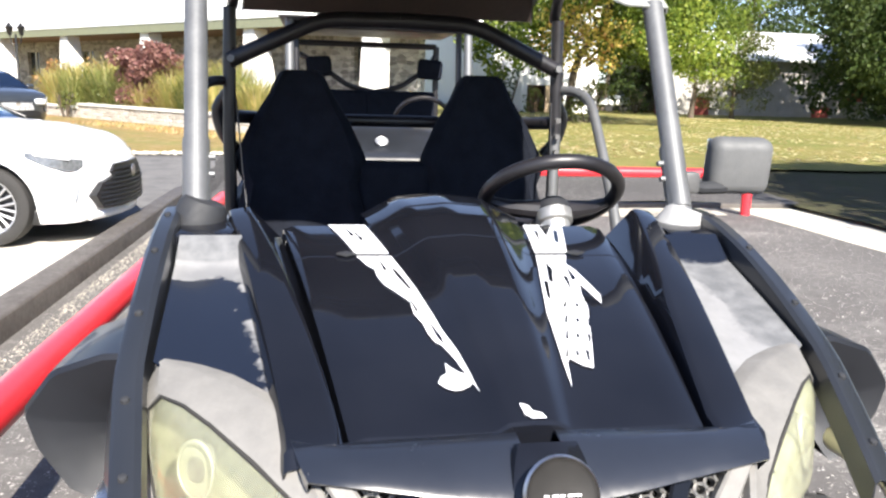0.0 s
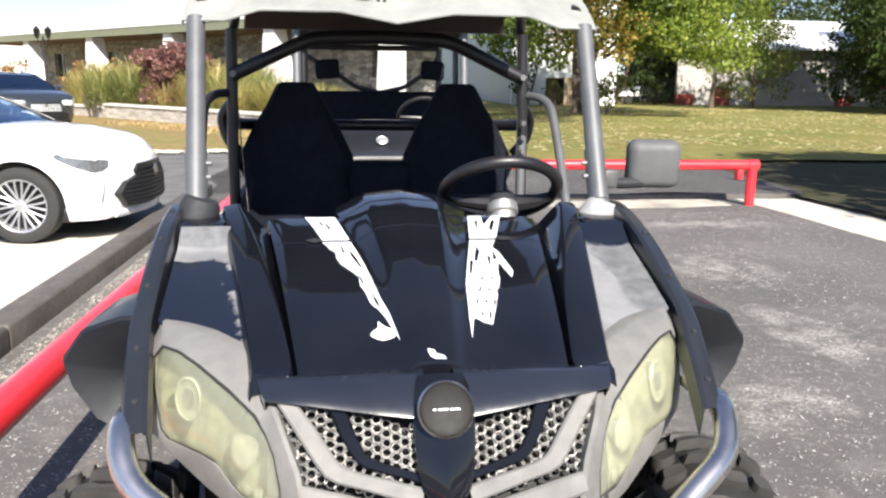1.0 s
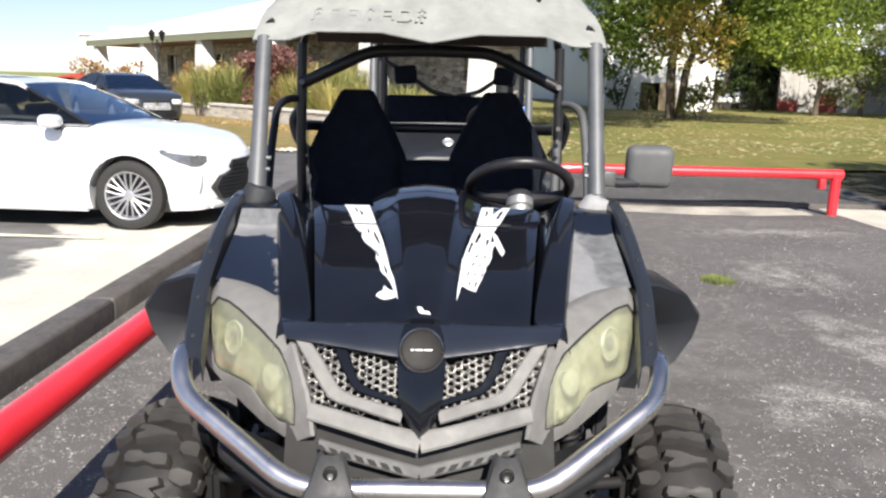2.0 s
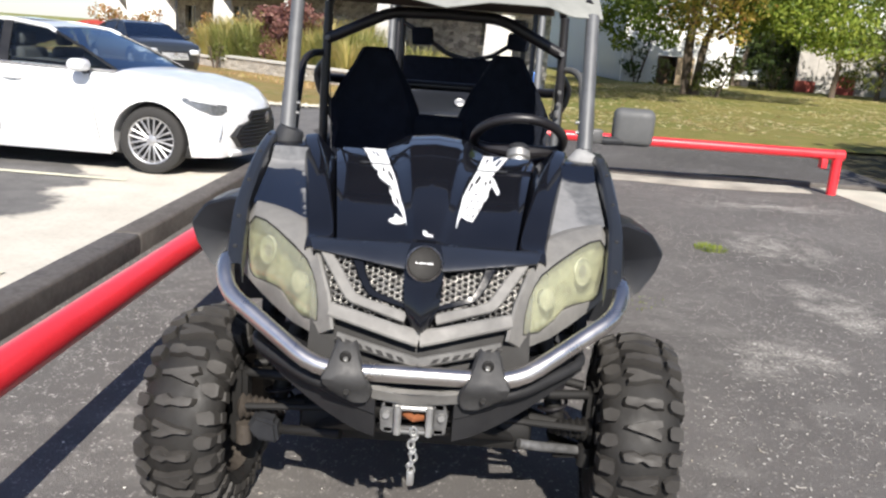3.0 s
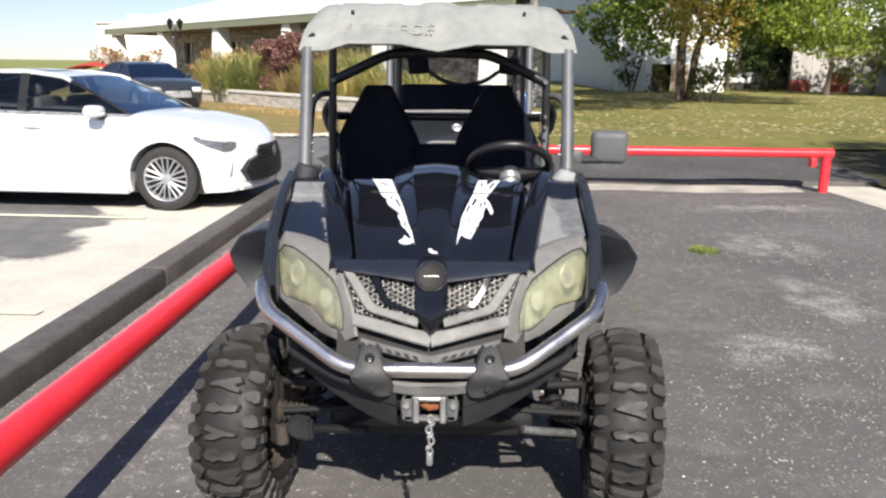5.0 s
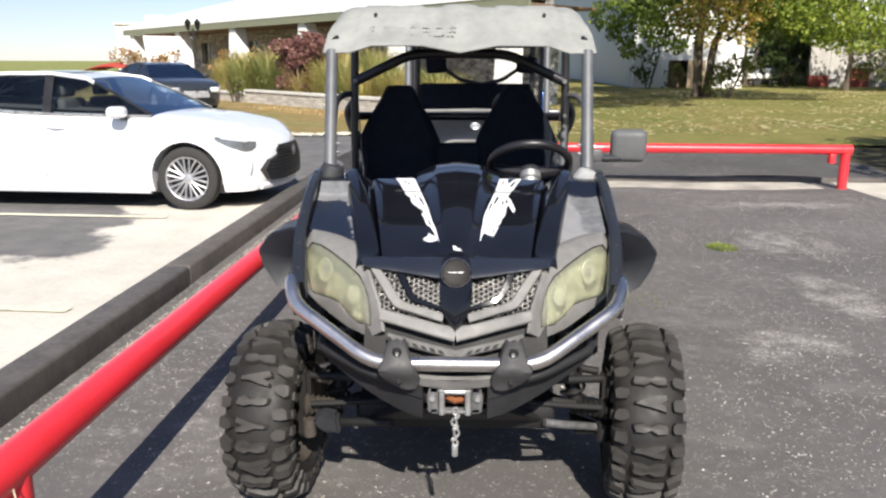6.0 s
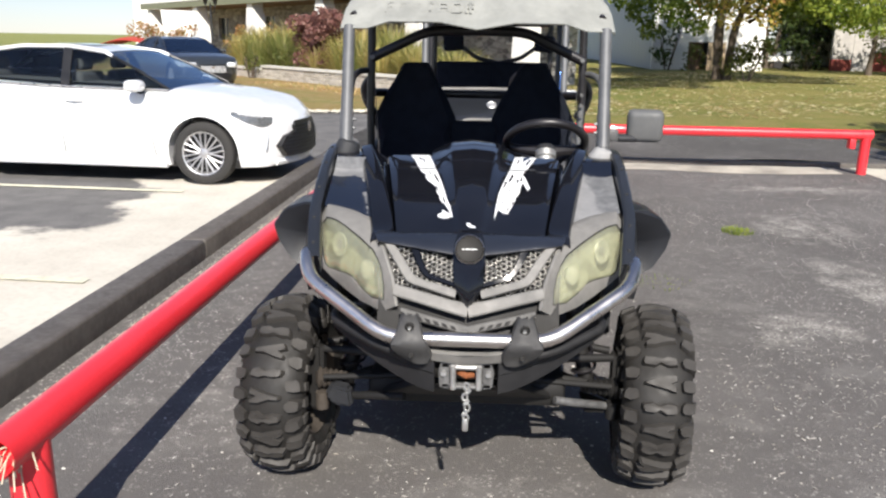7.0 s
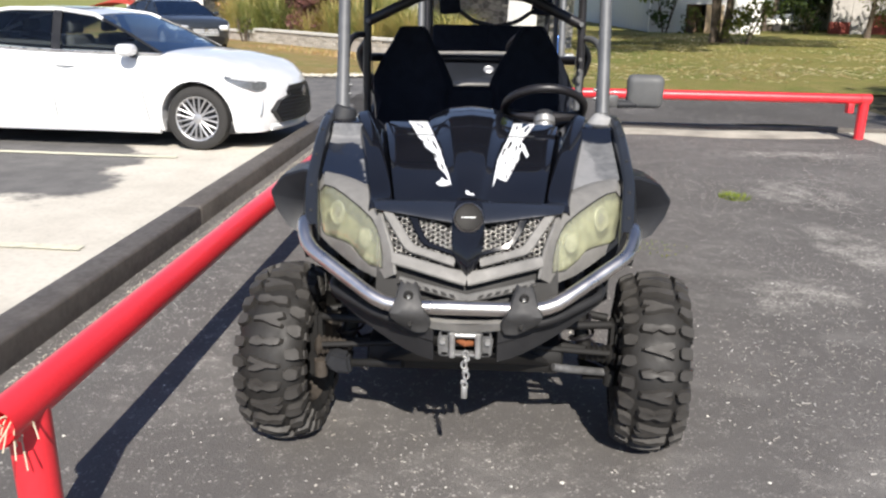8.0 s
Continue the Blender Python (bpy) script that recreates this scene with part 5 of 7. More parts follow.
for y, z, w, sag, up in ((0.568, 1.544, 0.528, 1, 0), (0.610, 1.578, 0.526, 0.7, 0), (0.662, 1.625, 0.524, 0.25, 0.3), (0.718, 1.672, 0.516, 0.1, 0.7), (0.758, 1.700, 0.508, 0, 1), (0.80, 1.722, 0.500, 0, 1), (0.86, 1.735, 0.496, 0, 1), (0.98, 1.742, 0.494, 0, 1),
                      (1.2, 1.744, 0.494, 0, 1), (1.45, 1.732, 0.494, 0, 1), (1.58, 1.690, 0.48, 0, 0.5), (1.63, 1.60, 0.49, 0, 0)):
    row = []
    for k in range(97):
        a = k / 48 - 1
        edge = max(0, abs(a) - 0.86) / 0.14
        wave = -0.030 + 0.026 * max(0, 1 - abs(a) / 0.27) + 0.027 * min(1, max(0, (abs(a) - 0.64) / 0.16))
        # raised fields, with grooves that run inwards to the middle
        g = abs(a) - (0.10 + 0.55 * max(0, min(1, (y - 0.60) / 0.35)))
        groove = -0.010 * math.exp(-(g / 0.035) ** 2) if up > 0.3 and y < 1.3 else 0.0
        field = 0.007 * (1 if 0.30 < abs(a) < 0.78 else 0) * up + 0.012 * max(0, 1 - (abs(a) / 0.16) ** 4) * up
        zz = z - wave * sag + field + groove - 0.032 * edge ** 2 * up
        row.append(Vector((w * a, y + 0.035 * abs(a) ** 4 * (1 if y < 0.85 else 0) - 0.012 * math.exp(-(a / 0.30) ** 2) * (1 if y < 0.6 else 0), zz)))
    row = [row[0] + Vector((-0.002, 0.01, -0.012))] + row + [row[-1] + Vector((0.002, 0.01, -0.012))]
    rows.append(row)
roof = part("roof", sheet(bmesh.new(), rows, 0.004), ROOF_PLASTIC, utv, "chalky weathered grey moulded roof", 40)
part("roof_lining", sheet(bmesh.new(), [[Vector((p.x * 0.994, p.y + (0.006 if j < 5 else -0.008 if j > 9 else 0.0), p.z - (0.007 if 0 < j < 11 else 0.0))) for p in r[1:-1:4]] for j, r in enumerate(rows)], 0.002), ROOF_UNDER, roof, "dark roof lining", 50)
# moulded, worn-flat lettering on the roof's front: plain raised bars
for k in range(7):
    x = -0.36 + 0.052 * k
    yb = 0.6255 + 0.03 * (x / 0.5) ** 4
    bm = bmesh.new()
    for u0, u1, v0, v1 in ((0, 0.2, 0, 1), (0.8, 1, 0.1, 0.9) if k % 3 else (0.4, 0.6, 0, 1), (0.2, 0.8, 0.82, 1), (0.2, 0.8, 0, 0.18) if k % 2 else (0.2, 0.8, 0.42, 0.58)):
        slab(bm, [(x + 0.042 * u, yb + 0.052 * v, 1.610 + 0.040 * v) for u, v in ((u0, v0), (u1, v0), (u1, v1), (u0, v1))], (0, 0.012, 0))
    part("moulded_mark", bm, ROOF_PLASTIC, roof)
for s in (-1, 1):
    part("roof_screw", tubed([(s * 0.335, 0.745, 1.683), (s * 0.335, 0.728, 1.699)], 0.007, 8), CAGE_BLACK, roof)

# mirror
MIRROR_GREY = worn_plastic("weathered mirror shell", (0.085, 0.088, 0.090), (0.15, 0.15, 0.148), 0.7)
mir = part("side_mirror", boxed((-0.066, -0.035, -0.060), (0.066, 0.028, 0.060), 0.024, 4), MIRROR_GREY, utv, "grey weathered side mirror", at=pose(0.632, 0.43, 1.212, 8, 0, -8))
part("mirror_glass", boxed((-0.06, 0.026, -0.05), (0.06, 0.030, 0.05), 0.002), MIRROR_GLASS, mir)
part("mirror_arm", tubed([(0.49, 0.40, 1.175), (0.54, 0.405, 1.165), (0.60, 0.42, 1.165)], 0.014, 10), BLACK_PLASTIC, utv)
part("mirror_clamp", boxed((0.485, 0.385, 1.155), (0.53, 0.42, 1.20), 0.006), SCUFFED_STEEL, utv, "dull steel mirror clamp")


# ---- parked cars ----
CAR_WHITE = paint_material("white car paint", (0.70, 0.71, 0.72), 0.8, 0.3, 0.0, 0.0)
CAR_DARK = paint_material("dark blue-black car paint", (0.022, 0.026, 0.030), 1.0, 0.3, 0.0, 0.0)


def thin_glass(name, tint, ior=1.6, sheen=(1.0, 1.0, 1.0)):
    """A tinted pane: what lies behind shows through, with a clear reflection."""
    n = Nodes(name)
    tr = n.t.nodes.new("ShaderNodeBsdfTransparent")
    tr.inputs[0].default_value = (*tint, 1)
    gl = n.t.nodes.new("ShaderNodeBsdfGlossy")
    gl.inputs["Roughness"].default_value = 0.02
    gl.inputs[0].default_value = (*sheen, 1)
    fr = n.t.nodes.new("ShaderNodeFresnel")
    fr.inputs[0].default_value = ior
    ms = n.t.nodes.new("ShaderNodeMixShader")
    n.link(fr.outputs[0], ms.inputs[0]).link(tr.outputs[0], ms.inputs[1]).link(gl.outputs[0], ms.inputs[2])
    n.link(ms.outputs[0], n.t.nodes["Material Output"].inputs[0])
    return n.mat


CAR_GLASS = thin_glass("tinted car glass", (0.80, 0.86, 0.86), 1.5)
# raised index and blue sheen paint a sky reflection onto the windscreen
SCREEN_GLASS = thin_glass("windscreen glass", (0.55, 0.62, 0.66), 3.2, (0.62, 0.80, 1.0))
ALLOY = plain("silver alloy", (0.50, 0.50, 0.51), 0.35, 0.7, vary=0.08)
PALE_METAL = plain("bright trim", (0.62, 0.63, 0.64), 0.3, 0.3, vary=0.1)
CAR_BLACK = plain("black trim", (0.012, 0.012, 0.013), 0.4)
CAR_SEAT = plain("dark cabin fabric", (0.06, 0.06, 0.062), 0.8)
LAMP_CLEAR = plain("clear lamp", (0.70, 0.72, 0.74), 0.15, 0.25, vary=0.2, scale=20)
LAMP_SMOKE = plain("smoked lamp", (0.17, 0.18, 0.19), 0.18, 0.3, vary=0.5, scale=24)
TYRE_ROAD = plain("road tyre", (0.028, 0.027, 0.026), 0.85)


def lerp_curve(pts, x):
    for (a, u), (b, v) in zip(pts, pts[1:]):
        if a <= x <= b:
            t = (x - a) / (b - a)
            return u + (v - u) * t
    return pts[0][1] if x < pts[0][0] else pts[-1][1]


def car_half(x, z):
    """Half the body's width at a place along it and a height."""
    w = 0.925
    if x > 0.25:
        w *= 1 - 0.34 * ((x - 0.25) / 0.75) ** 2.2
    if x < -3.2:
        w *= 1 - 0.22 * ((-3.2 - x) / 0.79) ** 2
    k = (z - 0.62) / 0.42
    w *= 1 - 0.055 * k * k - (0.03 if z < 0.3 else 0)
    if 0.70 < z < 0.86:
        w -= 0.012 * math.sin((z - 0.70) / 0.16 * math.pi)
    return w


HOOD_LINE = [(-3.99, 0.95), (-3.9, 1.05), (-3.6, 1.10), (-3.0, 1.09), (-1.8, 1.01), (-0.6, 0.985), (-0.35, 0.985), (0.1, 0.945), (0.5, 0.865), (0.75, 0.775), (0.9, 0.69), (0.99, 0.58)]


def sedan(label, paint, at, chrome_grille=False, group=""):
    slat_mat, lamp_mat = (PALE_METAL, LAMP_CLEAR) if chrome_grille else (CAR_BLACK, LAMP_SMOKE)
    car = thing("car", label, "car", at, group)
    # side outline with the wheel arches cut out
    out = [(-3.93, 0.24), (-3.99, 0.55)] + HOOD_LINE[:-1] + [(0.965, 0.62), (0.995, 0.45), (0.95, 0.26), (0.80, 0.19)]
    for cx in (0.0, -2.87):
        out += [(cx + 0.388, 0.19)] + [(cx + 0.388 * math.cos(radians(a)), 0.34 + 0.388 * math.sin(radians(a))) for a in range(0, 181, 12)] + [(cx - 0.388, 0.19)]
    bm = bmesh.new()
    slab(bm, [(x, -1, z) for x, z in out], (0, 2, 0))
    for k in range(28):
        bmesh.ops.bisect_plane(bm, geom=bm.verts[:] + bm.edges[:] + bm.faces[:], plane_co=(-3.9 + k * 0.18, 0, 0), plane_no=(1, 0, 0))
    for z in (0.3, 0.42, 0.55, 0.66, 0.74, 0.80, 0.88, 0.94, 1.0):
        bmesh.ops.bisect_plane(bm, geom=bm.verts[:] + bm.edges[:] + bm.faces[:], plane_co=(0, 0, z), plane_no=(0, 0, 1))
    for y in (-0.94, -0.8, -0.5, 0.0, 0.5, 0.8, 0.94):
        bmesh.ops.bisect_plane(bm, geom=bm.verts[:] + bm.edges[:] + bm.faces[:], plane_co=(0, y, 0), plane_no=(0, 1, 0))
    for v in bm.verts:
        x, y, z = v.co
        top = lerp_curve(HOOD_LINE, x)
        a = abs(y)
        v.co.y = y * car_half(x, z)
        if z > top - 0.02:
            v.co.z = z + 0.035 * (1 - a ** 3) - (0.035 if a > 0.97 else 0.008 if a > 0.9 else 0)
        if x > 0.6:
            v.co.x = x - 0.16 * a ** 3 * (x - 0.6) / 0.4
    part("body", bm, paint, car, smooth=32)

    belt = [(-0.35, 0.99), (-1.3, 1.0), (-2.2, 1.03), (-2.9, 1.08), (-3.3, 1.10)]
    rail_ = [(-0.35, 1.0), (-0.75, 1.20), (-1.15, 1.375), (-1.55, 1.425), (-2.1, 1.425), (-2.55, 1.36), (-3.0, 1.21), (-3.3, 1.115)]

    def gh(x, z):
        return 0.865 - 0.62 * max(0, z - 0.99) ** 1.15

    xs_ = [-0.36 - 0.098 * k for k in range(31)]
    for s in (-1, 1):
        rows = []
        for j in range(5):
            row = []
            for x in xs_:
                lo, hi = lerp_curve(belt[::-1], x), lerp_curve(rail_[::-1], x)
                z = lo + (hi - lo) * j / 4
                row.append(Vector((x, s * (gh(x, z) - 0.012), z)))
            rows.append(row)
        part("side_glass", sheet(bmesh.new(), rows), CAR_GLASS, car, "dark side windows", 60)
        # roof rail, pillars, window trim
        edge = [Vector((x, s * (gh(x, lerp_curve(rail_[::-1], x)) - 0.004), lerp_curve(rail_[::-1], x))) for x in xs_]
        part("front_pillar", tube(bmesh.new(), edge[:8], 0.015, 8), CAR_BLACK, car)
        part("roof_rail", tube(bmesh.new(), edge[7:], 0.021, 8), paint, car)
        part("window_trim", tube(bmesh.new(), [Vector((x, s * (gh(x, 1.0) + 0.002), lerp_curve(belt[::-1], x) + 0.004)) for x in xs_[:-1]], 0.009, 6), CHROME, car)
        for x0, w in ((-1.52, 0.05), (-2.52, 0.045)):
            rows = []
            for j in range(5):
                lo, hi = lerp_curve(belt[::-1], x0), lerp_curve(rail_[::-1], x0)
                z = lo + (hi - lo) * j / 4
                rows.append([Vector((x0 + q * w - 0.05 * (j / 4), s * (gh(x0, z) + 0.003), z)) for q in (-1, 1)])
            part("pillar", sheet(bmesh.new(), rows, 0.01), CAR_BLACK, car)
        rows = []
        for x in [-2.82 - 0.05 * k for k in range(12)]:
            lo, hi = lerp_curve(belt[::-1], x), lerp_curve(rail_[::-1], x)
            rows.append([Vector((x, s * (gh(x, lo + (hi - lo) * q) + 0.004), lo + (hi - lo) * q)) for q in (0, 0.5, 1)])
        part("rear_pillar", sheet(bmesh.new(), rows, 0.01), paint, car)
        # door seams and handles
        for x0 in (-0.62, -1.56, -2.58):
            part("door_seam", tube(bmesh.new(), [Vector((x0 + (0.10 if x0 == -0.62 else 0.0) * (1 - q), s * (car_half(x0, 0.24 + 0.74 * q) + 0.0005), 0.24 + 0.74 * q)) for q in [k / 10 for k in range(11)]], 0.004, 5), CAR_BLACK, car)
        for x0 in (-1.40, -2.42):
            part("door_handle", tubed([(x0 - 0.10, s * (car_half(x0, 0.86) + 0.004), 0.868), (x0, s * (car_half(x0, 0.86) + 0.026), 0.868), (x0 + 0.10, s * (car_half(x0, 0.86) + 0.004), 0.866)], 0.014, 8), paint, car)
        part("sill", tubed([(-2.45, s * 0.875, 0.20), (-0.42, s * 0.875, 0.20)], 0.035, 8), paint, car)
        # headlamp and its dark housing
        rows = []
        for j in range(3):
            row = []
            for k in range(9):
                x = (0.30 if chrome_grille else 0.32) + (0.066 if chrome_grille else 0.070) * k
                a = x + 0.0
                z = 0.775 - 0.070 * k / 8 + (-0.022 - 0.085 * (k / 8) ** 0.8 * (1 - 0.75 * (k / 8) ** 5)) * (1.7 if chrome_grille else 1.4) * j / 2 + 0.016
                xx = x - 0.16 * max(0, (x - 0.6) / 0.4)
                row.append(Vector((xx + 0.012, s * (car_half(x, z) + 0.020 - 0.035 * (k / 8) ** 3), z)))
            rows.append(row)
        if chrome_grille:
            part("headlight", boxed((-0.13, -0.13, -0.075), (0.10, 0.13, 0.075), 0.05, 3), LAMP_CLEAR, car, "large clear headlight", at=pose(0.78, s * 0.60, 0.66, 0, 0, -s * 28))
        h = part("headlight", sheet(bmesh.new(), rows, 0.008), lamp_mat, car, "slim headlight")
        part("lamp_glass", tube(bmesh.new(), [p + Vector((0.006, s * 0.010, -0.012)) for p in rows[0][1:7]], 0.008, 6), LAMP_CLEAR, h, "pale light strip")
        part("corner_slit", tube(bmesh.new(), [Vector((0.72 + 0.05 * q - 0.03 * q * q, s * (car_half(0.72 + 0.10 * q, 0.40 + 0.16 * q) - 0.012), 0.38 + 0.19 * q)) for q in (0, 0.25, 0.5, 0.75, 1)], [0.010, 0.012, 0.012, 0.01, 0.004], 6), GREY_METAL, car)
        # mirror
        part("door_mirror", boxed((-0.095, -0.11, -0.062), (0.080, 0.11, 0.062), 0.060, 6), paint, car, at=pose(-0.66, s * 0.995, 1.035, 0, 0, 0))
        part("mirror_foot", tubed([(-0.66, s * 0.86, 0.965), (-0.67, s * 0.96, 1.0)], 0.03, 8), CAR_BLACK, car)
    glass = lambda pts: [[Vector((x, gh(x, z) * q * 0.985, z + 0.02 * (1 - q * q))) for q in (-1, -0.6, -0.2, 0.2, 0.6, 1)] for x, z in pts]
    part("windscreen", sheet(bmesh.new(), glass([(-0.36, 0.992), (-0.75, 1.20), (-1.15, 1.375)])), SCREEN_GLASS, car, "tinted windscreen", 60)
    part("rear_window", sheet(bmesh.new(), glass([(-2.55, 1.36), (-3.0, 1.21), (-3.3, 1.11)])), CAR_GLASS, car, "", 60)
    part("roof", sheet(bmesh.new(), glass([(-1.13, 1.372), (-1.35, 1.408), (-1.55, 1.428), (-1.85, 1.43), (-2.1, 1.428), (-2.4, 1.39), (-2.57, 1.36)]), 0.015), paint, car, "", 60)
    part("sunroof", sheet(bmesh.new(), [[p + Vector((0, 0, 0.008)) for p in r[1:5]] for r in glass([(-1.42, 1.418), (-1.7, 1.432), (-1.95, 1.431)])]), CAR_GLASS, car)
    # grille with slats
    bm = bmesh.new()
    slab(bm, [(0.945, -0.33, 0.660), (0.945, 0.33, 0.660), (0.965, 0.40, 0.600), (0.975, 0.38, 0.560), (0.985, 0.57, 0.515), (0.985, 0.66, 0.41), (0.985, 0.57, 0.29), (0.985, -0.57, 0.29), (0.985, -0.66, 0.41), (0.985, -0.57, 0.515), (0.975, -0.38, 0.560), (0.965, -0.40, 0.600)] if not chrome_grille else [(0.95, -0.40, 0.67), (0.95, 0.40, 0.67), (0.985, 0.36, 0.45), (0.985, 0.60, 0.40), (0.985, 0.56, 0.29), (0.985, -0.56, 0.29), (0.985, -0.60, 0.40), (0.985, -0.36, 0.45)], (-0.12, 0, 0))
    for y in (-0.52, -0.35, -0.18, 0.0, 0.18, 0.35, 0.52):
        bmesh.ops.bisect_plane(bm, geom=bm.verts[:] + bm.edges[:] + bm.faces[:], plane_co=(0, y, 0), plane_no=(0, 1, 0))
    for v in bm.verts:
        v.co.x -= 0.13 * (abs(v.co.y) / 0.6) ** 2 - 0.055
    g = part("grille", bm, CAR_BLACK, car, "wide black slatted grille")
    for k in range(9):
        z = 0.31 + 0.038 * k
        w = lerp_curve([(0.29, 0.55), (0.41, 0.63), (0.51, 0.55), (0.56, 0.36), (0.60, 0.38), (0.66, 0.31)], z)
        if chrome_grille and not 0.45 < z < 0.66:
            continue
        w = min(w, 0.38) if chrome_grille else w
        part("slat", tube(bmesh.new(), [(1.045 - 0.13 * (w * q / 0.6) ** 2 - (0.0 if z < 0.5 else 0.26 * (z - 0.5)), w * q, z) for q in (-1, -0.75, -0.5, -0.25, 0, 0.25, 0.5, 0.75, 1)], 0.016 if chrome_grille else 0.011, 6), slat_mat, g)
    part("grille_badge", lathe(bmesh.new(), [(0.06, 0.0), (0.055, 0.01), (0.04, 0.006), (0.001, 0.006)], 24, Matrix.Translation((1.035, 0, 0.575))), CHROME, g)
    part("lip", tube(bmesh.new(), [(0.955 - 0.25 * (q * 0.62 / 0.75) ** 2, 0.62 * q, 0.235) for q in [k / 8 - 1 for k in range(17)]], 0.045, 8), paint, car)
    for x in (0.0, -2.87):
        for s in (-1, 1):
            m = pose(x, s * 0.80, 0.335, 17 * x, 0, 90 if s > 0 else -90)
            w = part("wheel", lathe(bmesh.new(), [(0.225, 0.09), (0.235, 0.105), (0.222, 0.10), (0.21, 0.05), (0.20, -0.08), (0.21, -0.1)], 44, cap=False), ALLOY, car, "silver multi-spoke alloy wheel", at=m)
            part("tyre", lathe(bmesh.new(), [(0.228, -0.10), (0.25, -0.112), (0.30, -0.112), (0.328, -0.095), (0.335, -0.06), (0.335, 0.06), (0.328, 0.095), (0.30, 0.112), (0.25, 0.112), (0.228, 0.10)], 48, closed=True), TYRE_ROAD, w)
            part("brake_disc", lathe(bmesh.new(), [(0.215, 0.045), (0.215, 0.0), (0.001, 0.0)], 28), CAR_BLACK, w)
            part("hub", lathe(bmesh.new(), [(0.06, 0.02), (0.055, 0.085), (0.035, 0.092), (0.001, 0.092)], 24), ALLOY, w)
            for k in range(10):
                for d in (-1, 1):
                    a0, a1 = math.tau * k / 10 + d * 0.06, math.tau * k / 10 + d * 0.17
                    part("spoke", tube(bmesh.new(), [(0.082, 0.05 * math.cos(a0), 0.05 * math.sin(a0)), (0.09, 0.13 * math.cos((a0 + a1) / 2), 0.13 * math.sin((a0 + a1) / 2)), (0.092, 0.222 * math.cos(a1), 0.222 * math.sin(a1))], [0.010, 0.009, 0.011], 6), ALLOY, w)
    for x, y in ((-1.25, -0.38), (-1.25, 0.38), (-2.25, -0.40), (-2.25, 0.40)):
        s_ = part("seat", boxed((x - 0.35, y - 0.24, 0.86), (x - 0.20, y + 0.24, 1.16), 0.05, 3), CAR_SEAT, car)
        part("headrest", boxed((x - 0.36, y - 0.13, 1.17), (x - 0.26, y + 0.13, 1.31), 0.04, 3), CAR_SEAT, s_)
    part("dashboard", boxed((-0.75, -0.74, 0.92), (-0.40, 0.74, 1.02), 0.03, 2), CAR_SEAT, car)
    part("cabin_floor", sheet(bmesh.new(), [[Vector((x, y, lerp_curve(HOOD_LINE, x) + 0.045)) for y in (-0.78, 0, 0.78)] for x in (-3.2, -2.0, -1.0, -0.42)]), CAR_SEAT, car)
    part("underbody", boxed((-3.7, -0.80, 0.17), (0.42, 0.80, 0.30), 0.02), CAR_BLACK, car)
    part("wheel_well", boxed((-0.40, -0.70, 0.2), (0.40, 0.70, 0.73)), CAR_BLACK, car)
    part("wheel_well", boxed((-3.27, -0.70, 0.2), (-2.47, 0.70, 0.73)), CAR_BLACK, car)
    # a short front overhang
    for ob in list(car.children) + [c for o in car.children for c in o.children]:
        if ob.type == "MESH" and not ob.name.startswith(("wheel", "tyre", "brake", "hub", "spoke", "door_mirror")):
            for v in ob.data.vertices:
                if v.co.x > 0.40:
                    v.co.x = 0.40 + (v.co.x - 0.40) * 0.81
    return car


sedan("glossy white four-door sedan parked beside the black kerb", CAR_WHITE, pose(-2.86, 6.60, 0.0, 0, 0, -3.5))
sedan("dark blue-black sedan with a chrome grille parked by the planter", CAR_DARK, pose(-8.20, 20.76, 0.22, 0, 0, -48), True)

# ---- the second utility vehicle, parked behind ----
u2 = thing("utility_vehicle", "black utility vehicle with steel roof posts parked behind the first one", "utility vehicle", pose(0.13, 0, 0))
HOOD_GREY = paint_material("dull black hood paint", (0.016, 0.018, 0.022), 0.4, 0.35)
rows = []
for t in [k / 8 for k in range(9)]:
    y, z = 3.14 + 0.66 * t, 0.985 + 0.165 * (1 - (1 - t) ** 1.8)
    rows.append([Vector((x * (0.50 + 0.05 * t), y + 0.06 * x * x * (1 - t), z - 0.05 * abs(x) ** 3 + 0.012 * (1 if abs(x) < 0.35 else 0))) for x in [k / 8 - 1 for k in range(17)]])
part("hood", sheet(bmesh.new(), rolled(rows, 0.06), 0.004), HOOD_GREY, u2, "dull black hood", 50)
part("front_panel", boxed((-0.52, 3.12, 0.50), (0.52, 3.4, 0.98), 0.04, 3), BLACK_PLASTIC, u2)
part("grille_slot", slabbed([(-0.20, 3.105, 0.975), (0.20, 3.105, 0.975), (0.24, 3.10, 0.925), (-0.24, 3.10, 0.925)], (0, 0.03, 0), 0.006), RUBBER_DARK, u2)
part("grille_bow", tubed([(-0.30, 3.11, 0.93), (-0.20, 3.10, 0.985), (0.20, 3.10, 0.985), (0.30, 3.11, 0.93)], 0.013, 10, 0.04), GREY_PLASTIC, u2)
part("front_plate", slabbed([(-0.25, 3.09, 0.915), (0.25, 3.09, 0.915), (0.22, 3.07, 0.86), (-0.22, 3.07, 0.86)], (0, 0.03, 0), 0.006), GREY_PLASTIC, u2, "pale grey plate")
m = Matrix.Translation((-0.02, 3.28, 1.078)) @ Vector((0, -0.6, 0.8)).to_track_quat("X", "Z").to_matrix().to_4x4()
part("badge", lathe(bmesh.new(), [(0.036, -0.006), (0.037, 0.003), (0.03, 0.007), (0.024, 0.004), (0.012, 0.007), (0.001, 0.007)], 28, m), GALV, u2, "round silver badge")
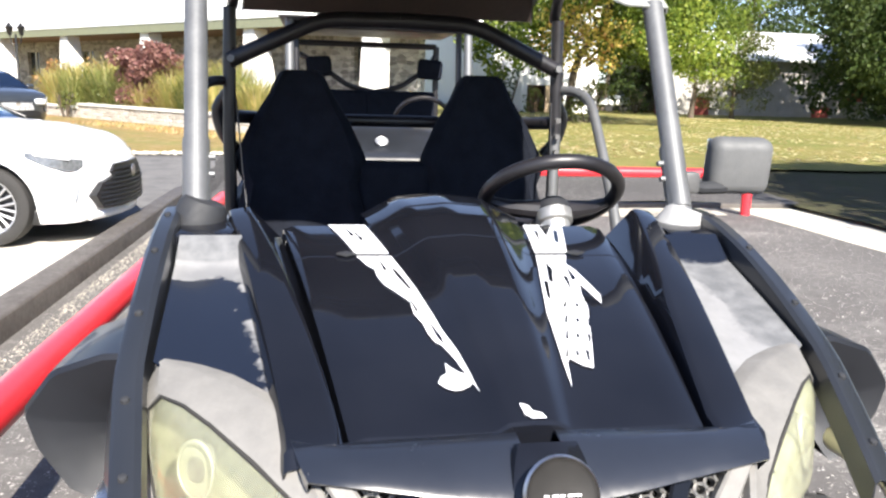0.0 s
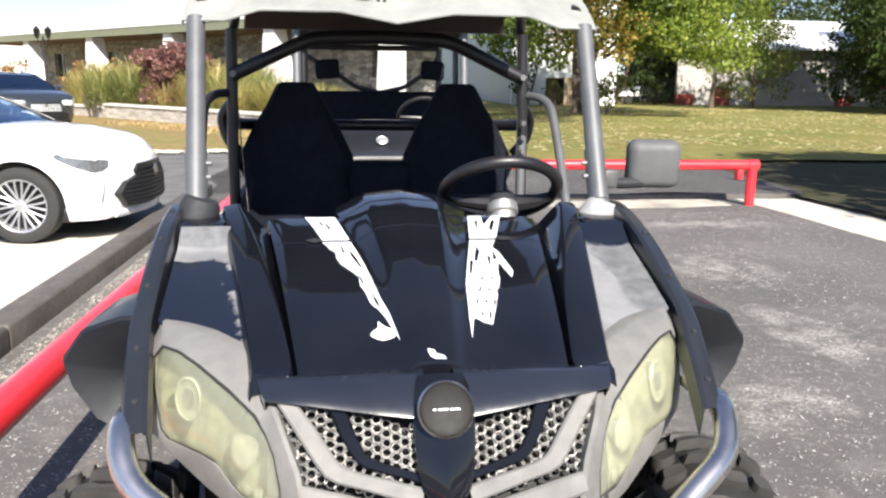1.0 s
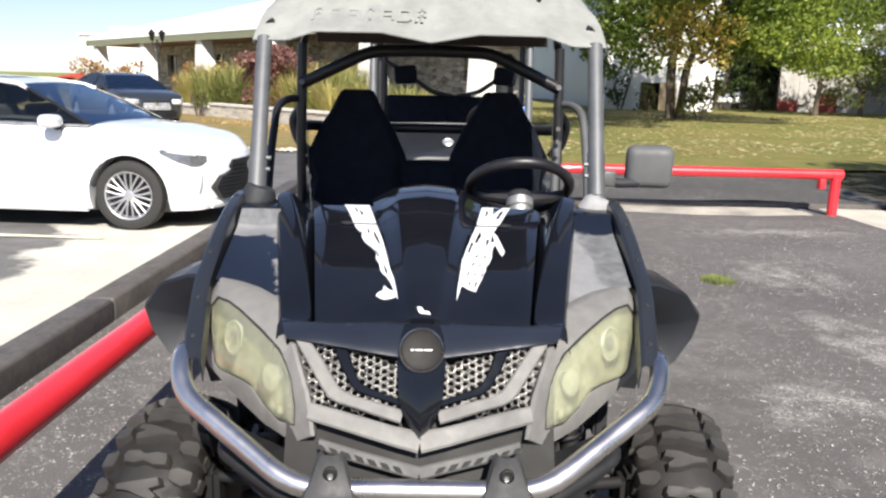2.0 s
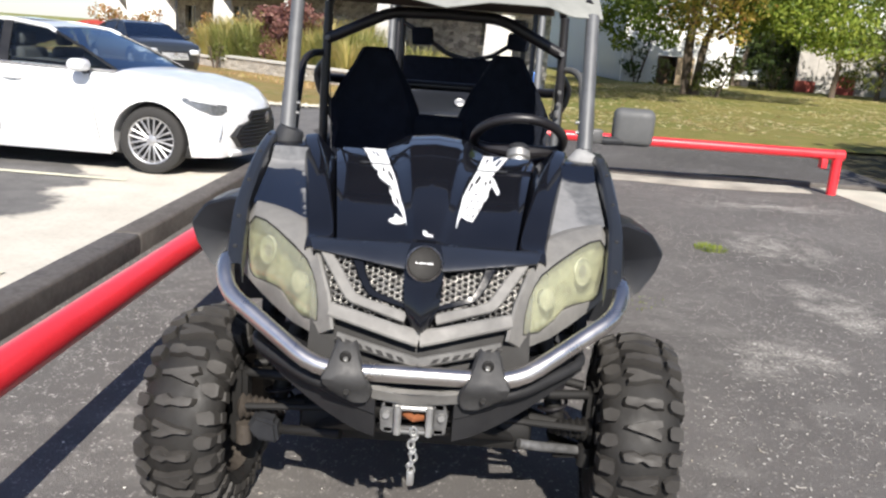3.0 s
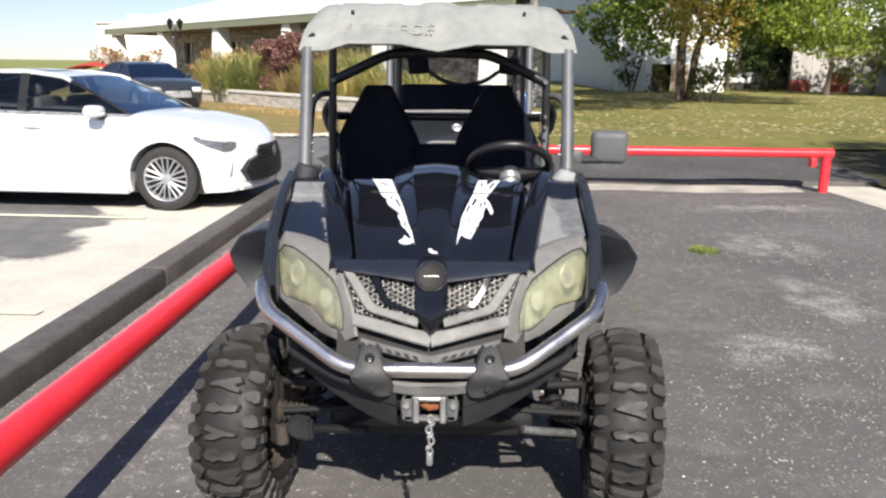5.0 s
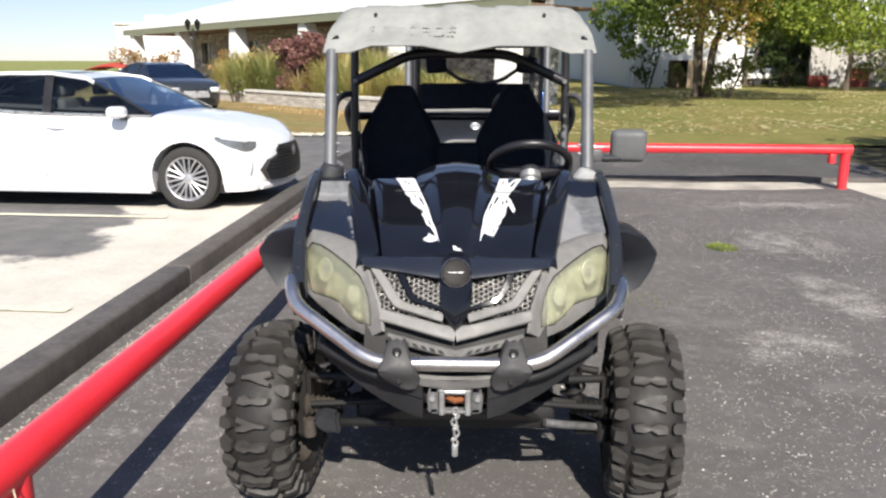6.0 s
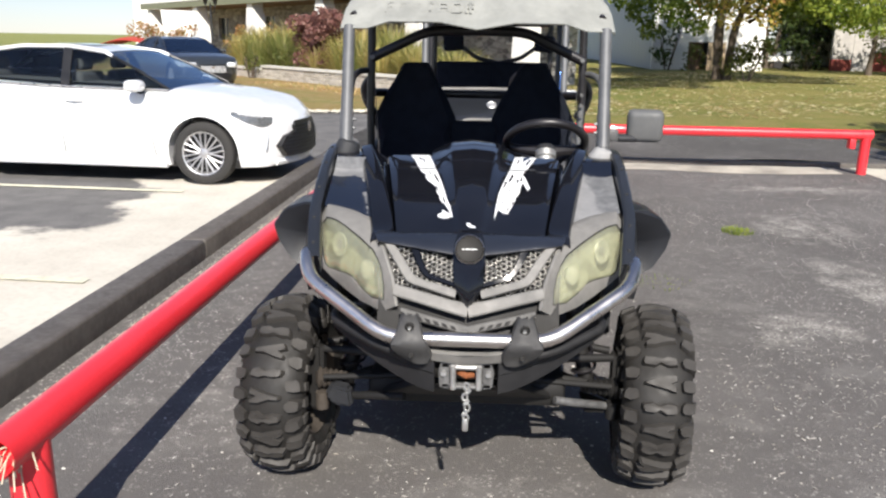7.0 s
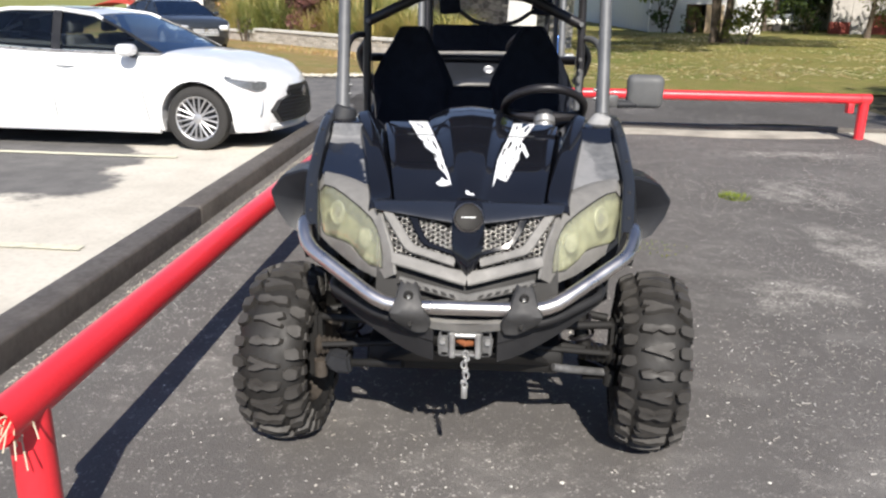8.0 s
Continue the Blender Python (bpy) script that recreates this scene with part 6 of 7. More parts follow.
part("cowl_trim", tubed([(-0.53, 3.80, 1.158), (0, 3.80, 1.168), (0.53, 3.80, 1.158)], 0.014, 8, 0.2), GREY_PLASTIC, u2)
part("dashboard", boxed((-0.52, 3.82, 0.8), (0.52, 4.05, 1.15), 0.04, 3), BLACK_PLASTIC, u2)
sw2 = Matrix.Translation((0.33, 4.25, 1.18)) @ Matrix.Rotation(radians(-50), 4, "X")
w2 = part("steering_wheel", tube(bmesh.new(), [sw2 @ Vector((0.18 * math.cos(a), 0.18 * math.sin(a), 0)) for a in [k * math.tau / 32 for k in range(32)]], 0.015, 10, closed=True), CAGE_BLACK, u2)
part("spoke", tube(bmesh.new(), [sw2 @ Vector((-0.17, 0, 0)), sw2 @ Vector((0, -0.02, -0.03)), sw2 @ Vector((0.17, 0, 0))], 0.014, 8), CAGE_BLACK, w2)
part("column", tube(bmesh.new(), [sw2 @ Vector((0, 0, -0.02)), sw2 @ Vector((0, 0, -0.3))], 0.03, 10), CAGE_BLACK, w2)
for s in (-1, 1):
    part("front_post", tubed(flipped([(0.535, 3.60, 1.02), (0.535, 3.72, 1.76)], s), 0.026, 14), STEEL, u2, "brushed steel post")
    part("inner_post", tubed(flipped([(0.50, 3.78, 1.05), (0.50, 3.84, 1.74)], s), 0.02, 12), CAGE_BLACK, u2)
    part("rear_post", tubed(flipped([(0.54, 5.05, 0.6), (0.54, 5.05, 1.70)], s), 0.025, 12), CAGE_BLACK, u2)
    part("rest_arm", tubed([(0.06 * k + s * x, y, z) for x, y, z, k in ((0.53, 5.04, 1.63, 0), (0.42, 5.02, 1.54, 1), (0.20, 5.0, 1.39, 1), (0.0, 5.0, 1.345, 1))], 0.02, 12, 0.05), CAGE_BLACK, u2, "black tube holding a head pad")
    part("head_pad", boxed((-0.095, -0.05, -0.075), (0.095, 0.04, 0.075), 0.03, 3), SEAT_BLACK, u2, "black padded head rest", at=pose(0.06 + s * 0.420, 4.96, 1.525, 0, s * 4, 0))
    part("backrest", boxed((-0.262, -0.06, 0), (0.262, 0.06, 0.56), 0.03, 3), SEAT_BLACK, u2, at=pose(s * 0.25, 4.85, 0.80, -8, 0, 0))
    part("seat_cushion", boxed((s * 0.25 - 0.22, 4.4, 0.66), (s * 0.25 + 0.22, 4.9, 0.82), 0.05, 3), SEAT_BLACK, u2)
    part("wheel", lathe(bmesh.new(), [(0.17, -0.09), (0.16, 0), (0.17, 0.09), (0.05, 0.03), (0.001, 0.03)], 30), MUD_METAL, u2, at=pose(s * 0.60, 3.55, 0.315))
    t2 = part("tyre", tyre_mesh(0.315, 0.222), RUBBER, u2, at=pose(s * 0.60, 3.55, 0.315))
    part("wheel", lathe(bmesh.new(), [(0.17, -0.09), (0.16, 0), (0.17, 0.09), (0.05, 0.03), (0.001, 0.03)], 30), MUD_METAL, u2, at=pose(s * 0.60, 5.5, 0.315))
    part("tyre", tyre_mesh(0.315, 0.24), RUBBER, u2, at=pose(s * 0.60, 5.5, 0.315))
    part("fender", boxed((s * 0.58 - 0.12, 3.2, 0.72), (s * 0.58 + 0.12, 4.0, 0.86), 0.05, 3), BLACK_PLASTIC, u2)
    part("sill", boxed((s * 0.50 - 0.05, 3.9, 0.42), (s * 0.50 + 0.05, 5.2, 0.62), 0.03), BLACK_PLASTIC, u2)
part("roof", boxed((-0.60, 3.62, 1.76), (0.60, 5.15, 1.80), 0.018, 3), CAGE_BLACK, u2, "dark flat roof")
part("roof_edge", tubed([(-0.60, 3.615, 1.772), (0.60, 3.615, 1.772)], 0.012, 10), GALV, u2)
part("front_header", tubed([(-0.52, 3.80, 1.735), (0.52, 3.80, 1.735)], 0.022, 12), CAGE_BLACK, u2)
part("rear_header", tubed([(-0.54, 5.05, 1.70), (0.54, 5.05, 1.70)], 0.022, 12), CAGE_BLACK, u2)
part("floor_tub", boxed((-0.52, 3.3, 0.40), (0.52, 5.9, 0.50), 0.03), BLACK_PLASTIC, u2)
part("cargo_bed", boxed((-0.56, 5.2, 0.72), (0.56, 6.0, 1.0), 0.03), BLACK_PLASTIC, u2)
part("dash_shelf", boxed((0.40, 3.84, 1.15), (0.66, 4.0, 1.165), 0.004), GALV, u2)
BLUE_CAN = plain("blue drink can", (0.05, 0.14, 0.42), 0.3, 0.5, vary=0.2)
can = part("drink_can", lathe(bmesh.new(), [(0.028, 0), (0.033, 0.006), (0.033, 0.125), (0.027, 0.138), (0.025, 0.136), (0.001, 0.134)], 24, Matrix.Translation((0.66, 3.92, 1.166)) @ Matrix.Rotation(radians(-90), 4, "Y")), BLUE_CAN)
tagged(can, "blue metal drink can standing on a dash shelf", "can")


# ---- buildings ----
PIER_WHITE = plain("whitewashed stone", (0.76, 0.74, 0.70), 0.9, vary=0.12, scale=3, bump=0.6, fine=14)
hall = thing("stone_hall", "long low grey stone hall with pale piers and white roof", "building")
HA, HB = Vector((-20.6, 46.0, 0.45)), Vector((2.9, 21.8, 0.22))
HD = (HB - HA).normalized()
HN = Vector((-HD.y, HD.x, 0)).normalized()     # away from the car park
HL = (HB - HA).length


def hall_at(s, d, z):
    p = HA + HD * s + HN * d
    return Vector((p.x, p.y, z))


def hall_box(s0, s1, d0, d1, z0, z1, bm=None):
    bm = bm or bmesh.new()
    return slab(bm, [hall_at(s0, d0, z0), hall_at(s1, d0, z0), hall_at(s1, d1, z0), hall_at(s0, d1, z0)], (0, 0, z1 - z0))


EAVE = 3.30
# window openings in the recessed stone wall
wins = [(7.4, 8.5), (12.4, 13.5), (18.4, 19.5), (24.0, 25.1), (29.6, 30.5)]
cuts = [5.8] + [v for w in wins for v in w] + [HL - 1.4]
for i in range(0, len(cuts) - 1):
    if i % 2 == 0:
        part("wall", hall_box(cuts[i], cuts[i + 1], 1.4, 1.75, 0.0, EAVE), STONE_GREY, hall, "grey rubble stone wall")
    else:
        part("wall", hall_box(cuts[i], cuts[i + 1], 1.4, 1.75, 0.0, 1.7), STONE_GREY, hall)
        part("wall", hall_box(cuts[i], cuts[i + 1], 1.4, 1.75, 2.85, EAVE), STONE_GREY, hall)
        w = part("window", hall_box(cuts[i], cuts[i + 1], 1.58, 1.61, 1.7, 2.85), DARK_GLASS, hall)
        part("window_frame", hall_box(cuts[i] + 0.5, cuts[i] + 0.58, 1.54, 1.58, 1.7, 2.85), STONE_PALE, w)
        part("sill", hall_box(cuts[i] - 0.05, cuts[i + 1] + 0.05, 1.32, 1.42, 1.62, 1.7), STONE_PALE, w)
for s in (4.5, 10.3, 16.0, 21.7, 27.5, 32.7):
    bm = bmesh.new()
    rows = []
    for z, a, b, f in ((0.0, -0.32, 0.98, -1.45), (1.2, -0.30, 0.72, -1.40), (2.4, -0.28, 0.46, -1.34), (EAVE - 0.05, -0.26, 0.24, -1.28)):
        b = 0.28 if s > 32 else b
        rows.append([hall_at(s + a, -0.75, z), hall_at(s + a, f, z), hall_at(s + b, f, z), hall_at(s + b, -0.75, z), hall_at(s + a, -0.75, z)])
    sheet(bm, rows)
    bmesh.ops.remove_doubles(bm, verts=bm.verts[:], dist=0.001)
    part("pier", bm, PIER_WHITE, hall, "battered whitewashed stone pier", 20)
part("soffit", hall_box(3.7, HL, -1.3, 1.8, EAVE, EAVE + 0.06), WOOD_BROWN, hall)
part("eave_trim", hall_box(3.6, HL, -1.42, -1.3, EAVE - 0.05, EAVE + 0.24), EAVE_TRIM, hall, "dull olive eave board")
bm = bmesh.new()
slab(bm, [hall_at(3.6, -1.45, EAVE + 0.24), hall_at(HL, -1.45, EAVE + 0.24), hall_at(HL - 0.806 * 13, 13.0, EAVE + 4.0), hall_at(3.6, 13.0, EAVE + 4.0)], (0, 0, 0.1))
roof_h = part("roof", bm, ROOF_METAL, hall, "white ribbed metal roof")
for k in range(60):
    s = 3.8 + k * ((HL - 14.6) / 60)
    part("roof_rib", tube(bmesh.new(), [hall_at(s, -1.45, EAVE + 0.38), hall_at(s, 13.0, EAVE + 4.11)], 0.03, 5), ROOF_METAL, roof_h)
part("end_wall", hall_box(5.8, 6.1, 1.75, 12.7, 0, EAVE), STONE_PALE, hall)
part("end_wall", slab(bmesh.new(), [hall_at(HL - 0.3 - 0.806 * 1.75, 1.75, 0), hall_at(HL - 0.806 * 1.75, 1.75, 0), hall_at(HL - 0.806 * 13, 13, 0), hall_at(HL - 0.3 - 0.806 * 13, 13, 0)], (0, 0, EAVE)), STONE_GREY, hall)
part("back_wall", hall_box(5.8, HL - 11, 12.7, 13, 0, EAVE + 3.9), STONE_GREY, hall)

annex = thing("white_annex", "small white block building beside the stone hall", "building")
part("wall", boxed((-25.4, 56, 0.4), (-19.0, 62, 4.6), 0.02), WHITE_METAL, annex)
part("roof", boxed((-25.5, 55.8, 4.6), (-18.9, 62.2, 4.7), 0.02), ROOF_METAL, annex)
part("roof_vent", boxed((-23.6, 57, 4.7), (-22.2, 58.6, 5.3), 0.1), WHITE_METAL, annex)
part("door", boxed((-21.0, 55.93, 0.5), (-20.0, 56.02, 2.6), 0.01), DARK_GLASS, annex)
CANOPY_RED = plain("red canvas", (0.42, 0.05, 0.03), 0.7)
canopy = thing("canopy", "red canvas canopy on thin posts beside the white annex", "canopy")
rows = [[Vector((-23.0 + 1.5 * a, 50.0 + 1.5 * b, 1.35 + 0.5 * (1 - a * a) * (1 - 0.5 * b * b))) for a in [k / 5 - 1 for k in range(11)]] for b in (-1, -0.5, 0, 0.5, 1)]
part("cloth", sheet(bmesh.new(), rows, 0.02), CANOPY_RED, canopy)
for x in (-24.3, -21.7):
    for y in (48.7, 51.3):
        part("post", tubed([(x, y, 0.4), (x, y, 1.40)], 0.04, 8), CAR_BLACK, canopy)

shed = thing("metal_shed", "tall white metal-clad shed, one side coloured grey for shade", "building")
part("front_wall", boxed((9.3, 41.2, 0.2), (11.2, 41.4, 9.0)), WHITE_METAL, shed, "white sheet metal front")
part("front_wall", boxed((13.2, 41.2, 0.2), (15.2, 41.4, 9.0)), WHITE_METAL, shed)
part("front_wall", boxed((11.2, 41.2, 2.0), (13.2, 41.4, 9.0)), WHITE_METAL, shed)
# the side's shade is put into its grey colour
part("side_wall", boxed((9.3, 41.4, 0.2), (9.5, 82.0, 9.0)), GREY_METAL, shed, "sheet metal side coloured grey for its shade")
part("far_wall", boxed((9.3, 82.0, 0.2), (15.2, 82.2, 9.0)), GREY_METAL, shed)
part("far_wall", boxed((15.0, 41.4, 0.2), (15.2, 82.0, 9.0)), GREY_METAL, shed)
part("roof", boxed((9.0, 41.0, 9.0), (15.5, 82.4, 9.2), 0.03), ROOF_METAL, shed)
for k in range(6):
    x = 9.8 + k * 1.0
    if not 11.1 < x < 13.3:
        part("rib", boxed((x - 0.03, 41.16, 0.3), (x + 0.03, 41.2, 9.0)), WHITE_METAL, shed)
for k in range(38):
    part("seam", boxed((9.292, 41.8 + k * 1.05, 0.3), (9.30, 41.83 + k * 1.05, 9.0)), GREY_METAL, shed)
DOOR_TAN = plain("tan boards", (0.45, 0.34, 0.22), 0.8)
d = part("door", boxed((12.25, 41.24, 0.45), (13.2, 41.32, 2.0)), DOOR_TAN, shed, "tan boarded door leaf")
part("door_recess", boxed((11.2, 42.2, 0.45), (12.3, 42.3, 2.0)), WOOD_BROWN, shed)

barn = thing("low_barn", "low red and white boarded barn with a pale roof", "building")
# board colour is greyed to stand in for the trees' shade
BARN_PALE = plain("pale boards dimmed for tree shade", (0.42, 0.40, 0.37), 0.8, vary=0.25, scale=2)
BARN_RED = plain("faded red boards", (0.38, 0.09, 0.07), 0.8, vary=0.3)
for k in range(26):
    x = 20.0 + k * 1.15
    part("panel", boxed((x, 44.0 - 0.01 * (k % 2), 0.3), (x + 1.13, 44.2, 1.6 if k % 3 else 1.2)), BARN_RED if k in (0, 2, 9) else BARN_PALE, barn)
    part("panel", boxed((x, 44.0, 1.6 if k % 3 else 1.2), (x + 1.13, 44.2, 3.9)), BARN_PALE if k != 11 else BARN_RED, barn)
bm = slab(bmesh.new(), [(19.4, 43.2, 3.85), (50.5, 43.2, 3.85), (50.5, 52, 6.2), (19.4, 52, 6.2)], (0, 0, 0.12))
part("roof", bm, ROOF_METAL, barn, "pale metal roof")
part("back_wall", boxed((19.8, 51.8, 0.3), (50.0, 52.0, 6.1)), WHITE_METAL, barn)
part("end_wall", boxed((49.8, 44.2, 0.3), (50.0, 51.8, 3.9)), WHITE_METAL, barn)

# lanterns
for (x, y, h, two, lab) in ((-11.0, 30.2, 3.0, True, "black twin lantern post among the shrubs"), (21.6, 51.5, 2.9, False, "slim white lamp post on the lawn")):
    z0 = rise(y)
    lp = thing("street_lamp", lab, "lamp post", pose(x, y, z0))
    mt = CAR_BLACK if two else WHITE_METAL
    part("pole", tubed([(0, 0, -0.1), (0, 0, 0.4), (0, 0, 0.45), (0, 0, h * 0.92)], [0.08, 0.07, 0.045, 0.035], 10), mt, lp)
    for s in ((-1, 1) if two else (0,)):
        if s:
            part("arm", tubed([(0, 0, h * 0.78), (s * 0.15, 0, h * 0.80), (s * 0.2, 0, h * 0.9)], 0.02, 8, 0.1), mt, lp)
        ln = part("lantern", lathe(bmesh.new(), [(0.06, 0), (0.13, 0.28), (0.15, 0.30), (0.02, 0.46), (0.001, 0.47)], 6, Matrix.Translation((s * 0.2, 0, h * 0.9)) @ Matrix.Rotation(radians(-90), 4, "Y")), CAR_BLACK, lp)

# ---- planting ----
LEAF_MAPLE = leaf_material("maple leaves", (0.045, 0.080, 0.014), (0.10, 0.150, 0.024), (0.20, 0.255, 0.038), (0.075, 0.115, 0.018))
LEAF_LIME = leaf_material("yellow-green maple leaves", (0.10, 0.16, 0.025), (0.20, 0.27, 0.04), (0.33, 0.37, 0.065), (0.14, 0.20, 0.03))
LEAF_TURN = leaf_material("turning leaves", (0.44, 0.34, 0.08), (0.50, 0.38, 0.09), (0.30, 0.33, 0.07), (0.46, 0.21, 0.08))
LEAF_DARK = leaf_material("dark leaves", (0.03, 0.055, 0.014), (0.055, 0.085, 0.02), (0.08, 0.11, 0.03), (0.04, 0.06, 0.02))
LEAF_MAROON = leaf_material("maroon leaves", (0.17, 0.075, 0.07), (0.24, 0.115, 0.10), (0.29, 0.16, 0.13), (0.14, 0.07, 0.06))
LEAF_RUST = leaf_material("russet leaves", (0.30, 0.13, 0.06), (0.36, 0.22, 0.08), (0.22, 0.20, 0.06), (0.40, 0.17, 0.08))
LEAF_GREEN = leaf_material("shrub leaves", (0.09, 0.11, 0.03), (0.15, 0.17, 0.045), (0.07, 0.09, 0.02), (0.20, 0.20, 0.06))
BLADE_GOLD = leaf_material("golden grass blades", (0.40, 0.36, 0.11), (0.54, 0.44, 0.17), (0.30, 0.32, 0.09), (0.60, 0.48, 0.26))
BLADE_GREEN = leaf_material("green grass blades", (0.20, 0.24, 0.07), (0.30, 0.31, 0.10), (0.15, 0.19, 0.05), (0.42, 0.36, 0.16))
TUFT = leaf_material("dry tufts", (0.50, 0.32, 0.14), (0.34, 0.31, 0.11), (0.60, 0.45, 0.25), (0.40, 0.24, 0.10))
LITTER = leaf_material("fallen leaves", (0.58, 0.52, 0.24), (0.64, 0.58, 0.34), (0.40, 0.27, 0.11), (0.68, 0.63, 0.42))


def leaf(bm, p, size, rnd, flat=0.0):
    n = Vector((rnd.uniform(-1, 1), rnd.uniform(-1, 1), rnd.uniform(-0.3, 1.0) + flat * 4)).normalized()
    u = n.orthogonal().normalized()
    u = Matrix.Rotation(rnd.uniform(0, math.tau), 3, n) @ u
    v = n.cross(u)
    s = size * rnd.uniform(0.6, 1.25)
    vs = [bm.verts.new(p + a * s) for a in (-u, -v * 0.55 + u * 0.1 + n * 0.12, u, v * 0.55 + u * 0.1 + n * 0.12)]
    bm.faces.new(vs)


def crown_mesh(rnd, clumps, per, size):
    bm = bmesh.new()
    for c, r in clumps:
        for _ in range(int(per * r * r)):
            d = Vector((rnd.gauss(0, 1), rnd.gauss(0, 1), rnd.gauss(0, 1)))
            d = d.normalized() * r * rnd.uniform(0.45, 1.05) ** 0.6
            d.z *= 0.75
            leaf(bm, c + d, size, rnd)
    return bm


def tree(x, y, height, spread, low, seed, leafs, label, stems=1, n=36, per=150, size=0.10, turn=None, lean=(0, 0), boughs=()):
    rnd = random.Random(seed)
    z0 = rise(y) + 0.05
    t = thing("tree", label, "tree", pose(x, y, z0))
    tips = []
    for k in range(stems):
        a = math.tau * k / stems + 0.4
        off = Vector((math.cos(a), math.sin(a), 0)) * (0.22 if stems > 1 else 0)
        top = Vector((lean[0] + off.x * 5, lean[1] + off.y * 4, height * 0.72))
        r0 = height * 0.021 if stems == 1 else height * 0.016
        pts = [off + Vector((0, 0, -0.2)), off * 1.2 + Vector((0, 0, 0.3)), off * 2.2 + Vector((rnd.uniform(-.1, .1), rnd.uniform(-.1, .1), height * 0.25)), off * 2 + top * 0.55, off + top]
        part("trunk", tube(bmesh.new(), rounded(pts, 0.8, 3), [r0 * (1.35 - 1.15 * i / 13) for i in range(len(rounded(pts, 0.8, 3)))], 10), BARK, t)
        for j in range(9 if stems == 1 else 6):
            f = rnd.uniform(0.28, 0.95)
            b = pts[1].lerp(pts[-1], f)
            ang = rnd.uniform(0, math.tau)
            L = spread * rnd.uniform(0.45, 0.85) * (1.15 - f * 0.5)
            e = b + Vector((math.cos(ang) * L, math.sin(ang) * L, L * rnd.uniform(0.15, 0.6)))
            mid = b.lerp(e, 0.5) + Vector((0, 0, L * 0.12))
            part("limb", tube(bmesh.new(), [b, mid, e], [r0 * 0.5, r0 * 0.33, r0 * 0.12], 7), BARK, t)
            tips += [mid, e]
    clumps = []
    for k in range(n):
        ang, rr = rnd.uniform(0, math.tau), math.sqrt(rnd.uniform(0.02, 1))
        zz = rnd.uniform(0, 1)
        w = math.sin(math.pi * (0.18 + 0.82 * zz) ** 0.8) ** 0.6 if zz < 1 else 0
        c = Vector((lean[0] + math.cos(ang) * rr * spread * w, lean[1] + math.sin(ang) * rr * spread * w, low + (height - low) * zz))
        clumps.append((c, spread * rnd.uniform(0.16, 0.30)))
    for p in tips:
        clumps.append((p, spread * rnd.uniform(0.12, 0.2)))
    # boughs at x >= 0 get a brighter leaf colour to look sunlit
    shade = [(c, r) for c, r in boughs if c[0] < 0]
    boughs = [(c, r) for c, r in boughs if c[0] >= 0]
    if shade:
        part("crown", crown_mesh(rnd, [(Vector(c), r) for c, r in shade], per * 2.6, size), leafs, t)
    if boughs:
        part("crown", crown_mesh(rnd, [(Vector(c), r) for c, r in boughs], per * 1.7, size), LEAF_LIME, t, "yellow-green leaves, brighter as if sunlit")
    part("crown", crown_mesh(rnd, clumps, per, size), leafs, t)
    if turn:
        cl = [(Vector(c), r) for c, r in turn]
        part("crown", crown_mesh(rnd, cl, per * 1.1, size), LEAF_TURN, t, "yellow and orange turning leaves")
    return t


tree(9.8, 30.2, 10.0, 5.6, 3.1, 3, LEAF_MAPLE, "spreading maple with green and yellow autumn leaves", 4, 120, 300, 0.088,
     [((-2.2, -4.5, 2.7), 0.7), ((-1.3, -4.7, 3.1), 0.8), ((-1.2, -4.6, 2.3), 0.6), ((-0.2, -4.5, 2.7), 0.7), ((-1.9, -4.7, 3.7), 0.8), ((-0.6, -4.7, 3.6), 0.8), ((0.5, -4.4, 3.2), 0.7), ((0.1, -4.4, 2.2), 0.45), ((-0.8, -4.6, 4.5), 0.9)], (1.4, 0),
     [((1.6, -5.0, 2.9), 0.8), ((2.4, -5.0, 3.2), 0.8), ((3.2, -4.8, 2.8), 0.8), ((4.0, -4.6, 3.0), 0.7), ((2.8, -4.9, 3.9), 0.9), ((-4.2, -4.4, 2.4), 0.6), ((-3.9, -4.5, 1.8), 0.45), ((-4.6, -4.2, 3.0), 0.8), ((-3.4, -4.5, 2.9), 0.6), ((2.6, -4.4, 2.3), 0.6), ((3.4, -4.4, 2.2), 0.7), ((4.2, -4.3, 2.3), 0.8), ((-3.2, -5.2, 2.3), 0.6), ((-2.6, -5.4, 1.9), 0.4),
      # far, high clumps out of view, added to shade the lawn and trunk
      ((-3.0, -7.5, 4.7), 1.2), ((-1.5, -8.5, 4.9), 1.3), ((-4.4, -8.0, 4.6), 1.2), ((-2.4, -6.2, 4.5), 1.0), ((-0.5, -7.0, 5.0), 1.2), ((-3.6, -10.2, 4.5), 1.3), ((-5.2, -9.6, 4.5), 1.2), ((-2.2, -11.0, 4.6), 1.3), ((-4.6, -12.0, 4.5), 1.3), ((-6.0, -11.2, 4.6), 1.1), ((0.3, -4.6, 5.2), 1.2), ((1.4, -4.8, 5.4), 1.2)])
tree(21.5, 37.8, 5.4, 2.4, 0.8, 5, LEAF_GREEN, "small green tree in front of the barn", 1, 60, 300, 0.075)
tree(28.0, 33.0, 11.5, 5.5, 1.5, 7, LEAF_DARK, "large dark green tree shading the barn", 1, 150, 150, 0.15)
tree(35.5, 38.0, 12.5, 5.8, 1.0, 8, LEAF_DARK, "large dark green tree beside the barn", 1, 130, 120, 0.16)
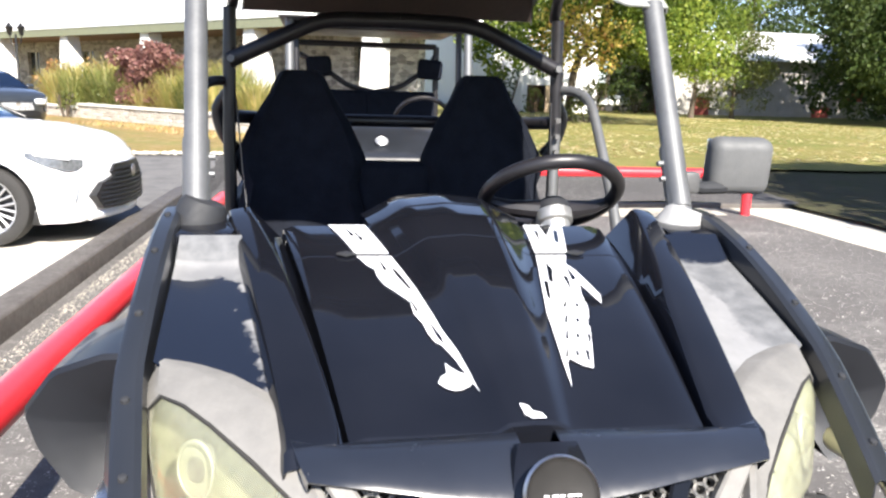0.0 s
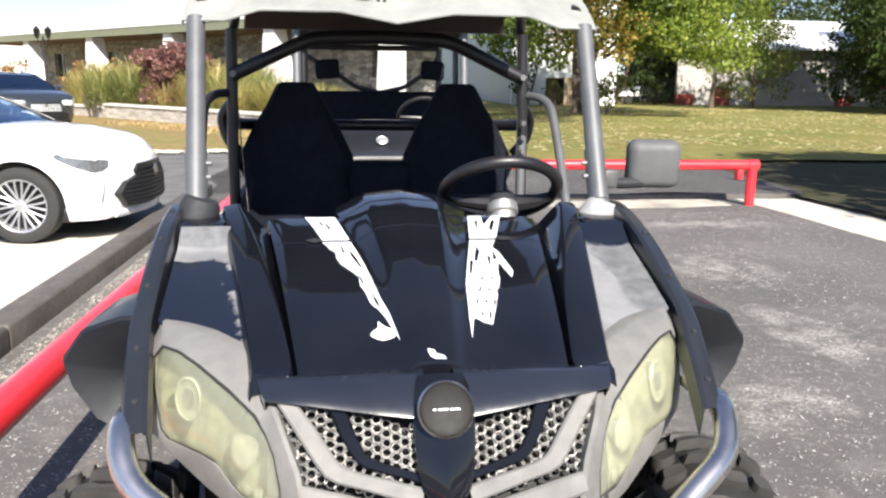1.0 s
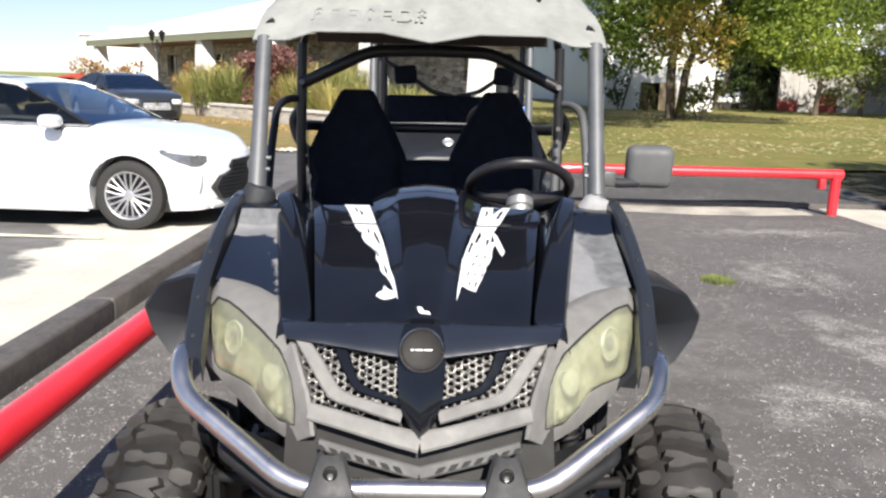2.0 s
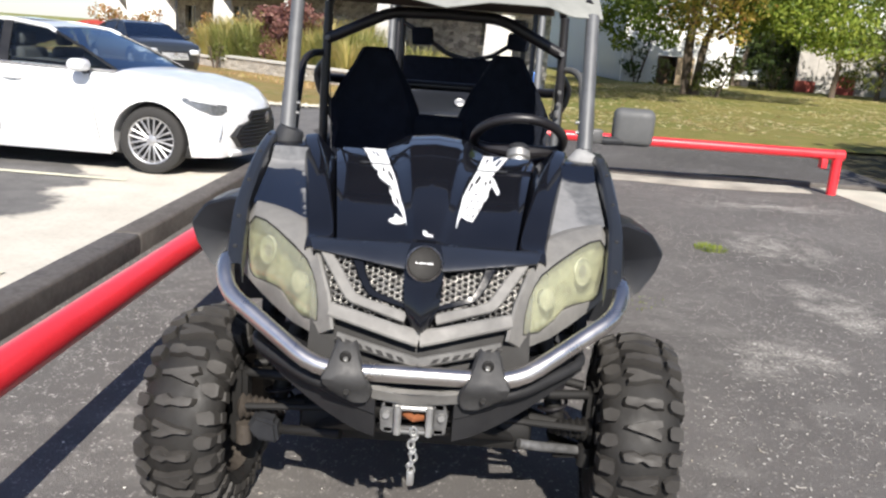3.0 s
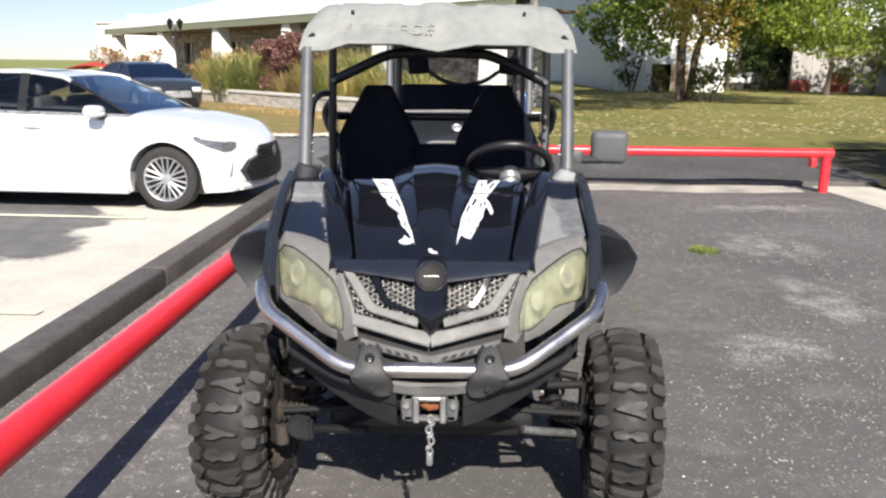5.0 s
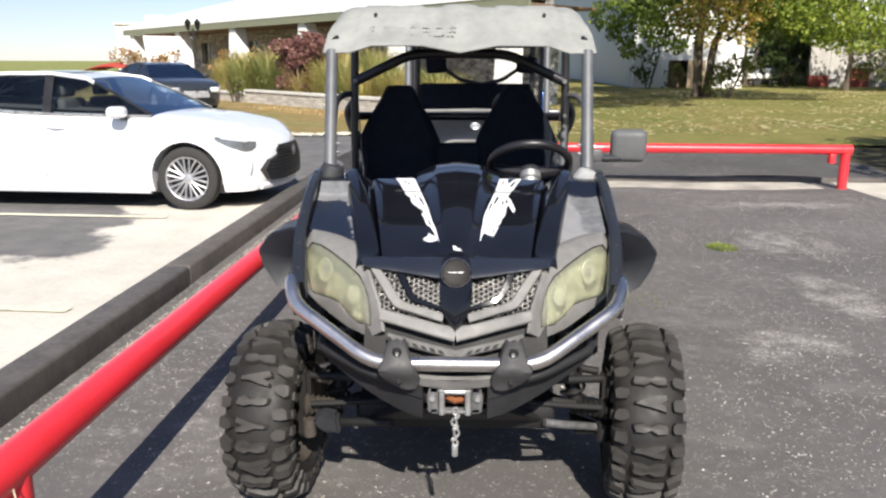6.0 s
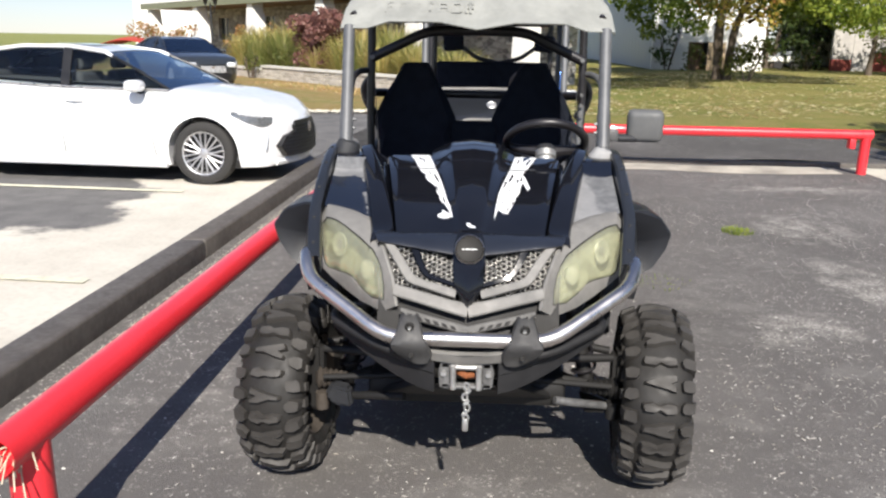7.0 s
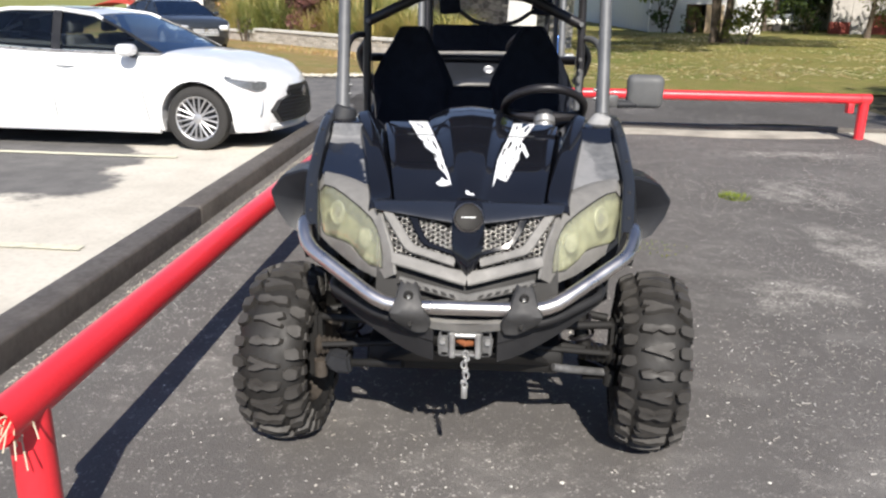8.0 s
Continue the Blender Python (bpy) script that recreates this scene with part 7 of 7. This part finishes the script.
tree(17.6, 47.0, 9.0, 3.4, 0.9, 9, LEAF_DARK, "dark green tree behind the lawn", 2, 70, 130, 0.13)
tree(21.5, 53.0, 10.0, 4.2, 0.8, 14, LEAF_DARK, "dark green tree behind the lamp post", 1, 80, 110, 0.14)
tree(27.0, 57.0, 12.5, 5.2, 1.0, 10, LEAF_MAPLE, "green tree behind the barn", 1, 90, 90, 0.15)
tree(35.0, 60.0, 13.0, 5.5, 2.0, 11, LEAF_DARK, "tall dark tree behind the barn", 1, 80, 80, 0.16)
tree(46.0, 58.0, 14.0, 6.0, 2.5, 12, LEAF_MAPLE, "tall green tree behind the barn", 1, 80, 75, 0.17)
tree(10.9, 1.6, 8.5, 3.7, 3.2, 13, LEAF_DARK, "tree at the car park's edge that shades the drive", 1, 130, 170, 0.13)
tree(19.3, 38.0, 6.6, 2.8, 1.9, 15, LEAF_MAPLE, "green tree before the barn's end wall", 1, 60, 230, 0.085)


def bush(x, y, h, r, seed, mat, label, per=420, size=0.07, n=14):
    rnd = random.Random(seed)
    z0 = rise(y) + 0.03
    t = thing("shrub", label, "shrub", pose(x, y, z0))
    for k in range(7):
        a = rnd.uniform(0, math.tau)
        part("stem", tubed([(0.05 * math.cos(a), 0.05 * math.sin(a), -0.1), (r * 0.4 * math.cos(a), r * 0.4 * math.sin(a), h * 0.5), (r * 0.6 * math.cos(a + 0.3), r * 0.6 * math.sin(a + 0.3), h * 0.8)], [0.03, 0.02, 0.008], 6), BARK, t)
    cl = []
    for k in range(n):
        a, q, zz = rnd.uniform(0, math.tau), rnd.uniform(0.1, 0.8), rnd.uniform(0.15, 0.88)
        cl.append((Vector((r * q * math.cos(a), r * q * math.sin(a), h * zz)), r * rnd.uniform(0.25, 0.42)))
    part("leaves", crown_mesh(rnd, cl, per, size), mat, t)
    return t


def tall_grass(x, y, h, r, seed, n=420):
    rnd = random.Random(seed)
    z0 = rise(y) + 0.03
    bm = bmesh.new()
    for _ in range(n):
        a, q = rnd.uniform(0, math.tau), r * math.sqrt(rnd.random()) * 0.45
        b = Vector((q * math.cos(a), q * math.sin(a), 0))
        a2 = a + rnd.uniform(-0.6, 0.6)
        L = h * rnd.uniform(0.35, 1.0)
        out = rnd.uniform(0.15, 1.0) * r
        side = Vector((-math.sin(a2), math.cos(a2), 0)) * rnd.uniform(0.008, 0.018)
        prev = None
        for t in (0, 0.4, 0.75, 1.0):
            p = b + Vector((math.cos(a2) * out * t * t, math.sin(a2) * out * t * t, L * (t - 0.22 * t * t * t)))
            w = side * (1 - 0.8 * t) * 1.6
            cur = (bm.verts.new(p - w), bm.verts.new(p + w))
            if prev:
                bm.faces.new((prev[0], prev[1], cur[1], cur[0]))
            prev = cur
    green = rnd.random() < 0.4
    ob = part("ornamental_grass", bm, BLADE_GREEN if green else BLADE_GOLD, at=pose(x, y, z0))
    return tagged(ob, "tall clump of green ornamental grass in the planter" if green else "tall clump of golden ornamental grass in the planter", "grass", "planter grasses")


# planter wall of stacked blocks, running beside the hall
PW = [Vector((-9.9, 28.3, 0)), Vector((-7.7, 25.85, 0)), Vector((-4.3, 22.1, 0)), Vector((0.6, 16.8, 0))]
PD = (PW[3] - PW[1]).normalized()
PN = Vector((-PD.y, PD.x, 0))


def beside(s, d):
    """A place along the planter wall, d metres behind it."""
    p = PW[1] + PD * s + PN * d
    return p.x, p.y


rnd = random.Random(21)
for s, d, h, r in ((-4.6, 2.4, 1.9, 0.9), (-4.0, 1.2, 1.6, 0.8), (-3.2, 1.6, 1.9, 0.9), (3.9, 2.9, 2.0, 0.9), (2.2, 0.8, 1.2, 0.7), (-2.3, 1.0, 1.6, 0.8), (-1.5, 2.2, 2.2, 1.0), (-0.6, 1.2, 1.8, 0.9), (0.3, 2.0, 2.1, 0.9), (1.0, 1.1, 1.5, 0.8), (2.9, 2.2, 2.0, 0.9), (3.3, 1.2, 1.6, 0.8), (4.2, 1.3, 1.5, 0.8), (5.0, 2.1, 1.8, 0.9), (5.7, 1.0, 1.4, 0.8), (6.5, 1.8, 1.5, 0.9), (7.4, 1.1, 1.3, 0.8), (8.4, 1.6, 1.3, 0.9), (9.4, 1.2, 1.2, 0.8)):
    x, y = beside(s, d)
    tall_grass(x, y, h * 1.28, r * 1.05, rnd.randint(0, 9999), 620)
x, y = beside(1.9, 1.35)
bush(x, y, 2.5, 1.25, 31, LEAF_MAROON, "round maroon-leaved shrub in the planter", 900, 0.085, 34)
x, y = beside(0.7, 1.0)
bush(x, y, 1.6, 0.85, 32, LEAF_GREEN, "green shrub in the planter")
x, y = beside(-5.6, 2.2)
bush(x, y, 1.9, 1.1, 38, LEAF_RUST, "russet autumn shrub at the planter's end", 420, 0.08)
x, y = -12.3, 30.5
bush(x, y, 2.0, 1.0, 41, LEAF_RUST, "russet shrub beside the dark car", 420, 0.08)
x, y = -14.6, 33.5
bush(x, y, 2.0, 1.3, 39, LEAF_RUST, "russet autumn shrub beside the hall", 360, 0.09)
x, y = beside(-3.4, 2.9)
bush(x, y, 2.3, 1.0, 40, LEAF_RUST, "thin russet shrub among the grasses", 260, 0.08)
x, y = beside(-0.3, -0.35)
bush(x, y, 0.95, 0.5, 33, LEAF_GREEN, "small weedy shrub before the planter wall", 500, 0.06)
bush(9.9, 40.2, 2.6, 1.0, 34, LEAF_DARK, "dark shrub against the metal shed", 200, 0.11)
bush(11.2, 39.9, 1.5, 0.7, 35, LEAF_GREEN, "green shrub against the metal shed", 240, 0.1)
bush(10.6, 29.6, 1.9, 1.15, 36, LEAF_GREEN, "spiky green shrub at the maple's foot", 260, 0.09)
bush(18.3, 43.0, 1.9, 1.0, 37, LEAF_DARK, "dark shrub beside the barn", 200, 0.11)

# a low white van far behind the lawn
van = thing("trailer", "low white trailer parked behind the lawn", "trailer", pose(18.6, 47.5, rise(47.5)))
part("body", boxed((-1.3, -0.7, 0.45), (1.3, 0.7, 0.8), 0.12, 3), WHITE_METAL, van)
part("cover", slabbed([(-1.0, -0.6, 0.8), (0.7, -0.6, 1.2), (1.1, -0.6, 0.8)], (0, 1.2, 0), 0.05), GREY_METAL, van)
for x in (-0.5, 0.5):
    part("wheel", lathe(bmesh.new(), [(0.27, -0.1), (0.27, 0.1), (0.12, 0.1), (0.001, 0.08)], 24, Matrix.Translation((x, -0.62, 0.28)) @ Matrix.Rotation(radians(90), 4, "Z")), TYRE_ROAD, van)

# fallen leaves on the lawn
rnd = random.Random(77)
bm = bmesh.new()
for _ in range(12000):
    x, y = rnd.uniform(1.0, 24), 13.2 + 24 * rnd.random() ** 1.4
    if noise.noise(Vector((x * 0.35, y * 0.35, 0))) < rnd.uniform(-0.5, 0.3):
        continue
    leaf(bm, Vector((x, y, rise(y) + 0.105)), rnd.uniform(0.05, 0.10), rnd, 1.0)
tagged(part("leaf_litter", bm, LITTER), "pale fallen leaves scattered over the lawn", "leaves", kind="stuff")

# planter wall blocks and caps, last
BLOCK = Nodes("planter block")
BLOCK.set(color=BLOCK.mix(BLOCK.ramp(BLOCK.noise(14, 5), (0.3, 0.0), (0.7, 0.6)), BLOCK.ramp(BLOCK.random(), (0.0, (0.38, 0.35, 0.30)), (0.5, (0.50, 0.46, 0.40)), (1.0, (0.60, 0.56, 0.50))), (0.32, 0.29, 0.25)), rough=0.95).bump(BLOCK.noise(40, 4), 0.8, 0.01)
pw = thing("wall_planter", "low planter wall of stacked tan concrete blocks", "retaining wall", kind="structure")
bm = boxed((-0.146, -0.12, 0.0), (0.146, 0.12, 0.098), 0.014, 1)
block_mesh = bpy.data.meshes.new("block")
finish(new("block", block_mesh), bm)
proto = bpy.data.objects["block"]
block_mesh.materials.append(BLOCK.mat)
bpy.data.objects.remove(proto)
for a, b, courses in ((PW[0], PW[1], 3), (PW[1], PW[3], 4)):
    d = b - a
    n = int(d.length / 0.30)
    ang = math.atan2(d.y, d.x)
    for c in range(courses):
        for i in range(n):
            p = a + d * ((i + (0.5 if c % 2 else 0.0)) / n)
            ob = new("block", block_mesh)
            ob.parent = pw
            ob.matrix_local = Matrix.Translation((p.x + rnd.uniform(-.008, .008), p.y + rnd.uniform(-.008, .008), rise(p.y) + 0.02 + c * 0.10)) @ Matrix.Rotation(ang, 4, "Z")
    cap = slab(bmesh.new(), [a + PN * -0.16, b + PN * -0.16, b + PN * 0.18, a + PN * 0.18], (0, 0, 0.07))
    for v in cap.verts:
        v.co.z += rise(v.co.y) + 0.02 + courses * 0.10
    part("cap", cap, STONE_PALE, pw, "pale cap stones")

# gravel and grit along the kerb's foot, weeds, leaf debris
rnd = random.Random(91)
bm = bmesh.new()
for _ in range(3200):
    y = rnd.uniform(-2.5, 7.5)
    x = -1.98 + 0.0179 * (y + 1.0) + 0.11 + abs(rnd.gauss(0, 0.09))
    r = rnd.uniform(0.003, 0.008)
    vs = [bm.verts.new(Vector((x, y, 0.002 + r * 0.5)) + Vector(d) * r * rnd.uniform(0.7, 1.2)) for d in ((1, 0, 0), (-1, 0, 0), (0, 1, 0), (0, -1, 0), (0, 0, 0.8), (0, 0, -0.6))]
    for a, b_, c_ in ((0, 2, 4), (2, 1, 4), (1, 3, 4), (3, 0, 4)):
        bm.faces.new((vs[a], vs[b_], vs[c_]))
tagged(part("gravel", bm, GUTTER_OLD, smooth=10), "pale grit washed up along the kerb's foot", "gravel", kind="stuff")
bm = bmesh.new()
for _ in range(650):
    x, y = rnd.uniform(-1.6, 4.8), rnd.uniform(-2.0, 7.5)
    if noise.noise(Vector((x * 0.7, y * 0.7, 5))) < rnd.uniform(-0.3, 0.35):
        continue
    r = rnd.uniform(0.004, 0.011)
    vs = [bm.verts.new(Vector((x, y, 0.001 + r * 0.3)) + Vector(d) * r * rnd.uniform(0.6, 1.2)) for d in ((1, 0, 0), (-1, 0, 0), (0, 1, 0), (0, -1, 0), (0, 0, 0.7), (0, 0, -0.6))]
    for a, b_, c_ in ((0, 2, 4), (2, 1, 4), (1, 3, 4), (3, 0, 4)):
        bm.faces.new((vs[a], vs[b_], vs[c_]))
tagged(part("loose_stones", bm, STONE_PALE, smooth=10), "small pale stones loose on the asphalt", "stones", kind="stuff")


def weed(x, y, h, r, n, label):
    bm = bmesh.new()
    for _ in range(n):
        a = rnd.uniform(0, math.tau)
        q = r * rnd.random() ** 0.5
        b0 = Vector((q * math.cos(a), q * math.sin(a), 0))
        d0 = Vector((math.cos(a + rnd.uniform(-1, 1)), math.sin(a + rnd.uniform(-1, 1)), 0)) * h * rnd.uniform(0.3, 1.2)
        w = Vector((-d0.y, d0.x, 0)).normalized() * 0.004
        vs = [bm.verts.new(b0 - w), bm.verts.new(b0 + w), bm.verts.new(b0 + d0 * 0.5 + Vector((0, 0, h * rnd.uniform(0.5, 1)))), ]
        bm.faces.new(vs)
    ob = part("weed", bm, LEAF_LIME, at=pose(x, y, 0.0))
    tagged(ob, label, "weed", kind="stuff")


weed(2.25, 4.05, 0.045, 0.14, 220, "low green weed growing through the asphalt")
weed(-1.66, 0.9, 0.03, 0.05, 50, "tiny dry weed beside the red rail")
weed(1.25, 2.45, 0.02, 0.22, 60, "thin straw-coloured weed on the asphalt")

# dry chips and bits of straw strewn over the asphalt
rnd = random.Random(55)
CHIP = leaf_material("dry chips", (0.56, 0.53, 0.48), (0.68, 0.66, 0.62), (0.42, 0.38, 0.32), (0.76, 0.74, 0.71))
bm = bmesh.new()
for _ in range(30000):
    x, y = rnd.uniform(-1.1, 4.9), -1.9 + 9.2 * rnd.random() ** 1.3
    keep = noise.noise(Vector((x * 0.55, y * 0.55, 2))) + 0.5 * noise.noise(Vector((x * 2.1, y * 2.1, 8))) + 0.16 * min(x, 2.0)
    if keep < rnd.uniform(0.0, 0.72):
        continue
    a = rnd.uniform(0, math.tau)
    L, w = rnd.uniform(0.003, 0.008) * (2.2 if rnd.random() < 0.08 else 1.0), rnd.uniform(0.0016, 0.004)
    u, v = Vector((math.cos(a), math.sin(a), rnd.uniform(-0.2, 0.2))), Vector((-math.sin(a), math.cos(a), rnd.uniform(-0.4, 0.4)))
    c = Vector((x, y, 0.006))
    vs = [bm.verts.new(c + p) for p in (-u * L - v * w, u * L * 0.8 - v * w * 0.7, u * L + v * w * 0.6, -u * L * 0.7 + v * w)]
    bm.faces.new(vs)
tagged(part("dry_chips", bm, CHIP), "pale dry chips and straw bits strewn over the asphalt", "debris", kind="stuff")

# crumbled pale edge between the asphalt and the dry verge
rnd = random.Random(63)
bm = bmesh.new()
for _ in range(2600):
    x = rnd.uniform(-11.0, 0.5)
    y = 13.62 + 0.7 * noise.noise(Vector((x * 0.8, 13.6, 3))) + rnd.gauss(0, 0.16)
    r = rnd.uniform(0.012, 0.045)
    vs = [bm.verts.new(Vector((x, y, rise(y) + 0.03 + r * 0.2)) + Vector(d) * r * rnd.uniform(0.6, 1.2)) for d in ((1, 0, 0), (-1, 0, 0), (0, 1, 0), (0, -1, 0), (0, 0, 0.6), (0, 0, -0.6))]
    for a, b_, c_ in ((0, 2, 4), (2, 1, 4), (1, 3, 4), (3, 0, 4)):
        bm.faces.new((vs[a], vs[b_], vs[c_]))
tagged(part("edge_rubble", bm, GUTTER, smooth=10), "pale crumbled rubble along the verge's edge", "rubble", kind="stuff")
# tufts in the dry verge
bm = bmesh.new()
for _ in range(9000):
    x, y = rnd.uniform(-11.0, 0.4), 13.7 + 9.0 * rnd.random()
    if x < -8.5 - (y - 24) * 0.9 or x > 0.4 - max(0, y - 16.5):
        continue
    h, a = rnd.uniform(0.03, 0.11), rnd.uniform(0, math.tau)
    w = Vector((math.cos(a), math.sin(a), 0)) * rnd.uniform(0.012, 0.03)
    c = Vector((x, y, rise(y) + 0.03))
    bm.faces.new([bm.verts.new(c - w), bm.verts.new(c + w), bm.verts.new(c + Vector((rnd.uniform(-0.05, 0.05), rnd.uniform(-0.05, 0.05), h)))])
tagged(part("grass_tufts", bm, TUFT), "dry tufts in the brown verge", "grass", kind="stuff")
